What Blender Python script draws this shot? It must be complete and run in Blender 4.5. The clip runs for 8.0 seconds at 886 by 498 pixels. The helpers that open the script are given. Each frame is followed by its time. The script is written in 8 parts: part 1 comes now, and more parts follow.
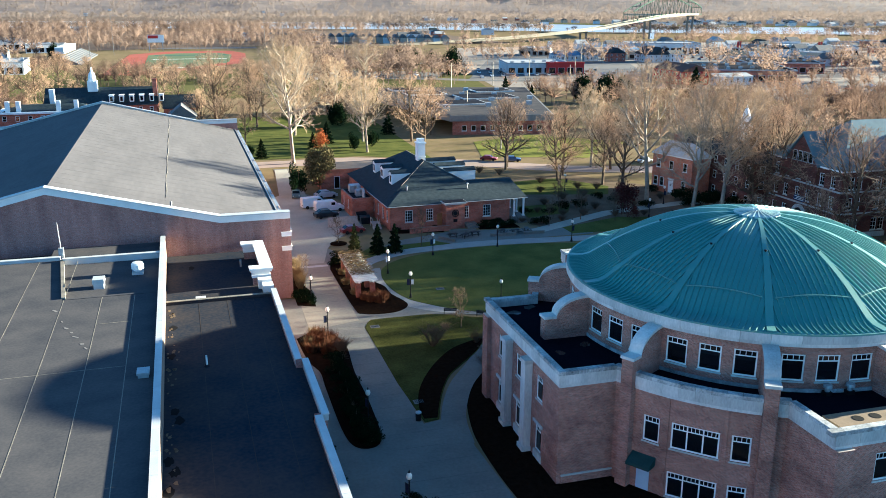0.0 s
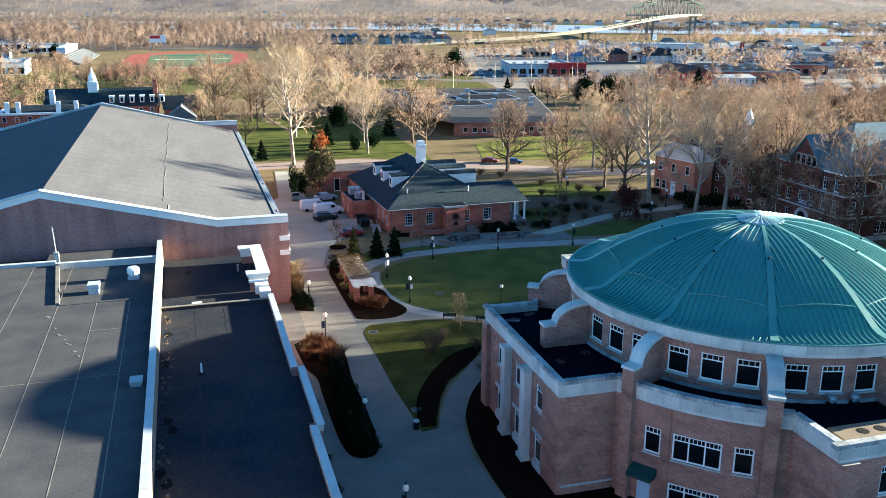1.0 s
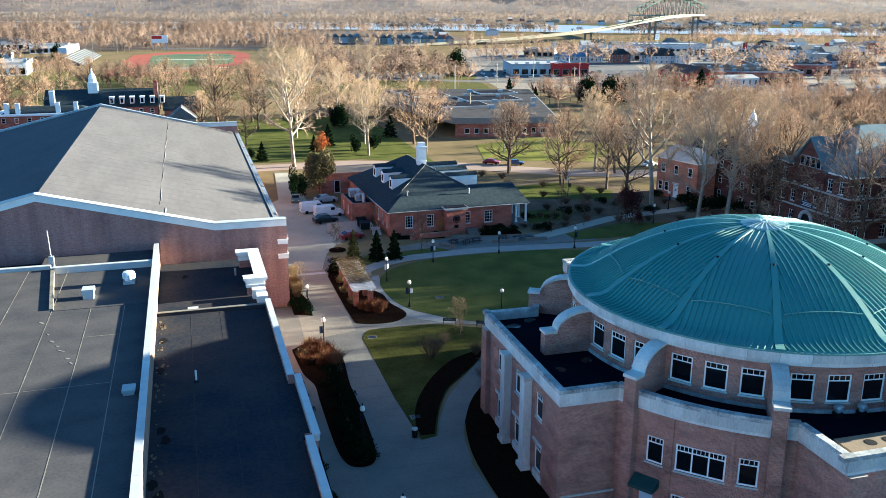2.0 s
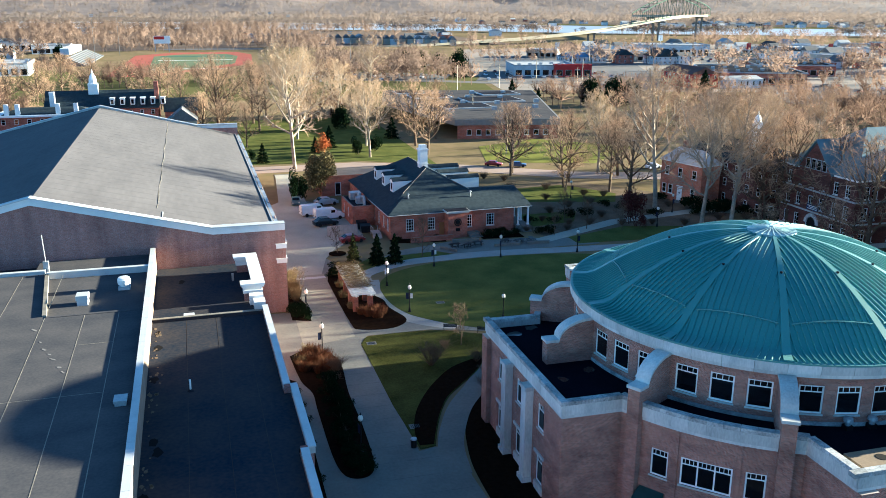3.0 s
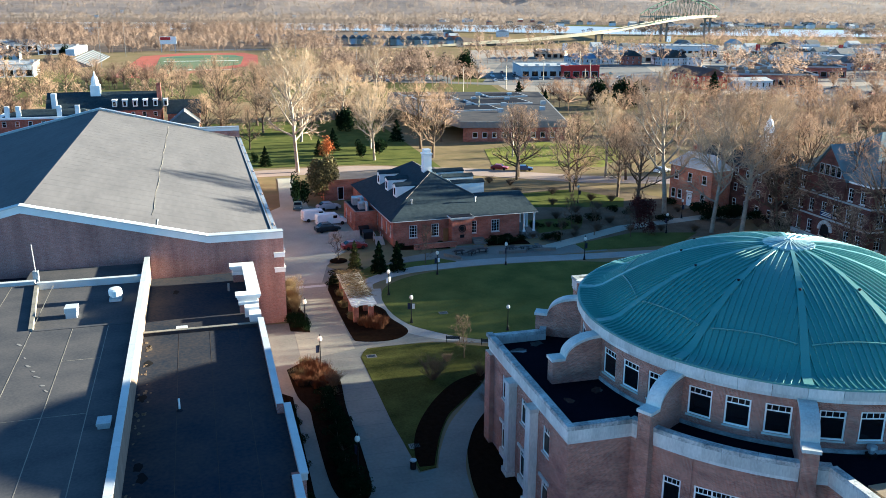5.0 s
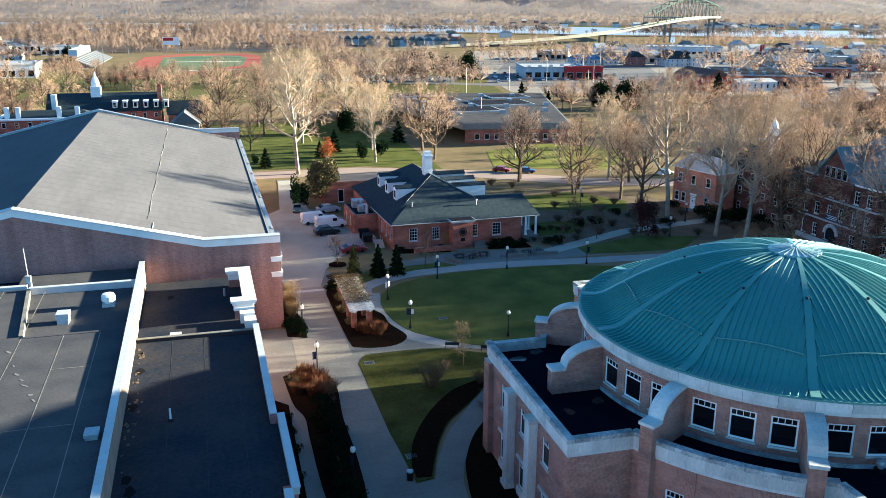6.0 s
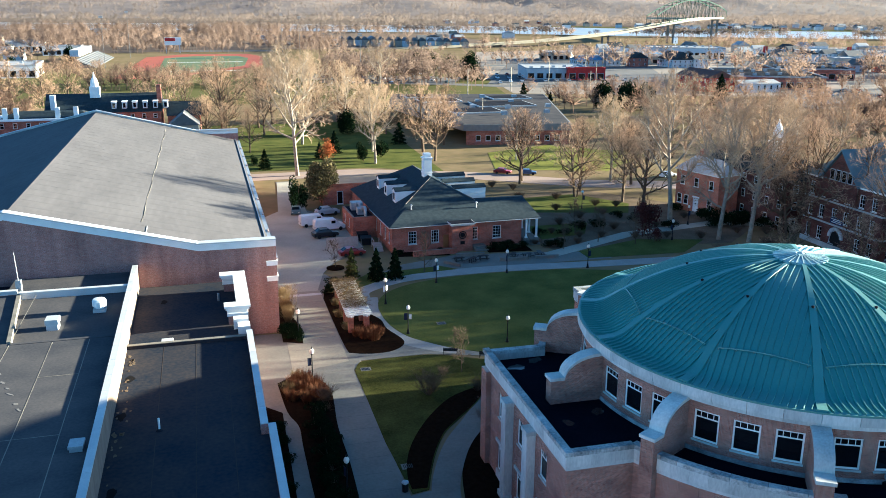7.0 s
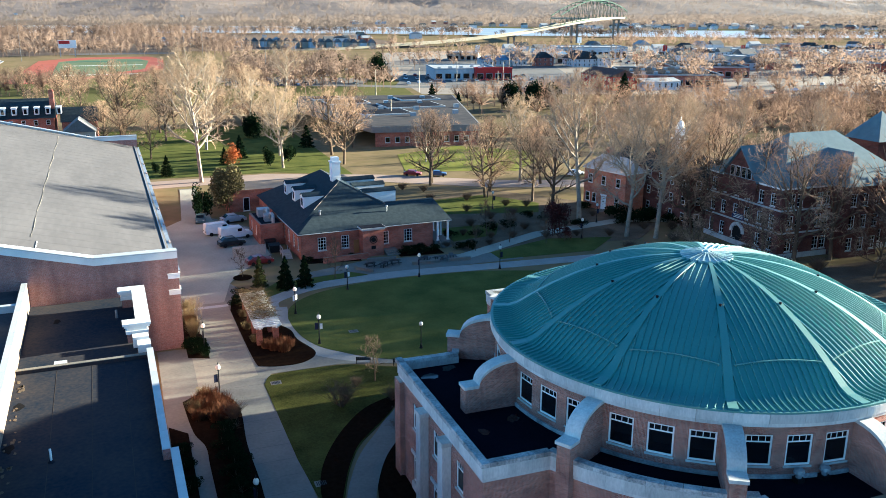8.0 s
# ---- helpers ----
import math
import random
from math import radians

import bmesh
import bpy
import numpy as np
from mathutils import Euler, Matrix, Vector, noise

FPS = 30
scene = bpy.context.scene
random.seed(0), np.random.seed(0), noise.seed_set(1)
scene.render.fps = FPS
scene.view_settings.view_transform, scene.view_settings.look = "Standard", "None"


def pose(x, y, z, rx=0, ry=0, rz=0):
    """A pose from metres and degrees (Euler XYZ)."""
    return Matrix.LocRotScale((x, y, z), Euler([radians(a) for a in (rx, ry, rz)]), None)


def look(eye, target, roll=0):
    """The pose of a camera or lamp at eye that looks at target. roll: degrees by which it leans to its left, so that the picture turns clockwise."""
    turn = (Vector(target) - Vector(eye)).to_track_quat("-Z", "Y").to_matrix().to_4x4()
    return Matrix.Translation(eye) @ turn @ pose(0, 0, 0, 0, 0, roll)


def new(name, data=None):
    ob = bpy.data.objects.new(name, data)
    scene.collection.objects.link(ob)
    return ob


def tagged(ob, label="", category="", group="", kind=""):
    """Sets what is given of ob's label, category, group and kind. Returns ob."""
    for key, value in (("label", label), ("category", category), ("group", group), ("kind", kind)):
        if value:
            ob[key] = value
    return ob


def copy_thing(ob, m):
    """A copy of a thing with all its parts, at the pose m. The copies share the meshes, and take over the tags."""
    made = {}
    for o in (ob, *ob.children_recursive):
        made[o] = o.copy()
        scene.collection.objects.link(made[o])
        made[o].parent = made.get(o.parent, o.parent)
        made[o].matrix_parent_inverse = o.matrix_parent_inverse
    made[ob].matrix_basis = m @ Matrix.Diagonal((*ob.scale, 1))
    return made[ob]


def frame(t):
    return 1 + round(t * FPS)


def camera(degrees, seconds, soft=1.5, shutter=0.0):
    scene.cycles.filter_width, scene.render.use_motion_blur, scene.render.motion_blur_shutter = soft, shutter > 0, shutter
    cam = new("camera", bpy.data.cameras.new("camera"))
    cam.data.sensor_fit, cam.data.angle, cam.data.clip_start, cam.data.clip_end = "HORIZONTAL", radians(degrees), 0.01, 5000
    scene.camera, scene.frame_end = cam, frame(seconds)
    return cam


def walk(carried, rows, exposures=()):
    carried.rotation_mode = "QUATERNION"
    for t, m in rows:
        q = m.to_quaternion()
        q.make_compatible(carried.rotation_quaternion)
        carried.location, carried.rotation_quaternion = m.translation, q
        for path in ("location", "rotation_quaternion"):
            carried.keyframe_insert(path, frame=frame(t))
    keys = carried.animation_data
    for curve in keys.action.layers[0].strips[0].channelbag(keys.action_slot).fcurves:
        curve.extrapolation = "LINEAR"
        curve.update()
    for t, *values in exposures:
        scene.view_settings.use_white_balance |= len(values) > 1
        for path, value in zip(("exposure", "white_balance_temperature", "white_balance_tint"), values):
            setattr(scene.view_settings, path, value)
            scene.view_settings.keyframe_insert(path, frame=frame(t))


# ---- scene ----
# ---------------------------------------------------------------- camera and its way
cam = camera(54.5, 8.0, soft=0.7)


def aim(x, y, z, yaw, pitch, roll):
    return pose(x, y, z, 90 + pitch, 0, yaw) @ pose(0, 0, 0, 0, 0, roll)


PATH = [
    (0, aim(0.00, 0.00, 41.40, -16.00, -15.98, 0.14)),
    (0.5, aim(0.34, 0.57, 41.56, -15.94, -15.96, 0.20)),
    (1, aim(0.72, 1.18, 41.66, -15.85, -15.97, 0.22)),
    (1.5, aim(1.08, 1.82, 41.72, -15.77, -15.97, 0.21)),
    (3, aim(2.22, 4.18, 41.86, -15.49, -15.94, 0.20)),
    (3.5, aim(2.60, 5.10, 41.93, -15.39, -15.91, 0.22)),
    (4, aim(2.95, 5.95, 41.97, -15.28, -15.89, 0.22)),
    (4.5, aim(3.30, 6.82, 41.99, -15.15, -15.91, 0.21)),
    (6, aim(4.70, 9.33, 42.01, -14.78, -15.87, 0.23)),
    (6.5, aim(5.18, 10.18, 41.98, -14.69, -15.84, 0.25)),
    (7, aim(5.71, 11.05, 41.95, -14.61, -15.83, 0.29)),
    (7.2, aim(5.90, 11.42, 41.95, -14.63, -15.82, 0.29)),
    (7.5, aim(6.20, 11.99, 41.97, -15.44, -15.81, 0.28)),
    (7.7, aim(6.42, 12.34, 41.99, -17.30, -15.80, 0.24)),
    (8, aim(6.74, 12.85, 42.01, -20.55, -15.77, 0.17)),
]
walk(cam, PATH, exposures=[(0, 3.36, 4950, -17), (8, 3.36, 4950, -17)])

# ---------------------------------------------------------------- sky, sun, exposure
SUN_ELEV, SUN_AZ = 9.3, 89.2   # degrees up; degrees from +y towards +x
world = bpy.data.worlds.new("world")
scene.world = world
world.use_nodes = True
wt = world.node_tree
sky = wt.nodes.new("ShaderNodeTexSky")
sky.sky_type = "NISHITA"
sky.sun_disc = False
sky.sun_elevation = radians(SUN_ELEV)
sky.sun_rotation = radians(SUN_AZ)
sky.air_density, sky.dust_density, sky.ozone_density = 0.38, 0.2, 1.5
wt.nodes["Background"].inputs[1].default_value = 0.05
wt.links.new(sky.outputs[0], wt.nodes["Background"].inputs[0])
sun_data = bpy.data.lights.new("sun", "SUN")
sun_data.energy, sun_data.angle, sun_data.color = 5.0, radians(0.6), (1.0, 0.73, 0.53)
sun = new("sun", sun_data)
SUN_DIR = Vector((math.sin(radians(SUN_AZ)) * math.cos(radians(SUN_ELEV)),
                  math.cos(radians(SUN_AZ)) * math.cos(radians(SUN_ELEV)), math.sin(radians(SUN_ELEV))))
sun.matrix_world = look(SUN_DIR * 300, (0, 0, 0))


# ---------------------------------------------------------------- materials
def link(tree, a, b):
    tree.links.new(a, b)


def material(name, colour, colour2=None, rough=0.8, metal=0.0, scale=1.0, fine=12.0, bump=0.15, dist=0.02, contrast=0.6,
             vary=0.0, streak=None, spec=0.12):
    """Two scales of noise between two colours, with relief; vary: change from object to object or piece to piece."""
    m = bpy.data.materials.new(name)
    m.use_nodes = True
    t = m.node_tree
    n = t.nodes
    b = n["Principled BSDF"]
    b.inputs["Roughness"].default_value = rough
    b.inputs["Metallic"].default_value = metal
    b.inputs["Specular IOR Level"].default_value = spec
    colour2 = colour2 or tuple(c * 0.7 for c in colour)
    geo = n.new("ShaderNodeNewGeometry")
    vec = geo.outputs["Position"]
    if streak:
        mp = n.new("ShaderNodeMapping")
        mp.inputs["Scale"].default_value = streak
        link(t, vec, mp.inputs["Vector"])
        vec = mp.outputs[0]
    n1, n2 = n.new("ShaderNodeTexNoise"), n.new("ShaderNodeTexNoise")
    n1.inputs["Scale"].default_value, n1.inputs["Detail"].default_value = scale, 5
    n2.inputs["Scale"].default_value, n2.inputs["Detail"].default_value = fine, 3
    link(t, vec, n1.inputs["Vector"])
    link(t, vec, n2.inputs["Vector"])
    add = n.new("ShaderNodeMix")
    add.data_type = "FLOAT"
    add.inputs[0].default_value = 0.4
    link(t, n1.outputs[0], add.inputs[2])
    link(t, n2.outputs[0], add.inputs[3])
    rmp = n.new("ShaderNodeMapRange")
    rmp.inputs[1].default_value, rmp.inputs[2].default_value = 0.5 - 0.25 * contrast, 0.5 + 0.25 * contrast
    link(t, add.outputs[0], rmp.inputs[0])
    mix = n.new("ShaderNodeMix")
    mix.data_type = "RGBA"
    mix.inputs[6].default_value = (*colour2, 1)
    mix.inputs[7].default_value = (*colour, 1)
    link(t, rmp.outputs[0], mix.inputs[0])
    out = mix.outputs[2]
    if vary:
        oi = n.new("ShaderNodeObjectInfo")
        hsv = n.new("ShaderNodeHueSaturation")
        mr = n.new("ShaderNodeMapRange")
        mr.inputs[3].default_value, mr.inputs[4].default_value = 1 - vary, 1 + vary
        sm = n.new("ShaderNodeMath")
        sm.operation = "ADD"
        fr = n.new("ShaderNodeMath")
        fr.operation = "FRACT"
        link(t, oi.outputs["Random"], sm.inputs[0])
        link(t, geo.outputs["Random Per Island"], sm.inputs[1])
        link(t, sm.outputs[0], fr.inputs[0])
        link(t, fr.outputs[0], mr.inputs[0])
        link(t, mr.outputs[0], hsv.inputs["Value"])
        link(t, out, hsv.inputs["Color"])
        out = hsv.outputs[0]
    link(t, out, b.inputs["Base Color"])
    if bump:
        bp = n.new("ShaderNodeBump")
        bp.inputs["Strength"].default_value, bp.inputs["Distance"].default_value = bump, dist
        link(t, add.outputs[0], bp.inputs["Height"])
        link(t, bp.outputs[0], b.inputs["Normal"])
    return m


def thin(m):
    """Lets half of the light through, as a spray of fine twigs does."""
    t = m.node_tree
    b = t.nodes["Principled BSDF"]
    tr, mx = t.nodes.new("ShaderNodeBsdfTranslucent"), t.nodes.new("ShaderNodeMixShader")
    link(t, b.inputs["Base Color"].links[0].from_socket, tr.inputs["Color"])
    link(t, b.outputs[0], mx.inputs[1])
    link(t, tr.outputs[0], mx.inputs[2])
    link(t, mx.outputs[0], t.nodes["Material Output"].inputs["Surface"])
    return m


def brick_material(name, c1, c2, mortar, stain=0.35, run=(1, 1, 2.2)):
    """Running-bond brickwork laid along each wall, 0.21 x 0.072 m courses, with broad weathering."""
    m = bpy.data.materials.new(name)
    m.use_nodes = True
    t = m.node_tree
    n = t.nodes
    b = n["Principled BSDF"]
    b.inputs["Roughness"].default_value = 0.9
    b.inputs["Specular IOR Level"].default_value = 0.2
    geo = n.new("ShaderNodeNewGeometry")
    cross = n.new("ShaderNodeVectorMath")
    cross.operation = "CROSS_PRODUCT"
    cross.inputs[1].default_value = (0, 0, 1)
    link(t, geo.outputs["True Normal"], cross.inputs[0])
    dot = n.new("ShaderNodeVectorMath")
    dot.operation = "DOT_PRODUCT"
    link(t, cross.outputs[0], dot.inputs[0])
    link(t, geo.outputs["Position"], dot.inputs[1])
    sep = n.new("ShaderNodeSeparateXYZ")
    link(t, geo.outputs["Position"], sep.inputs[0])
    com = n.new("ShaderNodeCombineXYZ")
    link(t, dot.outputs["Value"], com.inputs[0])
    link(t, sep.outputs[2], com.inputs[1])
    br = n.new("ShaderNodeTexBrick")
    br.inputs["Color1"].default_value = (*c1, 1)
    br.inputs["Color2"].default_value = (*c2, 1)
    br.inputs["Mortar"].default_value = (*mortar, 1)
    br.inputs["Scale"].default_value = 1.0
    br.inputs["Mortar Size"].default_value = 0.008
    br.inputs["Brick Width"].default_value = 0.215
    br.inputs["Row Height"].default_value = 0.075
    link(t, com.outputs[0], br.inputs["Vector"])
    n1 = n.new("ShaderNodeTexNoise")
    n1.inputs["Scale"].default_value, n1.inputs["Detail"].default_value = 0.35, 6
    mp = n.new("ShaderNodeMapping")
    mp.inputs["Scale"].default_value = run
    link(t, geo.outputs["Position"], mp.inputs[0])
    link(t, mp.outputs[0], n1.inputs["Vector"])
    mr = n.new("ShaderNodeMapRange")
    mr.inputs[1].default_value, mr.inputs[2].default_value = 0.3, 0.7
    mr.inputs[3].default_value, mr.inputs[4].default_value = 1 - stain, 1 + stain
    link(t, n1.outputs[0], mr.inputs[0])
    n2 = n.new("ShaderNodeTexNoise")
    n2.inputs["Scale"].default_value, n2.inputs["Detail"].default_value = 1.0, 2
    mp2 = n.new("ShaderNodeMapping")
    mp2.inputs["Scale"].default_value = (1.6, 1.6, 5.5)
    link(t, geo.outputs["Position"], mp2.inputs[0])
    link(t, mp2.outputs[0], n2.inputs["Vector"])
    mr2 = n.new("ShaderNodeMapRange")
    mr2.inputs[1].default_value, mr2.inputs[2].default_value = 0.3, 0.7
    mr2.inputs[3].default_value, mr2.inputs[4].default_value = 0.9, 1.1
    link(t, n2.outputs[0], mr2.inputs[0])
    mul = n.new("ShaderNodeMath")
    mul.operation = "MULTIPLY"
    link(t, mr.outputs[0], mul.inputs[0])
    link(t, mr2.outputs[0], mul.inputs[1])
    hsv = n.new("ShaderNodeHueSaturation")
    link(t, br.outputs["Color"], hsv.inputs["Color"])
    link(t, mul.outputs[0], hsv.inputs["Value"])
    link(t, hsv.outputs[0], b.inputs["Base Color"])
    bp = n.new("ShaderNodeBump")
    bp.inputs["Strength"].default_value, bp.inputs["Distance"].default_value = 0.4, 0.01
    bp.invert = True
    link(t, br.outputs["Fac"], bp.inputs["Height"])
    link(t, bp.outputs[0], b.inputs["Normal"])
    return m


def glass_material():
    m = bpy.data.materials.new("window_glass")
    m.use_nodes = True
    b = m.node_tree.nodes["Principled BSDF"]
    b.inputs["Base Color"].default_value = (0.008, 0.009, 0.012, 1)
    b.inputs["Roughness"].default_value = 0.05
    b.inputs["Transmission Weight"].default_value = 0.3
    b.inputs["Specular IOR Level"].default_value = 0.18
    return m


BRICK = brick_material("red_brick", (0.33, 0.132, 0.090), (0.150, 0.060, 0.043), (0.40, 0.33, 0.275), 0.3)
BRICK_GYM = brick_material("arena_brick", (0.29, 0.128, 0.102), (0.205, 0.09, 0.073), (0.36, 0.29, 0.26), 0.22, (2.2, 2.2, 0.3))
BRICK_OLD = brick_material("old_brick", (0.34, 0.098, 0.058), (0.235, 0.070, 0.042), (0.27, 0.19, 0.15), 0.4)
# old brick darkened for the halls that stand in shade: the shade is painted in
BRICK_SHADE = brick_material("shade_toned_brick", (0.118, 0.036, 0.026), (0.070, 0.023, 0.017), (0.10, 0.074, 0.062), 0.4)
BRICK_ORANGE = brick_material("orange_brick", (0.44, 0.140, 0.075), (0.32, 0.100, 0.055), (0.36, 0.26, 0.20), 0.3)
STONE = material("limestone", (0.62, 0.605, 0.565), (0.29, 0.295, 0.285), 0.9, scale=0.7, fine=7, contrast=1.0, vary=0.16, streak=(1, 1, 0.35))
COPE = material("lichened_coping", (0.56, 0.56, 0.54), (0.06, 0.065, 0.07), 0.9, scale=0.9, fine=6, contrast=1.0, vary=0.25)
TAR = material("black_tar", (0.006, 0.006, 0.007), (0.004, 0.004, 0.005), 0.9, scale=3, spec=0.1)
TRIM = material("white_trim", (0.79, 0.78, 0.745), (0.64, 0.63, 0.60), 0.6, scale=0.8, contrast=0.9, vary=0.04)
COPING = material("pale_metal_coping", (0.56, 0.56, 0.55), (0.39, 0.395, 0.395), 0.5, metal=0.1, scale=0.5, contrast=1.0, vary=0.07)
MEMBRANE = material("grey_roof_membrane", (0.108, 0.098, 0.094), (0.046, 0.048, 0.055), 0.95, spec=0.0, scale=0.3, fine=4, contrast=1.0)
# the navy second tones of these dark membranes hold the blue of shade
MEMBRANE_DARK = material("dark_roof_membrane", (0.033, 0.030, 0.032), (0.005, 0.009, 0.019), 0.9, spec=0.02, scale=0.35, fine=4, contrast=1.0)
MEMBRANE_LOW = material("worn_shade_toned_membrane", (0.068, 0.056, 0.049), (0.007, 0.018, 0.036), 0.95, spec=0.0, scale=0.16, fine=3, contrast=1.0)
# darker copy for the hall's flat roofs, whose shade is put into the colour
MEMBRANE_BLACK = material("shade_black_membrane", (0.008, 0.008, 0.014), (0.002, 0.003, 0.007), 0.9, spec=0.01, scale=0.3, fine=3, contrast=1.0)
MEMBRANE_LIGHT = material("arena_roof_membrane", (0.118, 0.109, 0.110), (0.075, 0.070, 0.072), 0.85, spec=0.05, scale=0.22, fine=1.5, contrast=1.0, streak=(1, 0.25, 1))
SEAM = material("pale_seam_strip", (0.30, 0.265, 0.21), (0.10, 0.092, 0.08), 0.85, scale=0.8, contrast=1.0)
MEMBRANE_SEAM = material("worn_roof_seam", (0.085, 0.072, 0.062), (0.022, 0.021, 0.022), 0.9, spec=0.0, scale=0.5, contrast=1.0)
COPPER = material("green_standing_seam", (0.124, 0.256, 0.228), (0.086, 0.203, 0.184), 0.42, metal=0.05, scale=0.35, fine=5, contrast=1.0, vary=0.05, spec=0.5)
COPPER_RIB = material("green_rib_metal", (0.118, 0.238, 0.212), (0.080, 0.184, 0.168), 0.48, metal=0.05, scale=0.5, contrast=1.0, spec=0.5)
FINIAL = material("pale_cap_metal", (0.42, 0.50, 0.48), (0.30, 0.38, 0.37), 0.4, metal=0.3, scale=1.5)
GLASS = glass_material()
DIVIDER = material("stained_parapet_face", (0.27, 0.20, 0.15), (0.11, 0.08, 0.065), 0.9, scale=0.8, fine=6, contrast=1.0, streak=(1, 1, 0.3))
SHINGLE = material("slate_shingle", (0.046, 0.060, 0.068), (0.017, 0.023, 0.028), 0.85, spec=0.05, scale=1.5, fine=14, contrast=1.0, bump=0.3)
SLATE_BLUE = material("blue_slate", (0.145, 0.192, 0.208), (0.082, 0.115, 0.130), 0.6, scale=0.8, fine=12, contrast=1.0, bump=0.3)
SLATE_PALE = material("pale_slate", (0.50, 0.49, 0.48), (0.33, 0.325, 0.32), 0.7, scale=1.2, fine=10, contrast=1.0, bump=0.3)
CONCRETE = material("concrete_paving", (0.205, 0.194, 0.170), (0.118, 0.114, 0.102), 0.9, scale=0.25, fine=3, contrast=1.0, vary=0.06)
WALK = material("pale_concrete_walk", (0.34, 0.325, 0.30), (0.22, 0.21, 0.195), 0.9, scale=0.4, fine=4, contrast=1.0)
# COURT is lightened to paint in sunlight; DRIVE is the same paving left darker
COURT = material("worn_sun_lightened_paving", (0.40, 0.380, 0.315), (0.25, 0.238, 0.200), 0.95, scale=0.18, fine=3, contrast=1.0)
DRIVE = material("worn_drive_paving", (0.295, 0.262, 0.210), (0.180, 0.162, 0.134), 0.95, scale=0.18, fine=3, contrast=1.0)
ASPHALT = material("asphalt", (0.165, 0.150, 0.140), (0.100, 0.095, 0.092), 0.95, scale=0.2, fine=4, contrast=1.0)
FIELD = material("dry_field_grass", (0.145, 0.130, 0.055), (0.075, 0.078, 0.03), 0.95, spec=0.0, scale=0.03, fine=0.6, contrast=1.0, bump=0.3, dist=0.05)
STREET = material("worn_street", (0.33, 0.245, 0.20), (0.22, 0.165, 0.135), 0.95, scale=0.15, fine=3, contrast=1.0)
YARD = material("town_ground", (0.30, 0.245, 0.20), (0.17, 0.145, 0.115), 0.95, scale=0.02, fine=0.3, contrast=1.0)
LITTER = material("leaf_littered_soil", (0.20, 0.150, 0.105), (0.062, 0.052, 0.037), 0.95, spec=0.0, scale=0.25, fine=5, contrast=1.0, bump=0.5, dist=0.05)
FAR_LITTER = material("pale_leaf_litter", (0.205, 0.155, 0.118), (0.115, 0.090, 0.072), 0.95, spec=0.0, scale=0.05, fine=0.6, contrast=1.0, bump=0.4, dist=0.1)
# brighter, yellower grass: sunlight painted into the colour of the park lawn
SUN_TINTED = material("sun_tinted_grass", (0.215, 0.205, 0.055), (0.12, 0.125, 0.032), 0.95, spec=0.0, scale=0.15, fine=3, contrast=1.0, bump=0.4, dist=0.05)
JOINT_FILL = material("dusty_joint", (0.150, 0.145, 0.136), (0.105, 0.102, 0.097), 0.95, scale=1.0)
# darker copy of the lawn for the wedge: the hall's shade is in its colour
LAWN_SHADE = material("shade_toned_lawn", (0.098, 0.096, 0.028), (0.010, 0.014, 0.005), 0.95, spec=0.0, scale=0.3, fine=5, contrast=1.0, bump=0.5, dist=0.05)
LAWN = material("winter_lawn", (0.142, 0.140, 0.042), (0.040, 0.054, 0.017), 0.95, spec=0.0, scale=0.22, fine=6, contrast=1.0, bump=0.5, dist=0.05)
GROUND = material("dormant_ground", (0.24, 0.172, 0.105), (0.11, 0.095, 0.045), 0.95, spec=0.0, scale=0.02, fine=0.25, contrast=0.9, bump=0.4, dist=0.05)
MULCH = material("bark_mulch", (0.019, 0.011, 0.007), (0.003, 0.0025, 0.002), 0.95, spec=0.0, scale=2, fine=18, contrast=1.0, bump=0.6, dist=0.04)
# pale water colour paints in the reflection of a whitish horizon sky
WATER = material("sky_toned_water", (0.32, 0.33, 0.33), (0.20, 0.21, 0.215), 0.4, scale=0.01, fine=0.1, bump=0.1, spec=0.5)
BLACK = material("black_iron", (0.018, 0.018, 0.02), (0.012, 0.012, 0.013), 0.45, metal=0.4, scale=3)
GREY_METAL = material("grey_metal", (0.42, 0.43, 0.44), (0.30, 0.31, 0.32), 0.45, metal=0.5, scale=2)
GLOBE = material("white_globe_glass", (0.80, 0.76, 0.66), (0.72, 0.68, 0.58), 0.3, scale=3, bump=0)
BARK = material("brown_bark", (0.125, 0.088, 0.058), (0.070, 0.050, 0.034), 0.95, scale=2, fine=12, contrast=1.0, vary=0.15)
BARK_WHITE = material("pale_sycamore_bark", (0.40, 0.335, 0.255), (0.13, 0.100, 0.072), 0.9, scale=0.9, fine=4, contrast=1.0, vary=0.10)
TWIG = material("twigs", (0.45, 0.30, 0.190), (0.28, 0.185, 0.118), 0.95, scale=0.15, fine=1.5, contrast=1.0, vary=0.22)
TWIG_WHITE = material("pale_twigs", (0.44, 0.315, 0.20), (0.28, 0.20, 0.13), 0.95, scale=0.4, fine=2, contrast=1.0, vary=0.15)
RUST = material("russet_grass", (0.125, 0.046, 0.020), (0.060, 0.028, 0.014), 0.95, scale=1.5, fine=8, contrast=1.0, vary=0.25)
STRAW = material("dry_grass", (0.17, 0.118, 0.055), (0.10, 0.068, 0.034), 0.95, scale=1.5, fine=8, contrast=1.0, vary=0.25)
NEEDLE = material("conifer_needles", (0.014, 0.024, 0.010), (0.004, 0.009, 0.004), 0.9, spec=0.0, scale=1.5, fine=8, contrast=1.0, vary=0.3)
LEAF = material("evergreen_leaves", (0.098, 0.100, 0.034), (0.030, 0.036, 0.012), 0.9, spec=0.0, scale=1.5, fine=8, contrast=1.0, vary=0.35)
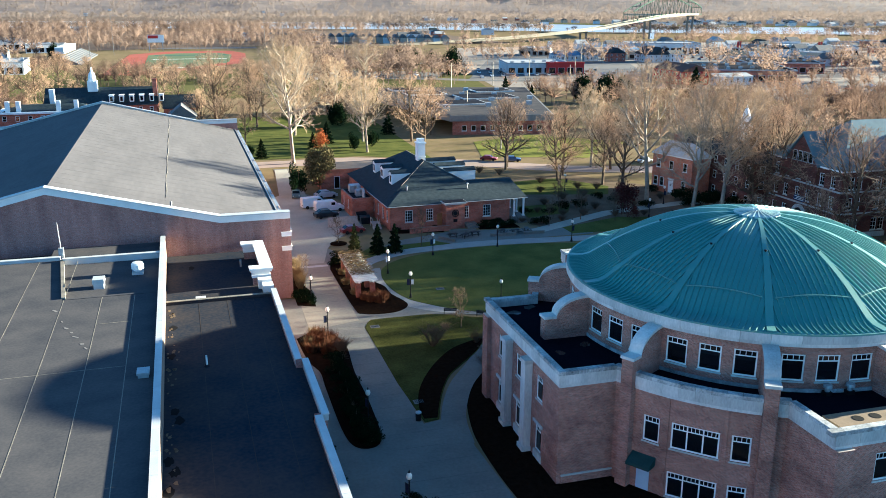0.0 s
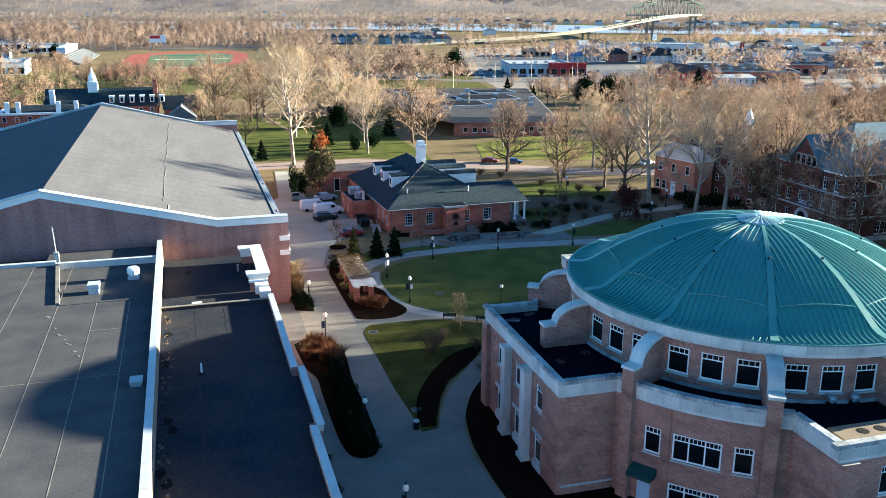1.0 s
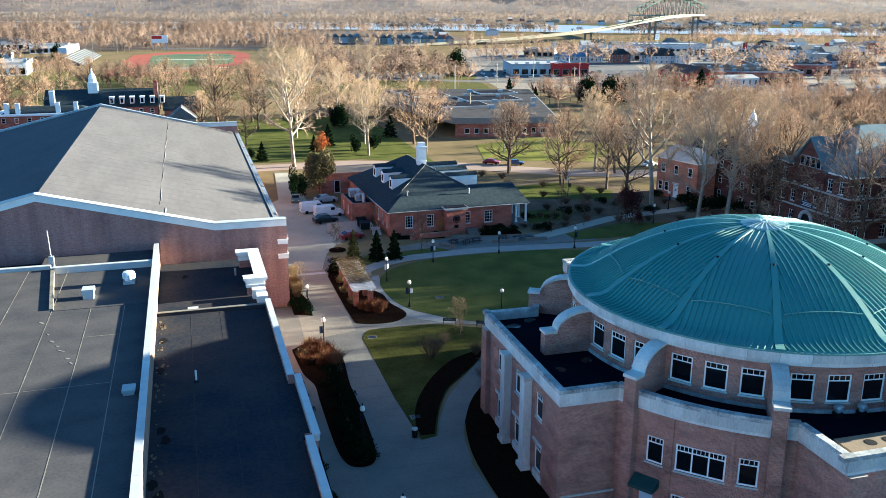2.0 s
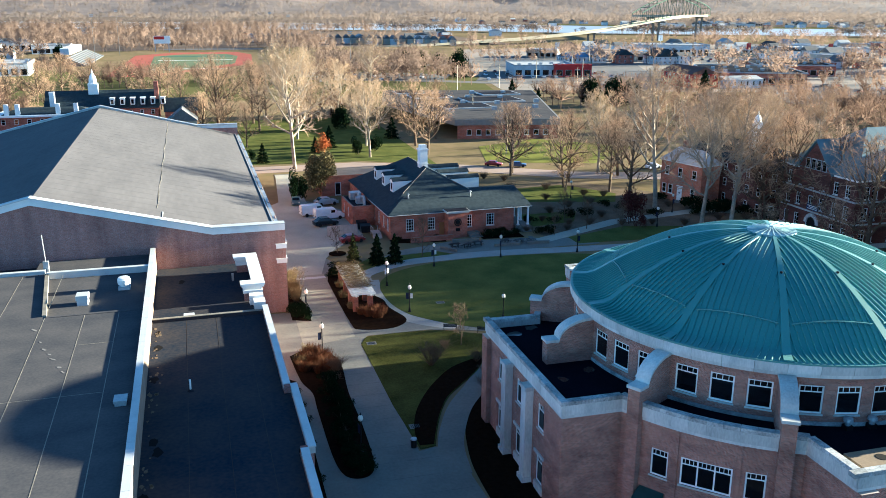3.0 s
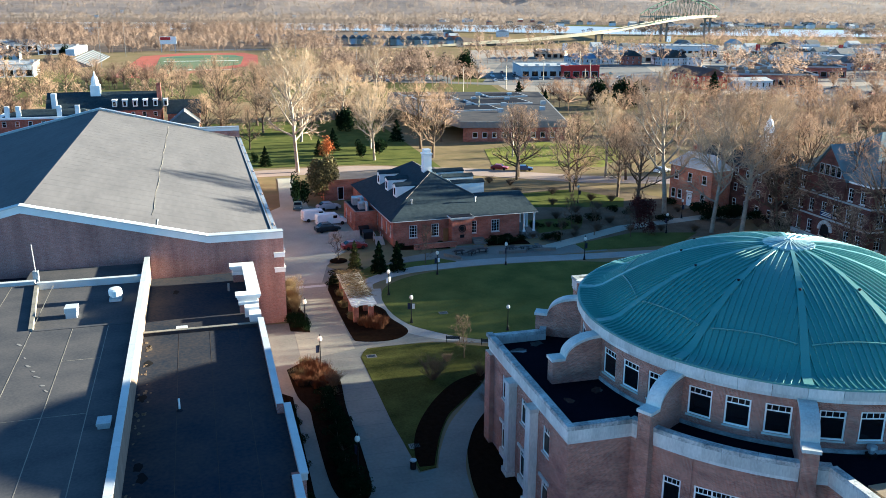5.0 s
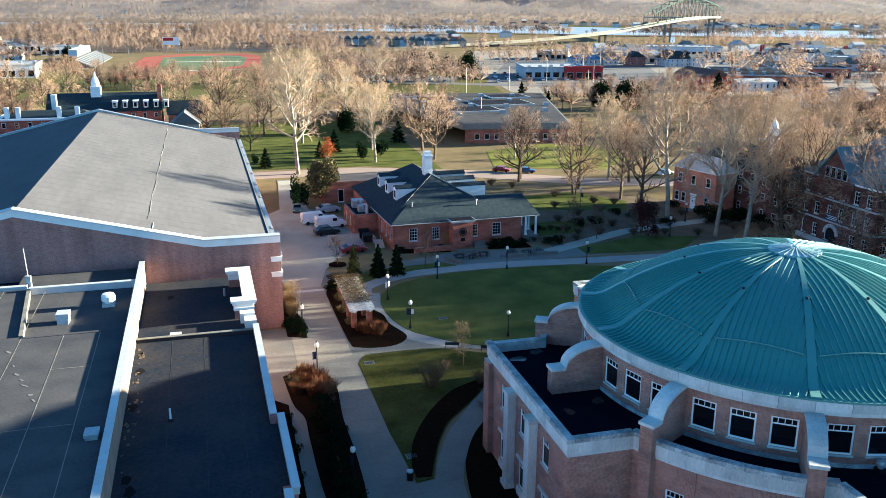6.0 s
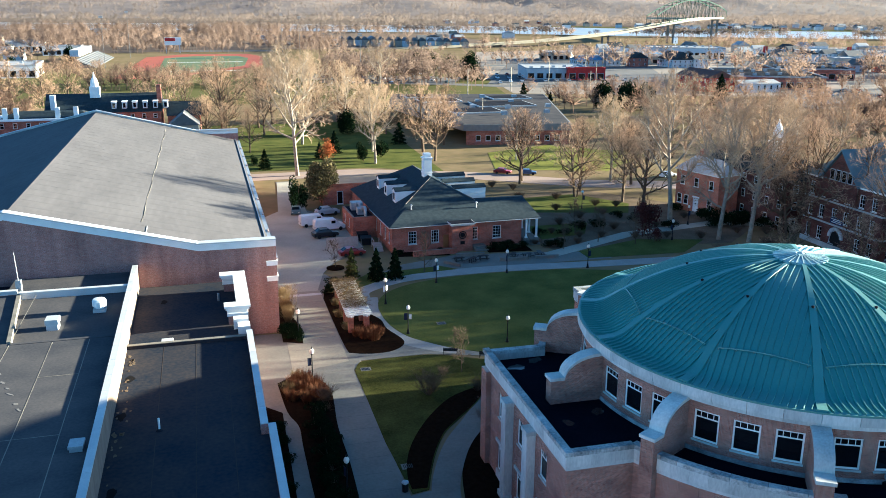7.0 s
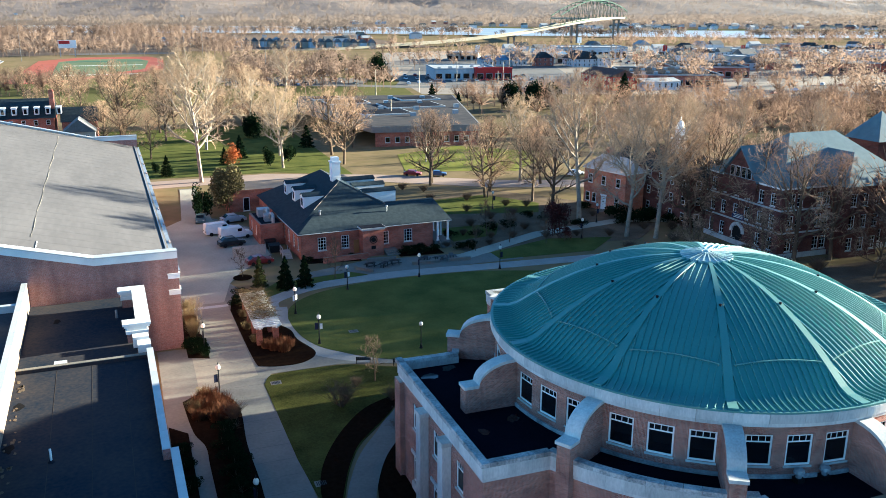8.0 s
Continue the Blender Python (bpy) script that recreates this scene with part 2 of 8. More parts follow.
LEAF_BRONZE = material("bronze_green_leaves", (0.150, 0.118, 0.050), (0.045, 0.042, 0.017), 0.8, spec=0.1, scale=1.0, fine=8, contrast=1.0, vary=0.4)
LEAF_DARK_RED = material("burgundy_leaves", (0.075, 0.022, 0.018), (0.035, 0.012, 0.011), 0.8, scale=1.5, fine=8, contrast=1.0, vary=0.3)
LEAF_ORANGE = material("orange_leaves", (0.42, 0.13, 0.035), (0.27, 0.075, 0.025), 0.8, scale=1.5, fine=8, contrast=1.0, vary=0.3)


# ---------------------------------------------------------------- mesh helpers
def box(bm, x0, y0, z0, x1, y1, z1):
    v = [bm.verts.new(c) for c in ((x0, y0, z0), (x1, y0, z0), (x1, y1, z0), (x0, y1, z0),
                                   (x0, y0, z1), (x1, y0, z1), (x1, y1, z1), (x0, y1, z1))]
    for f in ((3, 2, 1, 0), (4, 5, 6, 7), (0, 1, 5, 4), (1, 2, 6, 5), (2, 3, 7, 6), (3, 0, 4, 7)):
        bm.faces.new([v[i] for i in f])
    return bm


def boxed(*rows):
    bm = bmesh.new()
    for r in rows:
        box(bm, *r)
    return bm


def prism(bm, poly, z0, z1):
    lo = [bm.verts.new((p[0], p[1], z0)) for p in poly]
    hi = [bm.verts.new((p[0], p[1], z1)) for p in poly]
    n = len(poly)
    bm.faces.new(lo[::-1])
    bm.faces.new(hi)
    for i in range(n):
        bm.faces.new((lo[i], lo[(i + 1) % n], hi[(i + 1) % n], hi[i]))
    bmesh.ops.recalc_face_normals(bm, faces=bm.faces)
    return bm


def solid(bm, pts, faces):
    v = [bm.verts.new(p) for p in pts]
    for f in faces:
        bm.faces.new([v[i] for i in f])
    bmesh.ops.recalc_face_normals(bm, faces=bm.faces)
    return bm


def arcbox(bm, r0, r1, a0, a1, z0, z1, n=4):
    """A curved block about the origin, angles in degrees."""
    rings = []
    for i in range(n + 1):
        a = radians(a0 + (a1 - a0) * i / n)
        c, s = math.cos(a), math.sin(a)
        rings.append([bm.verts.new((r * c, r * s, z)) for r, z in ((r0, z0), (r1, z0), (r1, z1), (r0, z1))])
    for p, q in zip(rings, rings[1:]):
        for k in range(4):
            bm.faces.new((p[k], q[k], q[(k + 1) % 4], p[(k + 1) % 4]))
    bm.faces.new(rings[0])
    bm.faces.new(rings[-1][::-1])
    return bm


def tube(bm, pts, radii, sides=6, cap=True):
    """A round bar through points."""
    rings = []
    for i, p in enumerate(pts):
        p = Vector(p)
        d = (Vector(pts[min(i + 1, len(pts) - 1)]) - Vector(pts[max(i - 1, 0)]))
        d = d.normalized() if d.length > 1e-9 else Vector((0, 0, 1))
        u = d.orthogonal().normalized()
        w = d.cross(u)
        r = radii[i] if isinstance(radii, (list, tuple)) else radii
        rings.append([bm.verts.new(p + r * (math.cos(2 * math.pi * k / sides) * u + math.sin(2 * math.pi * k / sides) * w))
                      for k in range(sides)])
    # keep the rings from twisting
    for a, b in zip(rings, rings[1:]):
        best = min(range(sides), key=lambda s: (a[0].co - b[s].co).length)
        b[:] = b[best:] + b[:best]
        for k in range(sides):
            bm.faces.new((a[k], a[(k + 1) % sides], b[(k + 1) % sides], b[k]))
    if cap:
        bm.faces.new(rings[0][::-1])
        bm.faces.new(rings[-1])
    return bm


def lathe(bm, prof, n=16, cx=0.0, cy=0.0):
    rings = [[bm.verts.new((cx + r * math.cos(2 * math.pi * k / n), cy + r * math.sin(2 * math.pi * k / n), z)) for k in range(n)]
             for r, z in prof]
    for a, b in zip(rings, rings[1:]):
        for k in range(n):
            bm.faces.new((a[k], a[(k + 1) % n], b[(k + 1) % n], b[k]))
    bm.faces.new(rings[0][::-1])
    bm.faces.new(rings[-1])
    return bm


def mesh_of(name, bm, mat, smooth=False):
    me = bpy.data.meshes.new(name)
    if smooth:
        for f in bm.faces:
            f.smooth = True
    bm.to_mesh(me)
    bm.free()
    me.materials.append(mat)
    return me


def part(name, bm, mat, parent=None, label="", smooth=False, m=None):
    me = bm if isinstance(bm, bpy.types.Mesh) else mesh_of(name, bm, mat, smooth)
    ob = new(name, me)
    if parent:
        ob.parent = parent
    if m is not None:
        ob.matrix_basis = m
    if label:
        tagged(ob, label)
    return ob


def thing(name, label, category, group="", kind="", m=None):
    ob = new(name)
    if m is not None:
        ob.matrix_basis = m
    return tagged(ob, label, category, group, kind)


def wall_rows(length, z0, z1, thick, holes):
    """Boxes of a wall along +x from 0 to length, its face at y = 0 and its back at y = thick, round holes (x0, x1, za, zb)."""
    xs = sorted({0.0, length, *[h[0] for h in holes], *[h[1] for h in holes]})
    rows = []
    for a, b in zip(xs, xs[1:]):
        cuts = sorted((h[2], h[3]) for h in holes if h[0] <= a + 1e-6 and h[1] >= b - 1e-6)
        z = z0
        for lo, hi in cuts:
            if lo > z + 1e-6:
                rows.append((a, 0, z, b, thick, lo))
            z = hi
        if z < z1 - 1e-6:
            rows.append((a, 0, z, b, thick, z1))
    return rows


def along(p0, p1):
    """A pose at p0 whose x runs to p1; its -y side faces out to the right of that way."""
    d = Vector((p1[0] - p0[0], p1[1] - p0[1], 0))
    return Matrix.Translation((p0[0], p0[1], 0)) @ Matrix.Rotation(math.atan2(d.y, d.x), 4, "Z"), d.length


def window_parts(parent, m, w, h, cols=3, transom=0.28, lights=1, deep=0.09, frame_w=0.135, sill=True, mat=None, grid=0):
    """A window with its foot at the pose m (x along the wall, -y out): frame, pane, bars and sill under one part."""
    mat = mat or TRIM
    bm = boxed((0, deep, 0, frame_w, deep + 0.1, h), (w - frame_w, deep, 0, w, deep + 0.1, h),
               (frame_w, deep, 0, w - frame_w, deep + 0.1, frame_w), (frame_w, deep, h - frame_w, w - frame_w, deep + 0.1, h))
    win = part("window", bm, mat, parent, m=m)
    part("pane", boxed((frame_w, deep + 0.045, frame_w, w - frame_w, deep + 0.06, h - frame_w)), GLASS, win, "dark reflecting glass")
    bars = []
    zt = h * (1 - transom) if transom else h - frame_w
    for i in range(1, lights):
        x = w * i / lights
        bars.append((x - 0.06, deep + 0.005, frame_w, x + 0.06, deep + 0.035, h - frame_w))
    if transom:
        bars.append((frame_w, deep + 0.012, zt - 0.05, w - frame_w, deep + 0.04, zt + 0.05))
        for i in range(1, cols * lights):
            if i % cols:
                x = w * i / (cols * lights)
                bars.append((x - 0.025, deep + 0.015, zt + 0.05, x + 0.025, deep + 0.038, h - frame_w))
    if grid:
        for i in range(1, grid):
            x = w * i / grid
            bars.append((x - 0.025, deep + 0.015, frame_w, x + 0.025, deep + 0.038, h - frame_w))
        for i in range(1, grid + 1):
            z = h * i / (grid + 1)
            bars.append((frame_w, deep + 0.018, z - 0.025, w - frame_w, deep + 0.036, z + 0.025))
    if bars:
        part("glazing_grid", boxed(*bars), mat, win)
    if sill:
        part("sill", boxed((-0.08, -0.06, -0.14, w + 0.08, deep + 0.1, -0.005)), STONE, win)
    return win


def brick_wall(parent, p0, p1, z0, z1, wins=(), thick=0.4, mat=None, name="wall", **kw):
    """A wall between two points, seen from the right of the way p0 to p1; wins: (x, z, w, h, options)."""
    m, length = along(p0, p1)
    holes = [(x, x + w, z, z + h) for x, z, w, h, *_ in wins]
    ob = part(name, boxed(*wall_rows(length, z0, z1, thick, holes)), mat or BRICK, parent, m=m)
    for x, z, w, h, *o in wins:
        opts = dict(kw)
        if o:
            opts.update(o[0])
        window_parts(parent, m @ Matrix.Translation((x, 0, z)), w, h, **opts)
    return ob


# ---------------------------------------------------------------- ground, lawns, paths
def slab(name, poly, z0, z1, mat, label, category, kind="structure"):
    ob = part(name, prism(bmesh.new(), poly, z0, z1), mat)
    return tagged(ob, label, category, kind=kind)


def smooth_line(pts, n=6):
    """A rounded line through points."""
    out = []
    for i in range(len(pts) - 1):
        p0, p1, p2, p3 = (Vector(pts[max(0, min(len(pts) - 1, j))]) for j in (i - 1, i, i + 1, i + 2))
        for k in range(n):
            t = k / n
            out.append(0.5 * ((2 * p1) + (p2 - p0) * t + (2 * p0 - 5 * p1 + 4 * p2 - p3) * t * t + (3 * p1 - p0 - 3 * p2 + p3) * t ** 3))
    out.append(Vector(pts[-1]))
    return [(v.x, v.y) for v in out]


def band(name, pts, width, z0, z1, mat, label, category, kind="structure"):
    """A strip of constant width along a line."""
    line = [Vector(p) for p in pts]
    lf, rt = [], []
    for i, p in enumerate(line):
        d = (line[min(i + 1, len(line) - 1)] - line[max(i - 1, 0)]).normalized()
        o = Vector((-d.y, d.x)) * width / 2
        lf.append(p + o)
        rt.append(p - o)
    bm = bmesh.new()
    rows = [[bm.verts.new((q.x, q.y, z)) for q, z in ((a, z0), (b, z0), (b, z1), (a, z1))] for a, b in zip(lf, rt)]
    for a, b in zip(rows, rows[1:]):
        for k in range(4):
            bm.faces.new((a[k], b[k], b[(k + 1) % 4], a[(k + 1) % 4]))
    bm.faces.new(rows[0])
    bm.faces.new(rows[-1][::-1])
    bmesh.ops.recalc_face_normals(bm, faces=bm.faces)
    return tagged(part(name, bm, mat), label, category, kind=kind)


bm = bmesh.new()
GX = [-4500, -1500, -500, -200, -60, 0, 60, 140, 300, 700, 1600, 4500]
GY = [-800, -200, 0, 60, 120, 180, 260, 400, 700, 1200, 2200, 4800]
gv = [[bm.verts.new((x, y, 0)) for x in GX] for y in GY]
for j in range(len(GY) - 1):
    for i in range(len(GX) - 1):
        bm.faces.new((gv[j][i], gv[j][i + 1], gv[j + 1][i + 1], gv[j + 1][i]))
tagged(part("ground", bm, GROUND), "dormant brown and green winter ground", "ground", kind="structure")

# drive, plaza and parking court between the arena and the brick house
slab("plaza_paving", [(8.4, 40), (24.2, 40), (24.2, 61.9), (23.7, 71.3), (24.4, 77.2), (21.8, 77.4), (20.1, 77.0), (19.4, 105.4), (20.7, 108.0),
                      (29.1, 108.1), (38, 105.2), (45, 101), (45, 104), (37.5, 107.5), (30.8, 110.8), (26.6, 116), (25.2, 122.5),
                      (25.6, 128), (24.4, 133.1), (20.5, 144.7), (23.0, 150.0), (29.5, 158.7), (28.5, 180), (22.5, 190), (22.0, 222),
                      (18.2, 222), (17.7, 171), (15.0, 146), (12.2, 132), (12.2, 119.4), (8.4, 119.4)],
     0.004, 0.05, CONCRETE, "weathered concrete drive and plaza between the buildings", "paving")
JOINT = bpy.data.objects["plaza_paving"]
for k in range(22):
    y = 42.5 + 3.0 * k
    part("paving_joint", boxed((15.8, y - .03, .0505, 19.4 if y > 77 else 23.4, y + .03, .0535)), JOINT_FILL, JOINT)
for k in range(7):
    y = 109.4 + 3.6 * k
    part("paving_joint", boxed((12.6 if y < 115 else 14.8, y - .03, .0605, 18.8, y + .03, .0635)), JOINT_FILL, JOINT)
part("paving_band", boxed((12.3, 133.9, .0605, 19.0, 134.9, .068)), STONE, JOINT, "pale threshold band across the drive")
slab("brown_drive", [(12.3, 106.0), (19.2, 108.2), (18.9, 136.3), (12.5, 136.3)], 0.05, 0.060, DRIVE, "worn brown-grey drive beside the arena", "road")
slab("parking_court", [(12.4, 136), (18.6, 136), (20.5, 144.7), (23.0, 150.5), (29.3, 159), (28.3, 179), (22.4, 188), (21.5, 221), (18.4, 221),
                       (16.5, 190), (12.4, 184)], 0.05, 0.062, COURT, "worn grey asphalt service court with sunlight put into its colour", "road")
band("oval_walk", smooth_line([(24.2, 131), (25.0, 134.4), (29.4, 137.6), (34.6, 139.4), (44.8, 140.4), (53, 140.2), (66, 139.2), (86, 138)]), 3.2,
     0.004, 0.055, WALK, "pale concrete walk curving round the oval lawn", "path")
band("lawn_walk", smooth_line([(33.2, 108.3), (29.2, 111.2), (26.7, 114.6), (25.7, 118.6), (25.2, 122.5), (25.2, 127), (25.6, 131)]), 2.6, 0.004, 0.053, WALK,
     "pale concrete walk between the pergola bed and the lawn", "path")
slab("oval_lawn", smooth_line([(26.1, 125.8), (26.9, 129.6), (28.9, 132.8), (32.4, 135.5), (37.9, 137.4), (44.2, 138.2), (51.5, 138.2), (60.3, 137.3), (70, 134)])
     + [(72, 112), (62, 100), (47, 100.5)] + smooth_line([(41, 103.2), (37.3, 105.9), (32.6, 109.2), (30.0, 111.8), (27.9, 114.5), (26.6, 118.3), (26.1, 122)]),
     0.004, 0.075, LAWN, "dark green winter lawn, oval, edged by walks", "lawn")
# the wedge's shade is painted through its darker grass colour
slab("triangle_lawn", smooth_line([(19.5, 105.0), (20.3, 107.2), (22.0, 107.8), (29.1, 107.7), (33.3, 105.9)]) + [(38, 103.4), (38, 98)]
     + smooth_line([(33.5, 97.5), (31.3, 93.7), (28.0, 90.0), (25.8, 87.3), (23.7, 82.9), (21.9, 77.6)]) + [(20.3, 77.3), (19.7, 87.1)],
     0.004, 0.075, LAWN_SHADE, "winter lawn wedge with shade put into its colour", "lawn")
band("curved_walk", smooth_line([(37, 96.4), (33.4, 94.6), (29.6, 89.3), (26.8, 85.4), (24.8, 81.3), (23.3, 77.0), (22.6, 72)]), 2.6, 0.004, 0.058,
     CONCRETE, "narrow concrete walk beside the round hall", "path")
# near-black strip along the curved side of the wedge
slab("wedge_bed", smooth_line([(33.4, 97.4), (31.2, 93.8), (27.9, 90.1), (25.7, 87.4), (23.6, 83.0), (21.8, 77.9)]) + smooth_line([(20.4, 78.0), (20.5, 80.4), (21.3, 83.9), (22.9, 87.6), (25.5, 91.8), (28.8, 95.5), (33.0, 97.7)]),
     0.06, 0.095, MULCH, "dark edge strip of the lawn wedge", "planting bed")
slab("hall_bed", smooth_line([(36, 93.6), (31.2, 89.6), (28.2, 85.6), (26.2, 81.6), (24.9, 76.8), (24.2, 71.3), (24.4, 61.9), (26, 52)]) + [(34, 46), (52, 44), (52, 90)],
     0.002, 0.04, MULCH, "dark mulched planting bed at the wall foot", "planting bed")
slab("pergola_bed", smooth_line([(19.0, 132.1), (20.2, 138.5), (21.9, 139.6), (23.6, 136), (24.0, 131), (24.2, 125.2), (25.6, 121.4), (25.8, 117.8), (27.1, 112.6),
                                 (24.6, 109.9), (20.4, 110.4), (19.4, 113.4), (19.0, 132.0)]), 0.05, 0.10, MULCH, "mulched bed round the pergola", "planting bed")
slab("hedge_bed", smooth_line([(10.3, 103.6), (13.2, 105.4), (15.9, 101.2), (15.6, 91.5), (15.7, 83.0), (15.2, 74.8), (13.0, 73.7), (11.9, 76.9), (11.7, 87.7), (11.7, 92.5), (10.8, 96.2), (10.3, 103.5)]),
     0.05, 0.10, MULCH, "mulched hedge bed along the walk", "planting bed")
slab("arena_bed", [(11.9, 116.2), (14.4, 115.2), (14.6, 121.5), (12.6, 132), (11.9, 132)], 0.05, 0.10, MULCH, "mulched bed at the arena wall", "planting bed")
slab("wing_bed", [(8.5, 40), (10.2, 40), (10.3, 96), (8.5, 98)], 0.05, 0.09, MULCH, "mulched bed under the wing wall", "planting bed")
slab("house_lawn", [(24.4, 135.4), (24.7, 139.6), (27.4, 142.6), (31.6, 142.9), (39.9, 144.0), (42.0, 141.7), (34.6, 140.8), (29.0, 138.9)], 0.004, 0.075, LAWN, "small lawn before the brick house", "lawn")
slab("house_terrace", [(30, 143), (34, 146.5), (44, 149.8), (58, 148.5), (70, 146), (70, 141.8), (53, 141.6), (42.4, 142.0), (40, 144.4)], 0.004, 0.05, CONCRETE,
     "concrete terrace in front of the brick house", "paving")
slab("north_lawn", [(-5, 238), (44, 236), (62, 226), (62, 330), (-5, 330)], 0.002, 0.04, LAWN, "shaded green lawn beyond the road", "lawn")
slab("park_lawn", [(76, 226), (104, 217), (128, 240), (104, 262), (82, 252)], 0.002, 0.04, SUN_TINTED, "lawn among trees with sunlight put into its colour", "lawn")
slab("field_lawn", [(-120, 400), (140, 400), (170, 560), (-120, 600)], 0.002, 0.04, FIELD, "wide pale playing field grass", "lawn")
band("street", [(-60, 226), (11, 229), (40, 230), (66, 220), (92, 203), (125, 192), (180, 178)], 9, 0.004, 0.05, STREET, "worn brown-grey town street past the trees", "road")
slab("town_yard", [(148, 420), (260, 380), (900, 330), (900, 760), (560, 860), (240, 800), (172, 560)], 0.002, 0.03, YARD, "bare brown and grey town ground", "ground")
slab("quad_soil", [(62, 149), (96, 146), (110, 158), (102, 178), (88, 196), (66, 192), (60, 170)], 0.002, 0.045, LITTER, "leaf-littered soil under bare trees", "ground")
slab("quad_lawn", [(64, 178), (88, 172), (92, 180), (84, 192), (66, 190)], 0.045, 0.06, LAWN, "shaded lawn strip under bare trees", "lawn")
slab("walk_lawn", [(66, 142.6), (84, 142), (92, 149), (80, 152), (66, 147)], 0.045, 0.062, LAWN, "lawn strip between two walks", "lawn")
slab("porch_lawn", [(62.5, 156), (72, 158), (76, 166), (63, 166)], 0.045, 0.06, LAWN, "small lawn beside the porch", "lawn")
slab("east_soil", [(112, 60), (210, 40), (230, 118), (150, 120), (110.2, 120), (104, 128), (100, 118)], 0.002, 0.045, LITTER, "leaf-littered soil among campus trees", "ground")
band("quad_walk", [(60, 146), (80, 156), (100, 160), (125, 152)], 3, 0.004, 0.06, COURT, "brick-edged walk under the trees", "path")

# ---------------------------------------------------------------- round hall with the green dome
CX, CY = 53.8, 72.55
hall = thing("round_hall", "round red-brick hall with limestone bands under a green metal dome", "building")
WX, WY0, WY1 = 28.55, 62.75, 82.35      # west face and its ends
HALF = (WY1 - WY0) / 2
FACE = CX - WX
ROOF_Z, BAND0, BAND1, TOP = 10.0, 9.4, 10.6, 10.95


def wing(turn):
    """One of the four flat-roofed wings, built facing west and turned about the hall's middle."""
    m = Matrix.Translation((CX, CY, 0)) @ Matrix.Rotation(radians(turn), 4, "Z")
    y0, y1, x0, x1, xs = -HALF, HALF, -FACE, -17.0, -19.55
    up = [(HALF + o - 0.75, 6.1, 1.5, 2.4) for o in (-5.1, 0, 5.3)]
    low = [(HALF + o - 0.75, 0.9, 1.5, 2.7) for o in (-5.1, 0, 5.3)]
    wm = m @ along((x0, y1), (x0, y0))[0]
    holes = [(x, x + w, z, z + h) for x, z, w, h in up + low]
    part("wall", boxed(*wall_rows(2 * HALF, 0, BAND0, 0.4, holes)), BRICK, hall, m=wm)
    for x, z, w, h in up:
        window_parts(hall, wm @ Matrix.Translation((x, 0, z)), w, h, cols=4, transom=0.24)
    for x, z, w, h in low:
        window_parts(hall, wm @ Matrix.Translation((x, 0, z)), w, h, cols=4, transom=0.24)
        part("lintel", boxed((x - 0.3, -0.14, z + h + 0.02, x + w + 0.3, -0.002, z + h + 0.3)), STONE, hall, m=wm)
        part("apron", boxed((x - 0.2, -0.08, z - 0.9, x + w + 0.2, -0.002, z - 0.15)), STONE, hall, m=wm)
    for yc in (HALF - 2.35, HALF + 2.95):
        part("pilaster", boxed((yc - 0.55, -0.75, 0.5, yc + 0.55, -0.003, BAND0 - 0.35), (yc - 0.7, -0.9, 0, yc + 0.7, -0.003, 0.497),
                               (yc - 0.68, -0.85, BAND0 - 0.347, yc + 0.68, -0.003, BAND0 - 0.003)), STONE, hall, "pale limestone pilaster", m=wm)
    part("corner_pier", boxed((0, -0.45, 0, 1.5, -0.003, BAND0)), BRICK, hall, m=wm)
    for ya, yb in ((y0, None), (y1, None)):
        sgn = -1 if ya == y0 else 1
        sm = m @ (along((x0 + 0.4, ya), (xs, ya))[0] if sgn < 0 else along((xs, ya), (x0 + 0.4, ya))[0])
        part("wall", boxed((0, 0, 0, xs - x0 - 0.4, 0.4, BAND0)), BRICK, hall, m=sm)
        part("wall_foot", boxed((0, -0.09, 0.0, xs - x0 - 0.4, -0.003, 0.75)), BRICK, hall, m=sm)
        part("water_table", boxed((0, -0.13, 0.753, xs - x0 - 0.4, -0.003, 0.90)), STONE, hall, "limestone course at the wall foot", m=sm)
    # limestone frieze and coping
    def ring(o, i, za, zb):
        return [(x0 - o, y0 - o, za, x0 + i, y1 + o, zb), (x0 + i, y0 - o, za, xs, y0 + i, zb), (x0 + i, y1 - i, za, xs, y1 + o, zb)]
    part("frieze", boxed(*ring(0.06, 0.40, BAND0, BAND0 + 0.28), *ring(0.05, 0.38, BAND0 + 0.28, BAND1 - 0.004)), STONE, hall, "weathered limestone frieze", m=m)
    n = 9
    for k in range(n):
        ya, yb = y0 - 0.12 + k * (2 * HALF + 0.24) / n, y0 - 0.12 + (k + 1) * (2 * HALF + 0.24) / n - 0.03
        part("frieze_stone", boxed((x0 - 0.14, ya, BAND0 + 0.285, x0 - 0.052, yb, BAND1)), STONE, hall, m=m)
    for yo in (y0 - 0.14, y1 + 0.052):
        for k in range(2):
            part("frieze_stone", boxed((x0 - 0.04 + k * 1.9, yo, BAND0 + 0.285, x0 - 0.04 + k * 1.9 + 1.888, yo + 0.088, BAND1)), STONE, hall, m=m)
    cope = bmesh.new()
    box(cope, 0, 0, 0, 1.18, 0.62, TOP - BAND1)
    cope = mesh_of("coping_stone", cope, COPE)
    k = 0
    while k * 1.2 < 2 * HALF + 0.4:
        part("coping_stone", cope, COPE, hall, m=m @ Matrix.Translation((x0 - 0.2, y0 - 0.2 + k * 1.2 + 1.18, BAND1)) @ Matrix.Rotation(-math.pi / 2, 4, "Z"))
        k += 1
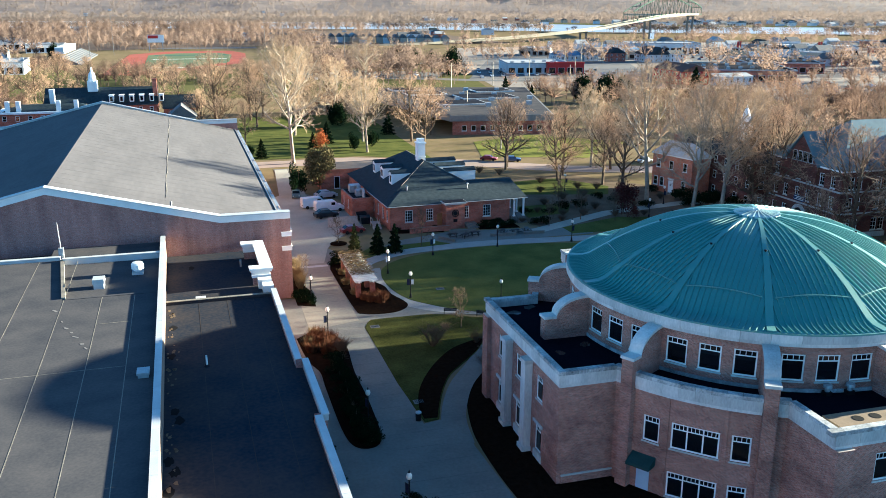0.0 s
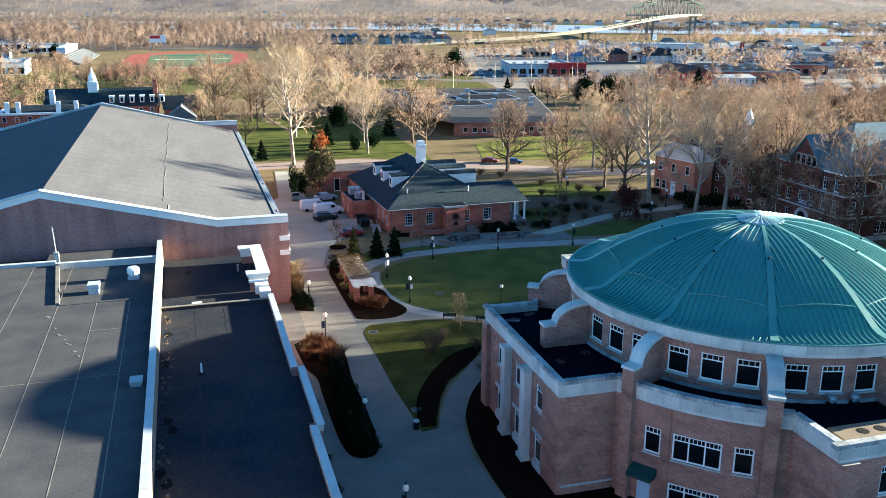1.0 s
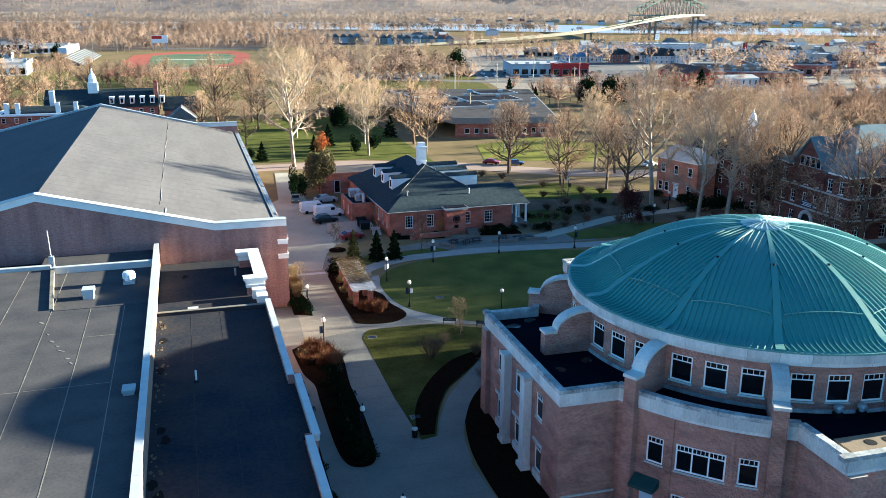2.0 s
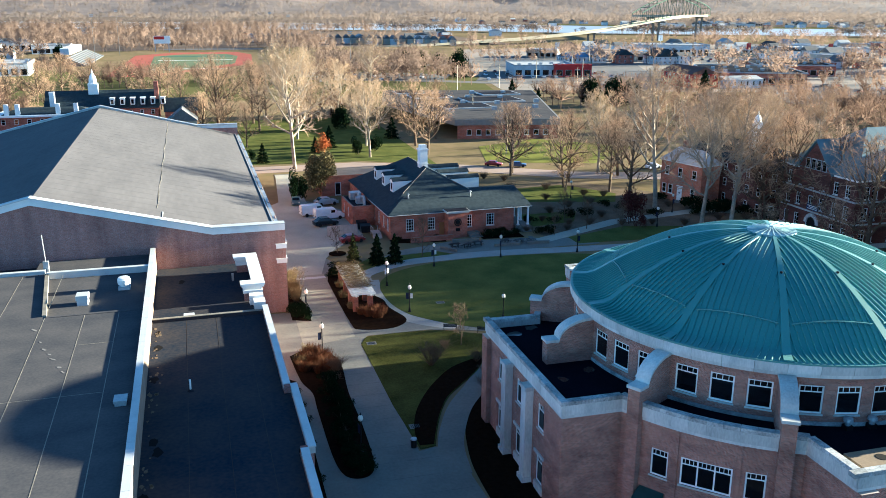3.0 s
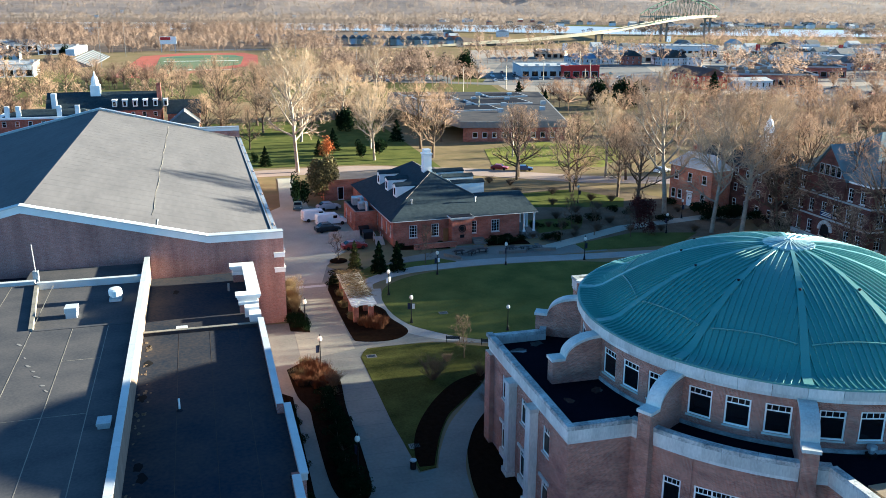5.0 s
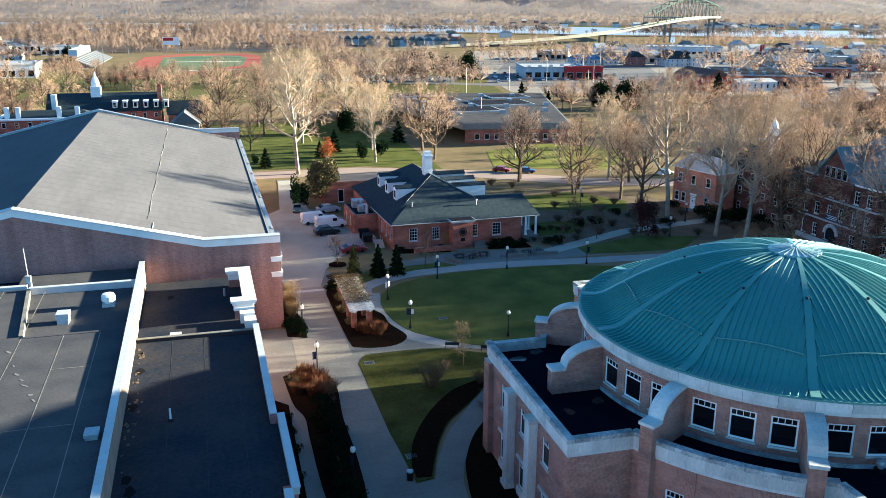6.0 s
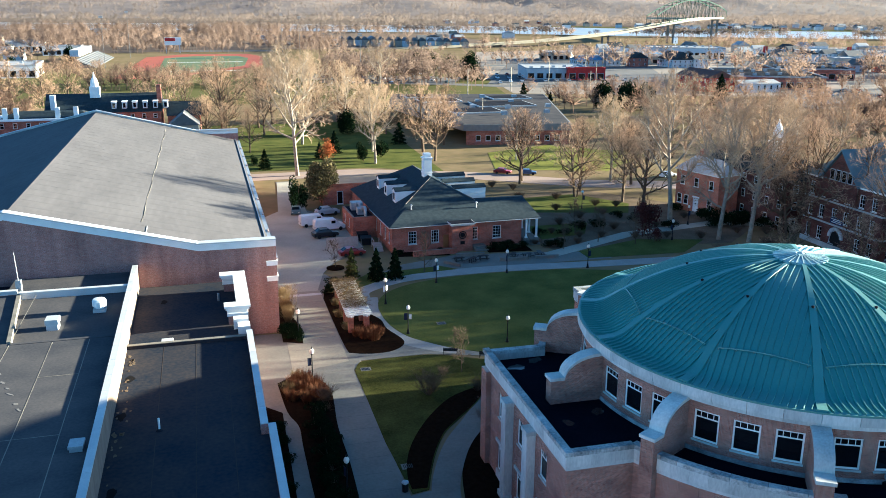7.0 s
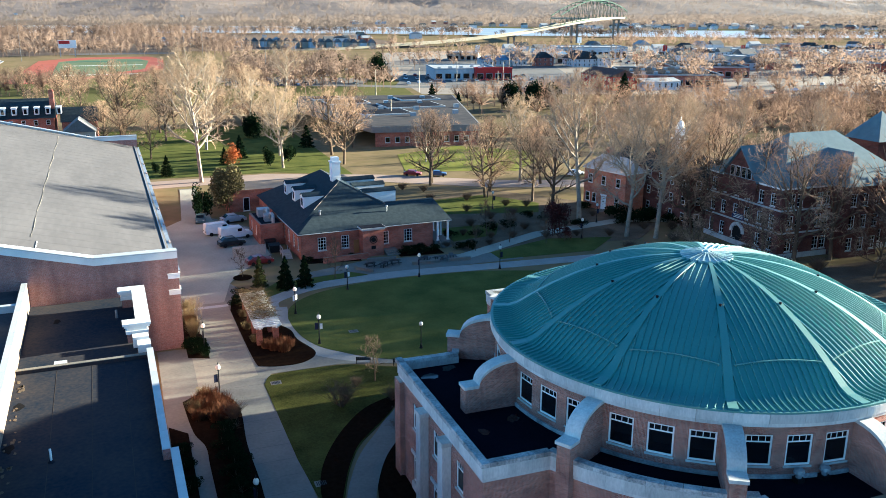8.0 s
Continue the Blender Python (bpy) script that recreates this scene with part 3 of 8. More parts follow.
    for ya in (y0 - 0.2, y1 - 0.42):
        for k in range(int((xs - x0) / 1.2)):
            part("coping_stone", cope, COPE, hall, m=m @ Matrix.Translation((x0 + 0.45 + k * 1.2, ya, BAND1)))
    part("wing_roof", boxed((x0 + 0.42, y0 + 0.42, ROOF_Z - 0.2, x1, y1 - 0.42, ROOF_Z)), MEMBRANE_BLACK, hall, "puddle-stained roof membrane with shade put into its black", m=m)


for turn in (0, 90, 180, 270):
    wing(turn)

# curved walls between the wings, on the diagonals
HM = Matrix.Translation((CX, CY, 0))
R_LOW = 22.2


def arc_window(a_mid, w, z, h, r, cols, lights, transom=0.27):
    a = radians(a_mid)
    mm = HM @ Matrix.Rotation(a, 4, "Z") @ Matrix.Translation((r, 0, 0)) @ Matrix.Rotation(math.pi / 2, 4, "Z") @ Matrix.Translation((-w / 2, 0, z))
    window_parts(hall, mm, w, h, cols=cols, lights=lights, transom=transom, deep=0.11)


def arc_wall(name, r, a0, a1, z0, z1, holes, thick=0.45):
    """holes: (middle angle, width, z, height)."""
    bm = bmesh.new()
    spans = [(am - math.degrees(w / 2 / r), am + math.degrees(w / 2 / r), z, z + h) for am, w, z, h in holes]
    xs = sorted({a0, a1, *[s[0] for s in spans], *[s[1] for s in spans]})
    for p, q in zip(xs, xs[1:]):
        z = z0
        for s in sorted((s for s in spans if s[0] <= p + 1e-6 and s[1] >= q - 1e-6), key=lambda s: s[2]):
            if s[2] > z:
                arcbox(bm, r - thick, r, p, q, z, s[2], max(1, int((q - p) / 1.5)))
            z = s[3]
        arcbox(bm, r - thick, r, p, q, z, z1, max(1, int((q - p) / 1.5)))
    bmesh.ops.remove_doubles(bm, verts=bm.verts, dist=1e-4)
    return part(name, bm, BRICK, hall, m=HM)


for diag in (45, 135, 225, 315):
    rows = [(diag - 9.2, 1.5, 4.85, 2.4), (diag + .6, 4.0, 4.85, 2.4), (diag + 10.2, 1.55, 4.85, 2.4),
            (diag + .6, 4.2, 0.25, 2.35), (diag + 10.2, 1.55, 0.25, 2.35)]
    arc_wall("wall", R_LOW, diag - 19.2, diag + 19.2, 0, BAND0, rows)
    for a0, a1 in ((diag - 6.0, diag - 5.2), (diag + 6.4, diag + 7.2), (diag + 13.4, diag + 14.2)):
        bm = bmesh.new()
        arcbox(bm, R_LOW + .003, R_LOW + .1, a0, a1, 0, BAND0 - .01, 1)
        part("brick_pilaster", bm, BRICK, hall, m=HM)
    for am, w, z, h in rows:
        arc_window(am, w, z, h, R_LOW, 4, 3 if w > 2 else 1, 0.24)
    bm = bmesh.new()
    arcbox(bm, R_LOW - 0.4, R_LOW + 0.06, diag - 19.2, diag + 19.2, BAND0, BAND0 + 0.28, 14)
    arcbox(bm, R_LOW - 0.4, R_LOW + 0.05, diag - 19.2, diag + 19.2, BAND0 + 0.28, BAND1 - 0.004, 14)
    part("frieze", bm, STONE, hall, "weathered limestone frieze", m=HM)
    for k in range(10):
        bm = bmesh.new()
        arcbox(bm, R_LOW + 0.052, R_LOW + 0.14, diag - 18 + k * 3.6, diag - 18 + k * 3.6 + 3.57, BAND0 + 0.285, BAND1, 3)
        part("frieze_stone", bm, STONE, hall, m=HM)
    for k in range(12):
        bm = bmesh.new()
        arcbox(bm, R_LOW - 0.45, R_LOW + 0.2, diag - 19.2 + k * 3.2, diag - 19.2 + k * 3.2 + 3.13, BAND1, TOP, 2)
        part("coping_stone", bm, COPE, hall, m=HM)
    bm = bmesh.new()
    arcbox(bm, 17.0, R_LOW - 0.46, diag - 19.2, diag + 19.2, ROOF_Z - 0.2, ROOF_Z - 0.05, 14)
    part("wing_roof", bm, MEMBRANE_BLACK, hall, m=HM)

# drum with three windows between each pair of buttresses
R_DRUM = 18.35
for k in range(12):
    a = 30 * k
    rows = [(a + 15.3 + o, 1.92, 10.95, 2.4) for o in (-9.1, 0, 9.1)]
    arc_wall("drum_wall", R_DRUM, a, a + 30, ROOF_Z - 0.1, 14.1, rows)
    for am, w, z, h in rows:
        arc_window(am, w, z, h, R_DRUM, 4, 1, 0.24)
    bm = bmesh.new()
    arcbox(bm, R_DRUM - 0.3, R_DRUM + 0.14, a, a + 29.9, ROOF_Z + 0.0, ROOF_Z + 0.30, 12)
    part("base_flashing", bm, COPE, hall, m=HM)
    for j in range(4):
        bm = bmesh.new()
        arcbox(bm, R_DRUM - 0.4, R_DRUM + 0.30, a + 7.5 * j, a + 7.5 * j + 7.42, 14.1, 14.45, 4)
        arcbox(bm, R_DRUM - 0.4, R_DRUM + 0.48, a + 7.5 * j, a + 7.5 * j + 7.42, 14.45, 15.15, 4)
        part("cornice_stone", bm, STONE, hall, m=HM)

# buttresses: a brick fin with a limestone back that sweeps down from the drum
def buttress(angle):
    on_roof = (angle % 90) == 0
    foot = ROOF_Z - 0.05 if on_roof else 0.0
    r_in, r_ledge, r_out = R_DRUM - 0.2, 21.75, 22.9
    z_hi, z_lo, half = 13.95, 12.1, 0.55
    prof = [(r_in, z_hi), (r_in + 0.5, z_hi)]
    for i in range(1, 9):
        t = math.pi / 2 * i / 8
        prof.append((r_in + 0.5 + (r_ledge - r_in - 0.5) * math.sin(t), z_lo + (z_hi - z_lo) * math.cos(t)))
    prof.append((r_out, z_lo))
    m = HM @ Matrix.Rotation(radians(angle), 4, "Z")
    bm = bmesh.new()
    poly = [(r, z) for r, z in prof] + [(r_out, foot), (r_in, foot)]
    lo = [bm.verts.new((r, -half, z)) for r, z in poly]
    hi = [bm.verts.new((r, half, z)) for r, z in poly]
    bm.faces.new(lo)
    bm.faces.new(hi[::-1])
    for i in range(len(poly)):
        j = (i + 1) % len(poly)
        bm.faces.new((lo[i], hi[i], hi[j], lo[j]))
    bmesh.ops.recalc_face_normals(bm, faces=bm.faces)
    b = part("buttress", bm, BRICK, hall, m=m)
    bm = bmesh.new()
    hw, th = half + 0.10, 0.26
    prof[-1] = (r_out + 0.12, z_lo)
    rings = []
    for r, z in prof:
        rings.append([bm.verts.new(c) for c in ((r, -hw, z + 0.004), (r, hw, z + 0.004), (r, hw, z + th), (r, -hw, z + th))])
    for p, q in zip(rings, rings[1:]):
        for k in range(4):
            bm.faces.new((p[k], q[k], q[(k + 1) % 4], p[(k + 1) % 4]))
    bm.faces.new(rings[0])
    bm.faces.new(rings[-1])
    bmesh.ops.recalc_face_normals(bm, faces=bm.faces)
    part("buttress_cap", bm, STONE, b, "sweeping limestone coping")


for k in range(12):
    buttress(30 * k)

# dome
R_DOME, Z_EAVE, Z_TOP = 18.6, 15.25, 21.0


def dome_z(r):
    """A shallow rounded shell that eases into a flat flare at the eave."""
    p = (Z_TOP - Z_EAVE) * (1 - (r / 16.85) ** 2.3)
    return Z_EAVE + 0.25 * math.log1p(math.exp(p / 0.25))


T15 = math.tan(radians(15))


def gore():
    bm = bmesh.new()
    rows = []
    for i in range(33):
        r = 0.6 + (R_DOME - 0.6) * (i / 32)
        rows.append([bm.verts.new((r * math.cos(radians(a)), r * math.sin(radians(a)), dome_z(r))) for a in np.linspace(-15, 15, 9)])
    for p, q in zip(rows, rows[1:]):
        for k in range(8):
            bm.faces.new((p[k], q[k], q[k + 1], p[k + 1]))
    return mesh_of("roof_panel", bm, COPPER, True)


def seam_mesh(w):
    """A standing seam at the offset w from its gore's middle line, from the rib out to the eave."""
    x0, x1 = max(abs(w) / T15 + 0.25, 1.6), math.sqrt(R_DOME ** 2 - w * w) + 0.02
    bm = bmesh.new()
    rings = []
    n = 20
    for i in range(n + 1):
        x = x0 + (x1 - x0) * i / n
        z = dome_z(math.hypot(x, w))
        rings.append([bm.verts.new(c) for c in ((x, w - 0.04, z - 0.02), (x, w - 0.028, z + 0.15), (x, w + 0.028, z + 0.15), (x, w + 0.04, z - 0.02))])
    for p, q in zip(rings, rings[1:]):
        for k in range(3):
            bm.faces.new((p[k], q[k], q[k + 1], p[k + 1]))
    bm.faces.new(rings[-1])
    return mesh_of("standing_seam", bm, COPPER_RIB)


def rib_mesh():
    bm = bmesh.new()
    rings = []
    for i in range(26):
        r = 1.2 + (R_DOME + 0.06 - 1.2) * i / 25
        z, h = dome_z(r), 0.12 + 0.24 * r / R_DOME
        rings.append([bm.verts.new(c) for c in ((r, -h - 0.06, z - 0.03), (r, -h, z + 0.17), (r, h, z + 0.17), (r, h + 0.06, z - 0.03))])
    for p, q in zip(rings, rings[1:]):
        for k in range(3):
            bm.faces.new((p[k], q[k], q[k + 1], p[k + 1]))
    bm.faces.new(rings[-1])
    return mesh_of("rib", bm, COPPER_RIB)


def guard_mesh():
    bm = bmesh.new()
    x = 14.3
    pts = [(math.sqrt(x * x), y, dome_z(math.hypot(x, y)) + 0.16) for y in np.linspace(-3.3, 3.3, 9)]
    tube(bm, pts, 0.055, 5)
    for y in np.linspace(-3.2, 3.2, 6):
        z = dome_z(math.hypot(x, y))
        box(bm, x - 0.05, y - 0.04, z - 0.02, x + 0.05, y + 0.04, z + 0.15)
    return mesh_of("snow_guard", bm, COPPER_RIB)


def vent_mesh():
    x = 9.4
    bm = bmesh.new()
    z = dome_z(x)
    lathe(bm, [(0.10, z), (0.10, z + 0.22), (0.13, z + 0.23), (0.13, z + 0.3), (0.04, z + 0.33)], 8, x, 0)
    return mesh_of("vent_stub", bm, BLACK)


dome = part("dome", boxed((-0.4, -0.4, Z_TOP - 0.5, 0.4, 0.4, Z_TOP - 0.2)), COPPER_RIB, hall, "green standing-seam metal dome", m=HM)
G_ME, R_ME, S_ME, V_ME = gore(), rib_mesh(), guard_mesh(), vent_mesh()
SEAMS = [seam_mesh(w) for w in np.arange(-9, 10) * 0.515]
for k in range(12):
    mid = Matrix.Rotation(radians(30 * k + 15), 4, "Z")
    part("roof_panel", G_ME, COPPER, dome, m=mid)
    part("rib", R_ME, COPPER_RIB, dome, m=Matrix.Rotation(radians(30 * k), 4, "Z"))
    part("snow_guard", S_ME, COPPER_RIB, dome, m=mid)
    part("vent_stub", V_ME, BLACK, dome, m=Matrix.Rotation(radians(30 * k), 4, "Z"))
    for me in SEAMS:
        part("standing_seam", me, COPPER, dome, m=mid)
bm = bmesh.new()
for i in range(24):
    arcbox(bm, R_DOME - 0.05, R_DOME + 0.22, i * 15, i * 15 + 15.01, Z_EAVE - 0.12, Z_EAVE + 0.05, 3)
bmesh.ops.remove_doubles(bm, verts=bm.verts, dist=0.02)
part("gutter", bm, COPPER_RIB, dome)
bm = lathe(bmesh.new(), [(2.25, dome_z(2.25) - 0.02), (2.25, dome_z(2.25) + 0.2), (1.2, Z_TOP + 0.24), (0.4, Z_TOP + 0.36), (0.12, Z_TOP + 0.5), (0.05, Z_TOP + 0.55)], 24)
for i in range(24):
    a = 2 * math.pi * i / 24
    tube(bm, [(2.3 * math.cos(a), 2.3 * math.sin(a), dome_z(2.3) + 0.2), (0.4 * math.cos(a), 0.4 * math.sin(a), Z_TOP + 0.4)], 0.06, 4)
part("crown_cap", bm, FINIAL, dome, "pale ribbed metal crown cap")

# ---------------------------------------------------------------- long flat-roofed wing in front of the arena
WING_M = Matrix.Translation((-0.18, 112, 0)) @ Matrix.Rotation(radians(0.9), 4, "Z") @ Matrix.Translation((0, -112, 0))
wingb = thing("arena_wing", "long flat-roofed brick wing with pale metal copings", "building", m=WING_M)
Z_LOW, Z_BIG = 7.75, 10.25
WALLX = -5.25
EDGE = [(7.55, 34), (7.55, 65.0), (8.15, 65.0), (8.15, 77.2), (7.55, 77.2), (7.55, 99.4)]
for (xa, ya), (xb, yb) in zip(EDGE, EDGE[1:]):
    if xa == xb:
        part("wall", boxed((xa - 0.45, ya, 0, xa, yb, Z_LOW + 0.15)), BRICK_GYM, wingb)
        part("parapet_band", boxed((xa - 0.42, ya, Z_LOW + 0.15, xa + 0.10, yb, Z_LOW + 0.68)), STONE, wingb)
        n = max(1, round((yb - ya) / 3.0))
        for k in range(n):
            a, b = ya + (yb - ya) * k / n, ya + (yb - ya) * (k + 1) / n - 0.02
            part("coping_length", boxed((xa - 0.47, a, Z_LOW + 0.68, xa + 0.17, b, Z_LOW + 0.78)), COPING, wingb)
    else:
        lo, hi = min(xa, xb), max(xa, xb)
        yy = ya + (0.45 if xb > xa else -0.45)
        part("wall", boxed((lo - 0.45, min(ya, yy), 0, hi - 0.46, max(ya, yy), Z_LOW + 0.70)), BRICK_GYM, wingb)
# low roof: navy mottling paints in the shade that lies on it
part("low_roof", boxed((WALLX + 0.3, 38, Z_LOW - 0.3, 7.05, 99.2, Z_LOW)), MEMBRANE_LOW, wingb, "stained roof membrane with shade put into its navy tone")
part("roof_strip", boxed((7.05, 66.2, Z_LOW - 0.3, 7.86, 77.6, Z_LOW - 0.004)), MEMBRANE_LOW, wingb)
# cross parapet and the small roof behind it
part("cross_parapet", boxed((WALLX + 0.3, 98.65, Z_LOW, 7.0, 99.0, Z_LOW + 0.36)), MEMBRANE_LOW, wingb)
part("cross_coping", boxed((WALLX + 0.3, 98.58, Z_LOW + 0.36, 7.05, 99.07, Z_LOW + 0.42)), SEAM, wingb, "dull tan coping")
part("link_roof", boxed((WALLX + 0.3, 99.2, Z_LOW - 0.5, 7.4, 120.4, Z_LOW - 0.15)), MEMBRANE_LOW, wingb)
# limestone entrance head at the link
head = part("entrance_head", boxed((6.75, 103.8, 0, 7.45, 116.4, 8.6), (5.4, 103.8, Z_LOW - 0.14, 6.75, 104.6, 8.6), (5.2, 115.6, Z_LOW - 0.14, 6.75, 116.4, 8.6)), BRICK_GYM, wingb)
for g, za, zb in ((0.12, 8.603, 8.95), (0.02, 8.953, 9.35), (0.26, 9.353, 9.62), (0.40, 9.623, 9.85)):
    part("cornice_layer", boxed((6.75 - g, 103.8 - g, za, 7.45 + g, 116.4 + g, zb), (5.4 - g, 103.8 - g, za, 6.75 - g, 104.6 + g, zb), (5.2 - g, 115.6 - g, za, 6.75 - g, 116.4 + g, zb)), TRIM, wingb, "white stone cornice")
part("cornice_step", boxed((5.9, 102.2, Z_LOW - 0.14, 7.5, 103.4, 8.75)), TRIM, wingb)
part("cornice_step", boxed((6.3, 100.6, Z_LOW - 0.14, 7.6, 102.19, 8.45)), TRIM, wingb)
part("wall", boxed((6.9, 99.5, 0, 7.5, 103.7, Z_LOW - 0.15)), BRICK_GYM, wingb)
# the wall between the two roofs
part("divider_wall", boxed((WALLX - 0.22, 34, 0, WALLX + 0.26, 119.7, Z_BIG + 0.36)), BRICK_GYM, wingb)
part("divider_face", boxed((WALLX + 0.263, 34, Z_LOW - 0.1, WALLX + 0.30, 119.7, Z_BIG + 0.33)), DIVIDER, wingb, "stained brown wall face")
for k in range(24):
    a = 38 + k * 3.4
    part("coping_length", boxed((WALLX - 0.28, a, Z_BIG + 0.36, WALLX + 0.34, min(a + 3.38, 119.7), Z_BIG + 0.48)), COPING, wingb)
# big roof
part("big_roof", prism(bmesh.new(), [(-60, 30), (WALLX - 0.25, 30), (WALLX - 0.25, 96.8), (-15.6, 96.8), (-17.4, 112.5), (-60, 112.5)], Z_BIG - 0.4, Z_BIG), MEMBRANE, wingb,
     "grey roof membrane with pale seams")
part("sunk_roof", boxed((-19, 96.8, Z_BIG - 1.0, WALLX - 0.25, 120.4, Z_BIG - 0.45)), MEMBRANE, wingb)
part("far_roof", boxed((-60, 112.5, Z_BIG - 1.6, -17.5, 121.0, Z_BIG - 1.2)), MEMBRANE_DARK, wingb)
part("roof_edge", prism(bmesh.new(), [(-15.6, 96.78), (-15.2, 96.78), (-17.0, 112.4), (-17.4, 112.4)], Z_BIG - 0.45, Z_BIG + 0.18), SEAM, wingb)
part("roof_edge", boxed((-15.2, 96.3, Z_BIG, WALLX - 0.3, 96.79, Z_BIG + 0.05)), MEMBRANE, wingb)
part("rail_coping", boxed((-17.0, 111.8, Z_BIG - 0.45, WALLX - 0.3, 112.15, Z_BIG + 0.30), (-17.1, 111.65, Z_BIG + 0.30, WALLX - 0.3, 112.3, Z_BIG + 0.40)), COPING, wingb, "white metal coping rail")
for xa, xb in ((-60, -27.5), (-27.5, -17.4)):
    za = Z_BIG + (0.0 if xa < -30 else 0.25)
    part("rail_coping", boxed((xa, 112.6, Z_BIG - 1.2, xb, 113.0, za + 0.1), (xa, 112.45, za + 0.1, xb, 113.15, za + 0.2)), COPING, wingb)
# seams of the big roof
for x in (-24.6, -19.8, -15.3, -11.4, -8.0):
    bm = bmesh.new()
    y1 = 96.2 if x > -15.2 else 112.3
    box(bm, x - 0.035, 38, Z_BIG + 0.003, x + 0.035, y1, Z_BIG + 0.010)
    part("seam_strip", bm, SEAM, wingb)
for y, xa, xb in ((75.9, -40, -8.0), (87.6, -11.4, -8.0), (57, -40, -15.3)):
    part("seam_strip", boxed((xa, y - 0.035, Z_BIG + 0.011, xb, y + 0.035, Z_BIG + 0.017)), SEAM, wingb)
for x in (-1.3, 1.9, 4.9):
    part("seam_strip", boxed((x - 0.025, 38, Z_LOW + 0.003, x + 0.025, 98.5, Z_LOW + 0.009)), MEMBRANE_SEAM, wingb)

# ---------------------------------------------------------------- arena with the low-pitched roof
arena = thing("arena", "large brick sports arena with a low grey gabled roof", "building",
              m=Matrix.Translation((11.8, 120.1, 0)) @ Matrix.Rotation(radians(1.0), 4, "Z") @ Matrix.Translation((-11.8, -120.1, 0)))
AX0, AX1, AY0, AY1 = -51.2, 11.8, 120.1, 225.0
RIDGE, KINK = -19.7, 2.2
Z_PAR, Z_APEX = 12.95, 18.3
MIRROR = 2 * RIDGE


def gable_top(dz):
    k2 = MIRROR - KINK
    return [(AX0, Z_PAR + dz), (k2, Z_PAR + dz), (RIDGE, Z_APEX + dz), (KINK, Z_PAR + dz), (AX1, Z_PAR + dz)]


def gable_prism(bm, pts, y0, y1):
    lo = [bm.verts.new((x, y0, z)) for x, z in pts]
    hi = [bm.verts.new((x, y1, z)) for x, z in pts]
    bm.faces.new(lo)
    bm.faces.new(hi[::-1])
    for i in range(len(pts)):
        j = (i + 1) % len(pts)
        bm.faces.new((lo[i], hi[i], hi[j], lo[j]))
    bmesh.ops.recalc_face_normals(bm, faces=bm.faces)
    return bm


for y0, y1, out in ((AY0, AY0 + 0.5, -1), (AY1 - 0.5, AY1, 1)):
    part("gable_wall", gable_prism(bmesh.new(), [(AX0, 0)] + gable_top(-1.0) + [(AX1, 0)], y0, y1), BRICK_GYM, arena)
    top, low = gable_top(-0.12), gable_top(-0.997)
    part("fascia", gable_prism(bmesh.new(), top + low[::-1], y0 - (0.25 if out < 0 else 0), y1 + (0.25 if out > 0 else 0)), TRIM, arena, "white fascia board under the roof edge")
    top, low = gable_top(0.03), gable_top(-0.117)
    part("coping", gable_prism(bmesh.new(), top + low[::-1], y0 - 0.42, y1 + 0.42), COPING, arena)
Z_SL = (Z_APEX - Z_PAR) / (KINK - RIDGE)


def roof_z(x):
    return Z_APEX - 0.45 - Z_SL * abs(x - RIDGE)


for xa, xb in ((RIDGE, AX1 - 0.3), (RIDGE, MIRROR - AX1 + 0.3)):
    bm = bmesh.new()
    lo, hi = min(xa, xb), max(xa, xb)
    pts = [(lo, roof_z(lo)), (hi, roof_z(hi)), (hi, roof_z(hi) - 0.4), (lo, roof_z(lo) - 0.4)]
    gable_prism(bm, pts, AY0 + 0.5, AY1 - 0.5)
    part("roof_slope", bm, MEMBRANE_LIGHT, arena, "grey membrane roof slope")
for x, nm in ((AX1, "wall"), (AX0 + 0.5, "wall")):
    part(nm, boxed((x - 0.5, AY0 + 0.5, 0, x, AY1 - 0.5, roof_z(x) - 0.1)), BRICK_GYM, arena)
part("gutter", boxed((AX1 - 0.28, AY0 + 0.6, roof_z(AX1) - 0.28, AX1 + 0.25, AY1 - 0.6, roof_z(AX1) + 0.02)), GREY_METAL, arena)
part("gutter_line", boxed((AX1 - 0.75, AY0 + 0.6, roof_z(AX1 - .75), AX1 - 0.62, AY1 - 0.6, roof_z(AX1 - .75) + 0.16)), GREY_METAL, arena)
# lightning cable on the roof
bm = bmesh.new()
tube(bm, [(-4.9 + .0045 * (i * 5.1) + .1 * math.sin(i * 1.7), 128 + i * 5.1, roof_z(-4.9 + .0045 * (i * 5.1)) + 0.015) for i in range(19)], 0.05, 5)
part("roof_cable", bm, SEAM, arena)
part("roof_cable", tube(bmesh.new(), [(-4.1, 122.4, roof_z(-4.1) + .03), (-4.1, 126, roof_z(-4.1) + .03)], 0.06, 5), COPING, arena)
# corner stone bands on the east side
for z in (9.3, 7.2):
    part("stone_band", boxed((AX1 - 1.3, AY0 - 0.10, z, AX1 + 0.003, AY0 - 0.003, z + 0.55), (AX1 + 0.003, AY0 - 0.1, z, AX1 + 0.12, AY0 + 1.6, z + 0.55),
                             (AX1 - 1.35, AY0 - 0.16, z + 0.553, AX1 + 0.003, AY0 - 0.003, z + 0.68), (AX1 + 0.006, AY0 - 0.16, z + 0.553, AX1 + 0.18, AY0 + 1.65, z + 0.68)), TRIM, arena, "white stone band at the corner")
for y in range(134, 222, 11):
    part("east_pier", boxed((AX1 + 0.003, y, 0, AX1 + 0.2, y + 1.6, 10.3)), BRICK_GYM, arena)
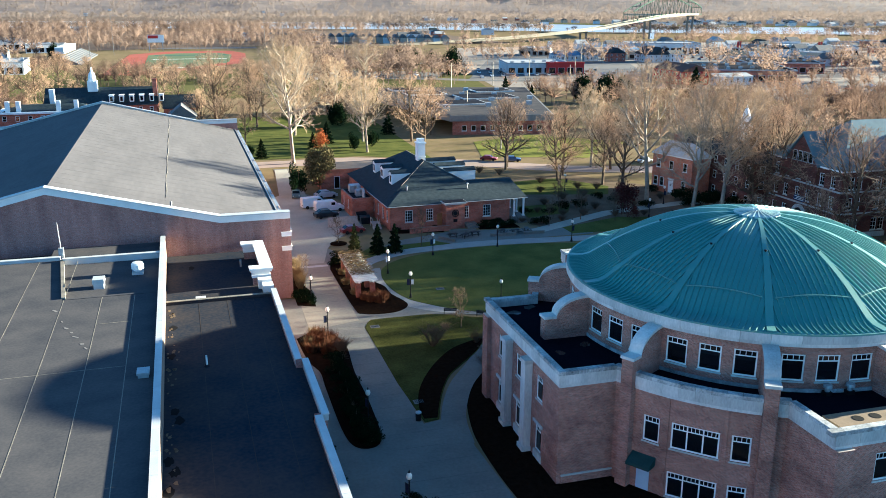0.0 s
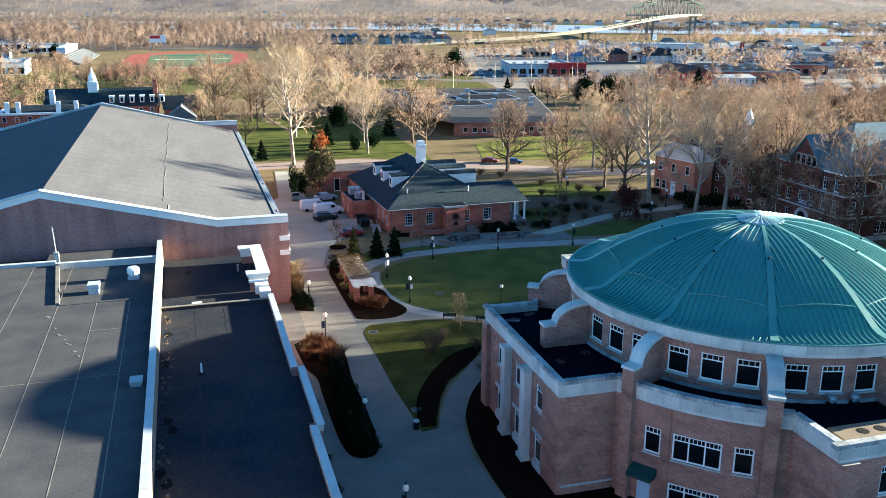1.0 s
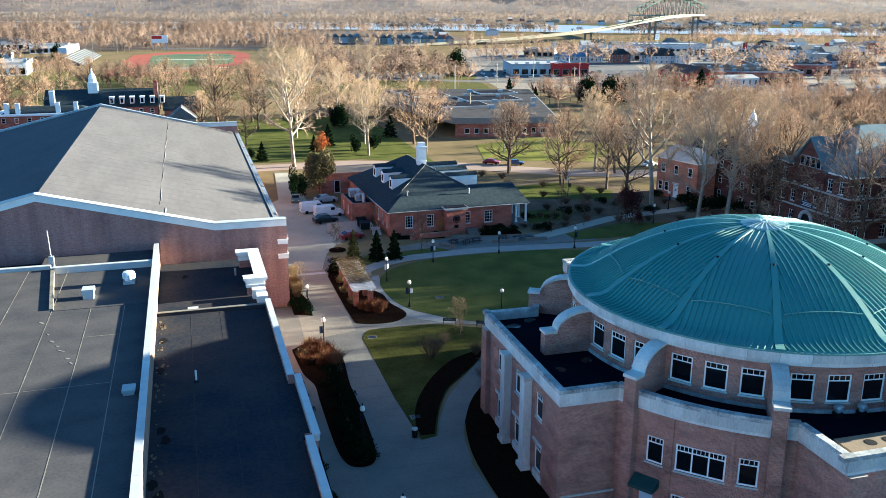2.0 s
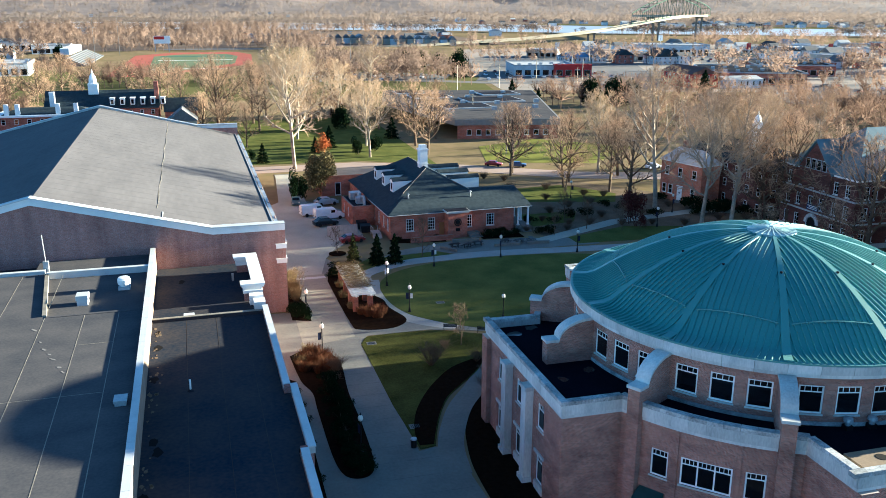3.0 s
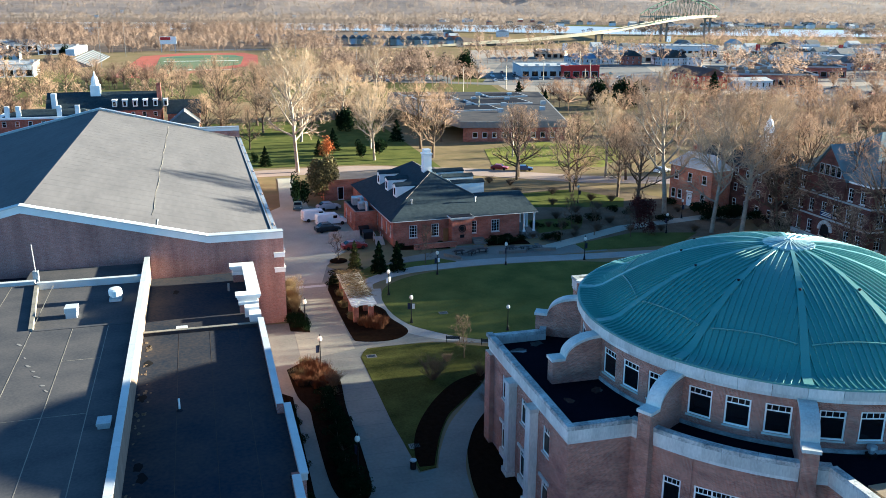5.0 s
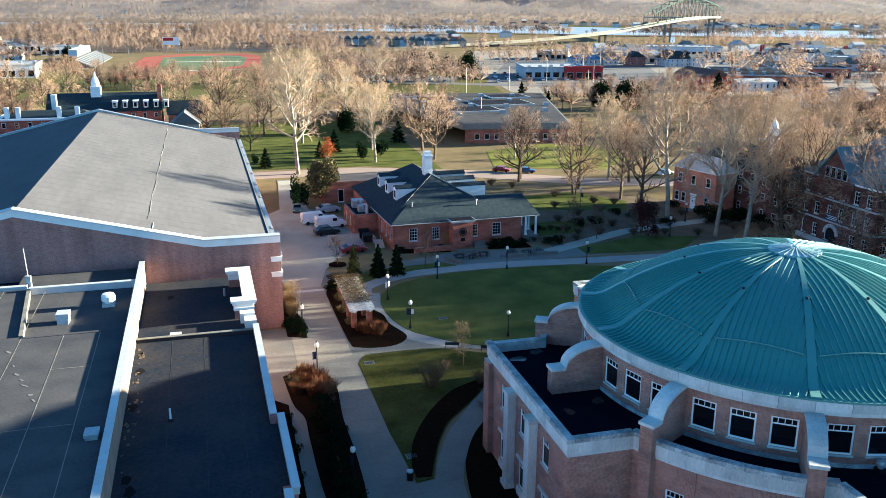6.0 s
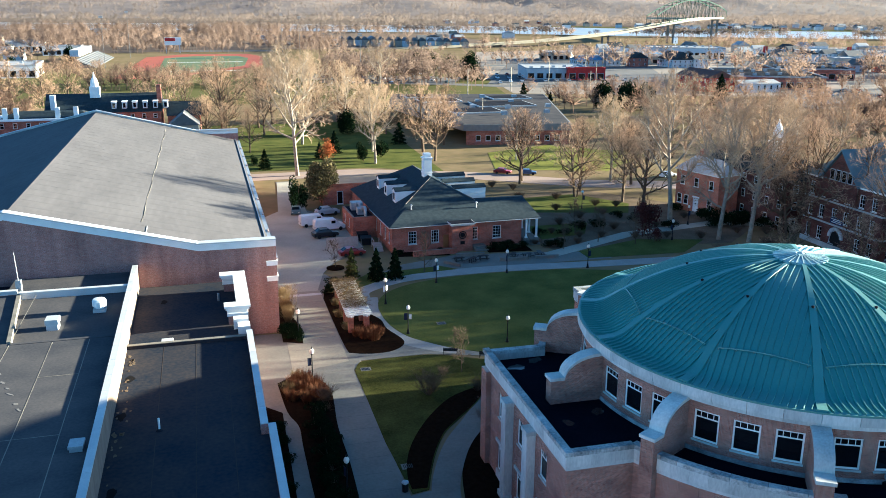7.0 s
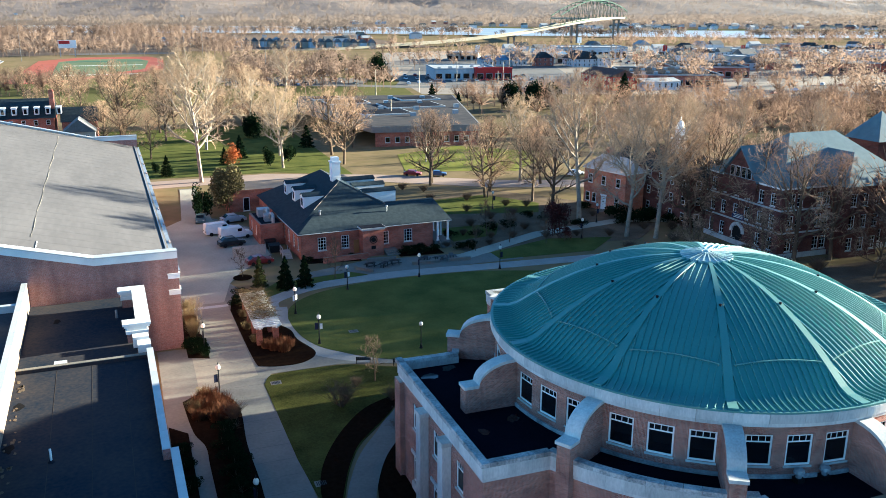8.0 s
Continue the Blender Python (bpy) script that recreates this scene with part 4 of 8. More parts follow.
# lapped sheets of the membrane, running up the slopes
LAP = material("membrane_lap", (0.112, 0.104, 0.105), (0.080, 0.075, 0.077), 0.85, spec=0.05, scale=0.4)
for k in range(30):
    y = AY0 + 2.6 + 3.4 * k
    for x1, sg in ((AX1 - 0.9, 1), (MIRROR - AX1 + 0.9, -1)):
        pts = [(RIDGE + sg * 0.3, y, roof_z(RIDGE + 0.3) + 0.004), (x1, y, roof_z(x1) + 0.004), (x1, y + 0.06, roof_z(x1) + 0.004), (RIDGE + sg * 0.3, y + 0.06, roof_z(RIDGE + 0.3) + 0.004)]
        part("membrane_lap", solid(bmesh.new(), pts + [(a, b, c + 0.006) for a, b, c in pts], [(0, 1, 2, 3), (4, 5, 6, 7), (0, 1, 5, 4), (1, 2, 6, 5), (2, 3, 7, 6), (3, 0, 4, 7)]), LAP, arena)
# clips along the gable coping
clip = mesh_of("coping_clip", boxed((-.05, -.12, 0, .05, .12, .10)), GREY_METAL)
for k in range(24):
    x = RIDGE + 0.9 * (k + 1)
    part("coping_clip", clip, GREY_METAL, arena, m=Matrix.Translation((x, AY0 - 0.2, Z_APEX + .03 - Z_SL * abs(x - RIDGE))))

# ---------------------------------------------------------------- trees and shrubs
def stick(V, F, p, q, r0, r1, sides):
    d = (q - p)
    if d.length < 1e-6:
        return
    u = d.orthogonal().normalized()
    w = d.normalized().cross(u)
    b = len(V)
    for c, r in ((p, r0), (q, r1)):
        for k in range(sides):
            a = 2 * math.pi * k / sides
            V.append(tuple(c + r * (math.cos(a) * u + math.sin(a) * w)))
    for k in range(sides):
        F.append((b + k, b + (k + 1) % sides, b + sides + (k + 1) % sides, b + sides + k))


def spike(V, F, p, q, r):
    """A twig that tapers to its tip."""
    d = q - p
    u = d.orthogonal().normalized() * r
    w = d.normalized().cross(u)
    b = len(V)
    V += [tuple(p + u), tuple(p - u * .5 + w * .87), tuple(p - u * .5 - w * .87), tuple(q)]
    F += [(b, b + 1, b + 3), (b + 1, b + 2, b + 3), (b + 2, b, b + 3)]


def from_lists(name, V, F, mat):
    me = bpy.data.meshes.new(name)
    me.from_pydata(V, [], F)
    me.materials.append(mat)
    me.update()
    return me


def bare_tree_meshes(seed, height, trunk_r, crown, limbs, rich, fork=0.28, twig_r=0.03, lift=0.10):
    """A leafless broadleaf tree: tapered trunk, limbs out to a rounded crown, and a haze of fine twigs."""
    rnd = random.Random(seed)
    V, F, TV, TF = [], [], [], []
    mid, ra, rb = Vector((0, 0, height * 0.60)), height * crown, height * 0.43

    def reach(p, d):
        q = p - mid
        A = (d.x * d.x + d.y * d.y) / ra ** 2 + d.z * d.z / rb ** 2
        B = 2 * ((q.x * d.x + q.y * d.y) / ra ** 2 + q.z * d.z / rb ** 2)
        C = (q.x * q.x + q.y * q.y) / ra ** 2 + q.z * q.z / rb ** 2 - 1
        disc = B * B - 4 * A * C
        return max(0.6, (-B + math.sqrt(disc)) / (2 * A)) if disc > 0 else 0.6

    def grow(p, d, length, r, level, sides):
        n = (5, 5, 3, 1, 1)[level]
        pts, q = [(p, r)], p.copy()
        for i in range(n):
            wob = Vector((rnd.gauss(0, 1), rnd.gauss(0, 1), rnd.gauss(0, 0.8))) * (0.05, 0.16, 0.2, 0.22, 0.25)[level]
            d = (d + wob + Vector((0, 0, lift))).normalized()
            nq = q + d * (length / n)
            nr = max(r * (1 - 0.68 * (i + 1) / n), 0.012)
            if level == 4:
                spike(TV, TF, q, nq, max(pts[-1][1], twig_r * 0.8))
            elif level == 3:
                stick(TV, TF, q, nq, max(pts[-1][1], twig_r * 0.8), max(nr, twig_r * 0.5), 3)
            else:
                stick(V, F, q, nq, pts[-1][1], nr, sides)
            q = nq
            pts.append((q.copy(), nr))
        if level == 4:
            return
        kids = limbs if level == 0 else rich if level < 3 else rich - 2
        for k in range(kids):
            f = (fork + (0.99 - fork) * (k + rnd.random()) / kids) if level == 0 else 0.22 + 0.78 * (k + rnd.random()) / kids
            i = min(int(f * n), n - 1)
            base = pts[i][0].lerp(pts[i + 1][0], f * n - i)
            br = pts[i][1] * 0.58
            if level == 0:
                az, el = k * 2.4 + rnd.uniform(-.4, .4), radians(18 + 50 * (f - fork) / (1 - fork) + rnd.uniform(-8, 10))
                nd = Vector((math.cos(az) * math.cos(el), math.sin(az) * math.cos(el), math.sin(el)))
                ln = reach(base, nd) * rnd.uniform(0.82, 1.02)
            else:
                ax = d.orthogonal()
                ax.rotate(Matrix.Rotation(rnd.random() * 6.283, 3, d))
                nd = d.copy()
                nd.rotate(Matrix.Rotation(radians(rnd.uniform(32, 62)), 3, ax))
                ln = min(length * (0.62 - 0.3 * f), reach(base, nd) * 1.1) * rnd.uniform(0.75, 1.15)
            grow(base, nd, max(ln, 0.5), max(br, 0.018), level + 1, max(3, sides - 2))

    grow(Vector((0, 0, -0.1)), Vector((0, 0, 1)), height * 0.8, trunk_r, 0, 8)
    return V, F, TV, TF


def bare_tree(seed, label, bark, twig, group="", **kw):
    V, F, TV, TF = bare_tree_meshes(seed, **kw)
    t = thing("tree", label, "tree", group)
    part("trunk", from_lists("trunk", V, F, bark), bark, t)
    part("crown", from_lists("crown", TV, TF, twig), twig, t, "haze of bare twigs")
    return t


def place(ob, x, y, turn=0.0, s=1.0, sz=None, z=0.0):
    """Stands a thing at its first place."""
    ob.matrix_basis = Matrix.Translation((x, y, z)) @ Matrix.Rotation(radians(turn), 4, "Z") @ Matrix.Diagonal((s, s, sz or s, 1))
    return ob


def put(ob, x, y, turn=0.0, s=1.0, sz=None, z=0.0):
    """A further one like it."""
    c = copy_thing(ob, Matrix.Identity(4))
    c.matrix_basis = Matrix.Translation((x, y, z)) @ Matrix.Rotation(radians(turn), 4, "Z") @ Matrix.Diagonal((s, s, sz or s, 1))
    return c


def tuft_mesh(name, seed, mat, n, shape, size, flat=0.0):
    """Many small leaf faces scattered by shape(rnd) -> point."""
    rnd = random.Random(seed)
    V, F = [], []
    for _ in range(n):
        p = shape(rnd)
        a = Vector((rnd.gauss(0, 1), rnd.gauss(0, 1), rnd.gauss(0, 1) * (1 - flat))).normalized()
        u = a.orthogonal().normalized()
        w = a.cross(u)
        s = size * rnd.uniform(0.6, 1.4)
        b = len(V)
        V += [tuple(p + u * s), tuple(p - u * s * 0.5 + w * s * 0.8), tuple(p - u * s * 0.5 - w * s * 0.8)]
        F.append((b, b + 1, b + 2))
    return from_lists(name, V, F, mat)


def conifer(seed, h, r, label, n=1500, group="", mat=None):
    t = thing("conifer", label, "tree", group)
    bm = bmesh.new()
    tube(bm, [(0, 0, -0.05), (0, 0, h * 0.5), (0, 0, h * 0.97)], [0.05 * h ** 0.7, 0.03 * h ** 0.7, 0.01], 6)
    part("trunk", bm, BARK, t)

    def shape(rnd):
        z = 1 - rnd.random() ** 0.6
        tier = 0.75 + 0.25 * math.cos(z * 38)
        rr = r * (1 - z) ** 0.85 * tier * (0.35 + 0.65 * rnd.random() ** 0.5)
        a = rnd.random() * 2 * math.pi
        return Vector((rr * math.cos(a), rr * math.sin(a), h * (0.06 + 0.94 * z) - 0.18 * rr))
    part("crown", tuft_mesh("crown", seed, mat or NEEDLE, n, shape, 0.055 * h ** 0.55 + 0.06), mat or NEEDLE, t)
    return t


def leafy(seed, h, r, label, n, mat, name="shrub", size=0.12, category="shrub", group="", lobes=7, stem=True):
    """A rounded plant of several uneven lobes of small leaves."""
    t = thing(name, label, category, group)
    rl = random.Random(seed + 1)
    L = [(Vector((rl.uniform(-.55, .55) * r, rl.uniform(-.55, .55) * r, h * rl.uniform(0.3, 0.72))), rl.uniform(0.38, 0.6)) for _ in range(lobes)]
    if stem:
        bm = bmesh.new()
        tube(bm, [(0, 0, -0.05), (0.05, 0, h * 0.3), (0, 0.05, h * 0.7)], [0.04 * h ** 0.6, 0.03 * h ** 0.6, 0.01], 5)
        for c, _ in L:
            tube(bm, [(0, 0, h * 0.12), tuple(c)], [0.02 * h ** 0.6, 0.008], 4)
        part("stem", bm, BARK, t)

    def shape(rnd):
        c, f = L[rnd.randrange(len(L))]
        d = Vector((rnd.gauss(0, 1), rnd.gauss(0, 1), rnd.gauss(0, 1))).normalized() * rnd.random() ** 0.33
        p = c + Vector((d.x * r * f, d.y * r * f, d.z * h * f * 0.6))
        return Vector((p.x, p.y, max(0.05, p.z)))
    part("foliage", tuft_mesh("foliage", seed, mat, n, shape, size), mat, t)
    return t


def grass_clump(seed, h, r, label, mat, n=420):
    t = thing("ornamental_grass", label, "grass")
    rnd = random.Random(seed)
    V, F = [], []
    for _ in range(n):
        a, q = rnd.random() * 6.283, r * 0.6 * rnd.random() ** 0.5
        b0 = Vector((q * math.cos(a), q * math.sin(a), 0))
        tip = b0 * 1.7 + Vector((rnd.gauss(0, .12) * r, rnd.gauss(0, .12) * r, h * rnd.uniform(0.6, 1.05)))
        w = Vector((-math.sin(a), math.cos(a), 0)) * 0.03
        b = len(V)
        V += [tuple(b0 + w), tuple(b0 - w), tuple(tip)]
        F.append((b, b + 1, b + 2))
    part("blade_tuft", from_lists("blade_tuft", V, F, mat), mat, t)
    return t


def twiggy(seed, h, r, label, n=70, mat=None):
    """A bare shrub of many stems."""
    t = thing("bare_shrub", label, "shrub", "bare shrubs")
    rnd = random.Random(seed)
    V, F = [], []
    for _ in range(n):
        a, e = rnd.random() * 6.283, rnd.uniform(0.15, 1.0)
        p = Vector((0.1 * math.cos(a), 0.1 * math.sin(a), 0))
        q = Vector((r * 0.6 * e * math.cos(a), r * 0.6 * e * math.sin(a), h * rnd.uniform(0.45, 0.7)))
        stick(V, F, p, q, 0.022, 0.014, 3)
        for _ in range(5):
            s = q.lerp(p, rnd.random() * 0.5)
            e2 = s + Vector((rnd.gauss(0, .3) * r, rnd.gauss(0, .3) * r, h * rnd.uniform(0.15, 0.4)))
            stick(V, F, s, e2, 0.012, 0.007, 3)
    part("stem_tangle", from_lists("stem_tangle", V, F, mat or TWIG), mat or TWIG, t)
    return t


# tall pale-barked sycamores
SYC = [bare_tree(11, "tall pale-barked leafless sycamore", BARK_WHITE, TWIG_WHITE, "sycamores", height=25, trunk_r=0.42, crown=0.36, limbs=17, rich=8, fork=0.28, twig_r=0.022),
       bare_tree(12, "tall pale-barked leafless sycamore", BARK_WHITE, TWIG_WHITE, "sycamores", height=23, trunk_r=0.38, crown=0.38, limbs=15, rich=8, fork=0.3, twig_r=0.022),
       bare_tree(13, "tall pale-barked leafless sycamore", BARK_WHITE, TWIG_WHITE, "sycamores", height=22, trunk_r=0.38, crown=0.34, limbs=15, rich=8, fork=0.33, twig_r=0.022, lift=0.14)]
OAK = [bare_tree(21, "leafless brown broadleaf tree with fine twigs", BARK, TWIG, "bare trees", height=17, trunk_r=0.40, crown=0.50, limbs=17, rich=6, fork=0.17, twig_r=0.020, lift=0.05),
       bare_tree(22, "leafless brown broadleaf tree with fine twigs", BARK, TWIG, "bare trees", height=18, trunk_r=0.38, crown=0.42, limbs=17, rich=6, fork=0.2, twig_r=0.020, lift=0.06),
       bare_tree(23, "leafless brown broadleaf tree with fine twigs", BARK, TWIG, "bare trees", height=16, trunk_r=0.34, crown=0.48, limbs=16, rich=6, fork=0.2, twig_r=0.020, lift=0.05)]
SMALL = bare_tree(31, "small leafless ornamental tree beside a walk", BARK, BARK, "small bare trees", height=5.5, trunk_r=0.08, crown=0.36, limbs=9, rich=4, fork=0.25, twig_r=0.011, lift=0.15)

place(SYC[0], 24.2, 229.1, 20, 1.30)
place(SYC[1], 46.6, 241.7, 70, 0.95)
place(SYC[2], 92.8, 163.2, 10, 1.34)
for k, x, y, t, s in ((0, 30.4, 280, 200, 1.1), (1, 94.7, 148.4, 140, 1.12), (2, 99.3, 145.6, 250, 1.22), (0, 112, 172, 90, 0.8), (1, 118, 178, 30, 0.85),
                      (2, 98.8, 204, 300, 0.95), (0, 150, 204, 10, 0.8), (1, 47.8, 311, 200, 0.95), (2, 142, 196, 60, 0.9), (1, 165, 205, 130, 0.85),
                      (2, 178, 190, 210, 0.85)):
    put(SYC[k], x, y, t, s)
place(OAK[0], 7.5, 318, 0, 1.15)
place(OAK[1], 76, 206.5, 40)
place(OAK[2], 63.5, 242, 80, 1.1)
for k, x, y, t, s in ((1, 87.1, 195.6, 10, .95), (2, 83.6, 189, 60, .55), (0, 102.2, 199.4, 120, .95), (0, 124.3, 150.5, 0, .95), (1, 113.5, 161.4, 77, .85), (1, 119.4, 123.0, 150, 1.0), (2, 133, 118, 240, .9), (2, 107.5, 146, 190, .85), (1, 20.5, 353, 10, 1.1), (0, 2, 296, 90, .8), (1, 36, 300, 50, .9)):
    put(OAK[k], x, y, t, s)
for k, x, y, t, s in ((0, 186, 200, 10, 1.0), (0, 128, 112, 10, .85), (1, 138, 104, 60, .9), (2, 118, 112, 10, .7), (0, 104, 122, 50, .6), (2, 96, 130, 90, .5), (1, 116, 104, 0, .8), (0, -18, 330, 40, .9), (2, -44, 344, 80, .85), (1, -62, 300, 10, .9)):
    put(OAK[k], x, y, t, s)
for k, x, y, t, s in ((0, -70, 318, 100, .95), (2, -80, 290, 60, .9), (1, -14, 372, 0, .9), (2, 40, 330, 0, .9), (0, 20, 302, 10, 1.0), (1, -6, 345, 40, 1.0), (2, 54, 322, 70, 1.0), (0, 60, 296, 99, .95), (1, 14, 268, 20, .7), (2, -30, 262, 60, .8), (1, 8, 275, 130, .75), (0, -90, 330, 0, 1.0), (1, -100, 300, 20, 1.0), (2, -56, 360, 70, .9)):
    put(OAK[k], x, y, t, s)
# wide-crowned trees along the street, behind the arena and before the Victorian hall
for k, x, y, t, s in ((0, 6.8, 309.5, 47, 1.43), (2, 19.2, 321.2, 134, 1.32), (1, 24.4, 329.4, 170, 1.11), (0, 50.0, 340.3, 350, 1.24), (0, 63.9, 258.2, 87, 1.14), (1, 73.2, 269.7, 152, 1.01), (0, 77.5, 209.6, 182, 1.0), (2, 83.2, 189.6, 222, 1.03), (1, 91.6, 182.3, 281, 0.88), (0, 94.0, 177.4, 298, 1.01), (1, 110.9, 144.0, 56, 1.2), (1, 109.0, 120.4, 43, 1.15), (2, 112.4, 134.2, 66, 1.27), (1, 108.2, 149.2, 37, 1.04), (2, -75.8, 401.6, 190, 1.2), (0, -65.9, 407.9, 259, 1.05)):
    put(OAK[k], x, y, t, s)
for k, x, y, t, s in ((0, -60.6, 440.0, 296, 1.1), (2, -47.7, 426.8, 27, 1.08), (1, -30.5, 422.8, 147, 0.91), (0, -13.5, 428.9, 266, 0.99)):
    put(OAK[k], x, y, t, s)
for k, x, y, t, s in ((1, 80.6, 421, 151, 1.15), (2, 49.3, 261.8, 345, 0.82)):
    put(SYC[k], x, y, t, s)
place(SMALL, 36.6, 141.6, 0, 1.15)
for x, y, t, s in ((31.7, 101.8, 60, 0.95), (22.8, 147.0, 110, .85), (72, 152, 20, 1.1), (78, 149, 80, 1.0), (70, 158, 140, 1.2), (84, 158, 0, 1.2),
                   (64, 149, 10, .8), (14.0, 124, 100, 0.9), (31.5, 91.5, 0, .55), (33.2, 86, 20, .5)):
    put(SMALL, x, y, t, s)

# evergreens
CON = conifer(41, 4.6, 1.5, "small dark green conifer on the lawn", 1500, "young conifers")
place(CON, 28.3, 139.4, 0, 1.15)
put(CON, 31.3, 139.4, 90, 1.1)
SPRUCE = conifer(42, 5.0, 1.4, "yellow-green young conifer beside the drive", 1500, mat=LEAF)
place(SPRUCE, 24.7, 141.6)
BIGCON = conifer(43, 11, 3.6, "dark spruce with drooping tiers", 2600, "far conifers")
place(BIGCON, 133.4, 333.8, 0, 0.85)
for x, y, s in ((60, 275, .6), (38, 262, .55), (16.7, 240, .45), (32.6, 253, .4), (220.7, 352, 1.15), (141, 386, .7)):
    put(BIGCON, x, y, s * 90, s * 1.35, s * 1.1)
PINE = leafy(48, 12, 5.0, "broad dark green pine with an uneven crown", 5200, NEEDLE, "pine", 0.34, "tree", "pines", lobes=11)
place(PINE, 162.8, 347.9)
for x, y, t, s, sz in ((170.4, 341.3, 70, 1.1, 1.05), (178.0, 339.8, 190, .95, .95), (146.3, 491.9, 40, 1.3, 1.4), (133.7, 576.5, 100, .85, 1.0), (144.8, 573.7, 200, .85, .95), (152.5, 561.5, 300, .8, .9), (47.5, 300, 20, .75, .7), (-95, 690, 0, 1.0, 1.1), (-120, 620, 90, .9, .8)):
    put(PINE, x, y, t, s, sz)
YEW = leafy(44, 6.0, 2.2, "dense dark green rounded evergreen", 2600, NEEDLE, "evergreen", 0.16, "tree")
place(YEW, 20.9, 189.6, 0, 1.15, 1.5)
MAG = leafy(45, 9.5, 3.6, "glossy green and bronze magnolia tree", 14000, LEAF_BRONZE, "evergreen_tree", 0.18, "tree", lobes=10)
place(MAG, 26.4, 195.5, 0, 1.05, 1.12)
put(YEW, 44, 246, 40, 1.0, 1.1)
put(YEW, 14.5, 246, 40, .6)
put(YEW, 50, 252, 140, 1.0)
RED = leafy(46, 6.5, 2.4, "small tree with orange autumn leaves", 1500, LEAF_ORANGE, "autumn_tree", 0.16, "tree")
place(RED, 34.3, 249)

# hedges and beds near the walk
HEDGE = leafy(51, 1.5, 1.5, "dark clipped evergreen shrub in mulch", 1300, NEEDLE, "shrub", 0.09, "shrub", "hedge")
place(HEDGE, 13.6, 90)
for x, y, t, s in ((13.9, 87.6, 40, 1), (13.7, 85.2, 90, 1.05), (13.9, 82.8, 140, 1), (13.8, 80.4, 200, 1), (14.0, 78, 260, 1.05), (13.8, 75.8, 300, 1), (13.2, 92.4, 10, 1.0), (13.7, 94.6, 77, .95), (13.2, 117.6, 0, 1.0), (13.6, 116.2, 80, .75), (12.8, 119.2, 160, .95), (13.0, 119.5, 50, .9), (14.2, 74.6, 20, .8), (9.4, 92, 70, .7), (9.4, 89, 20, .75), (9.5, 85, 60, .8), (9.4, 80, 60, .7), (9.5, 74, 130, .75), (9.4, 68, 10, .8), (20.0, 134.5, 0, .9), (20.6, 136.6, 40, 1.2), (15.0, 62.5, 30, .9)):
    put(HEDGE, x, y, t, s)
for x, y, t, s in ((17.0, 61.2, 30, .8), (51.4, 152.2, 0, .95), (53.2, 152.0, 60, .9), (55.0, 152.2, 120, .95), (56.8, 151.8, 10, .85), (52.4, 150.8, 10, .7), (54.6, 150.7, 10, .75), (34.6, 152.4, 60, .6), (41.8, 152.3, 20, .6), (61.5, 151.2, 10, .9), (63.2, 150.4, 80, 1.0), (64, 152, 20, .9), (104, 157, 0, 1.2), (98.6, 157.6, 0, 1.0), (114, 152, 0, 1.4), (117, 149, 50, 1.4), (86, 166, 0, 1.2)):
    put(HEDGE, x, y, t, s)
# dark shrubs and a burgundy tree in the shaded quad
for x, y, t, s in ((72.0, 161.4, 73, 1.2), (76.7, 162.1, 217, 1.3), (67.9, 158.7, 303, 1.0), (90.1, 158.7, 273, 1.2), (101.2, 162.0, 256, 2.2), (102.1, 157.6, 284, 2.0), (105.8, 158.7, 40, 1.8), (108.1, 153.1, 109, 1.6), (111.3, 148.4, 210, 1.5), (63.2, 158.9, 159, 1.1), (83.6, 168.6, 71, 1.0), (99.1, 171.3, 193, 1.3)):
    put(HEDGE, x, y, t, s)
BURG = leafy(47, 5.2, 2.3, "small burgundy-leaved tree in the shade", 2200, LEAF_DARK_RED, "burgundy_tree", 0.13, "tree")
place(BURG, 82.3, 154.0, 0, 1.35, 1.45)
put(BURG, 82.1, 149.6, 80, .6)
WIDE = twiggy(55, 3.6, 2.9, "wide leafless shrub on the lawn wedge", 60, mat=BARK)
place(WIDE, 26.4, 96.6, 0, 1.15, .9)
put(WIDE, 32.0, 96.2, 70, .7, .55)
put(WIDE, 30.6, 88.8, 130, .6, .5)
put(WIDE, 29.4, 101.2, 200, .45, .4)
GR = grass_clump(52, 1.5, 1.2, "russet ornamental grass clump", RUST)
place(GR, 12.0, 102.3)
for x, y, s in ((13.4, 103.4, 1), (14.4, 101.6, 1.05), (13.0, 100.6, 1.1), (14.6, 99.2, 1.1), (13.4, 98.0, 1.0), (11.6, 99.0, .9), (22.4, 115.4, 1.0), (23.5, 114.6, 1.05), (24.3, 115.8, .95),
                (21.6, 116.4, .9), (23.0, 117.0, .9)):
    put(GR, x, y, x * 40, s)
ST = grass_clump(53, 1.4, 1.1, "straw-coloured dry grass clump", STRAW)
place(ST, 11.4, 101.0)
for x, y, s in ((12.6, 104.4, .9), (20.6, 119, .8), (20.2, 124, .8), (13.4, 127, .8), (13.3, 124.5, .7), (20.4, 129, .8)):
    put(ST, x, y, x * 50, s)
TAN = twiggy(56, 3.4, 1.2, "tan leafless shrub against the arena wall", 90, mat=STRAW)
place(TAN, 13.0, 121.6)
for x, y, t, q in ((13.1, 124.0, 40, 1.1), (12.9, 126.4, 110, .95), (13.2, 128.8, 200, 1.15), (13.0, 131.0, 290, .9)):
    put(TAN, x, y, t, q)
TW = twiggy(54, 2.6, 1.6, "leafless twiggy brown shrub on mulch", mat=BARK)
place(TW, 15.0, 97.0)
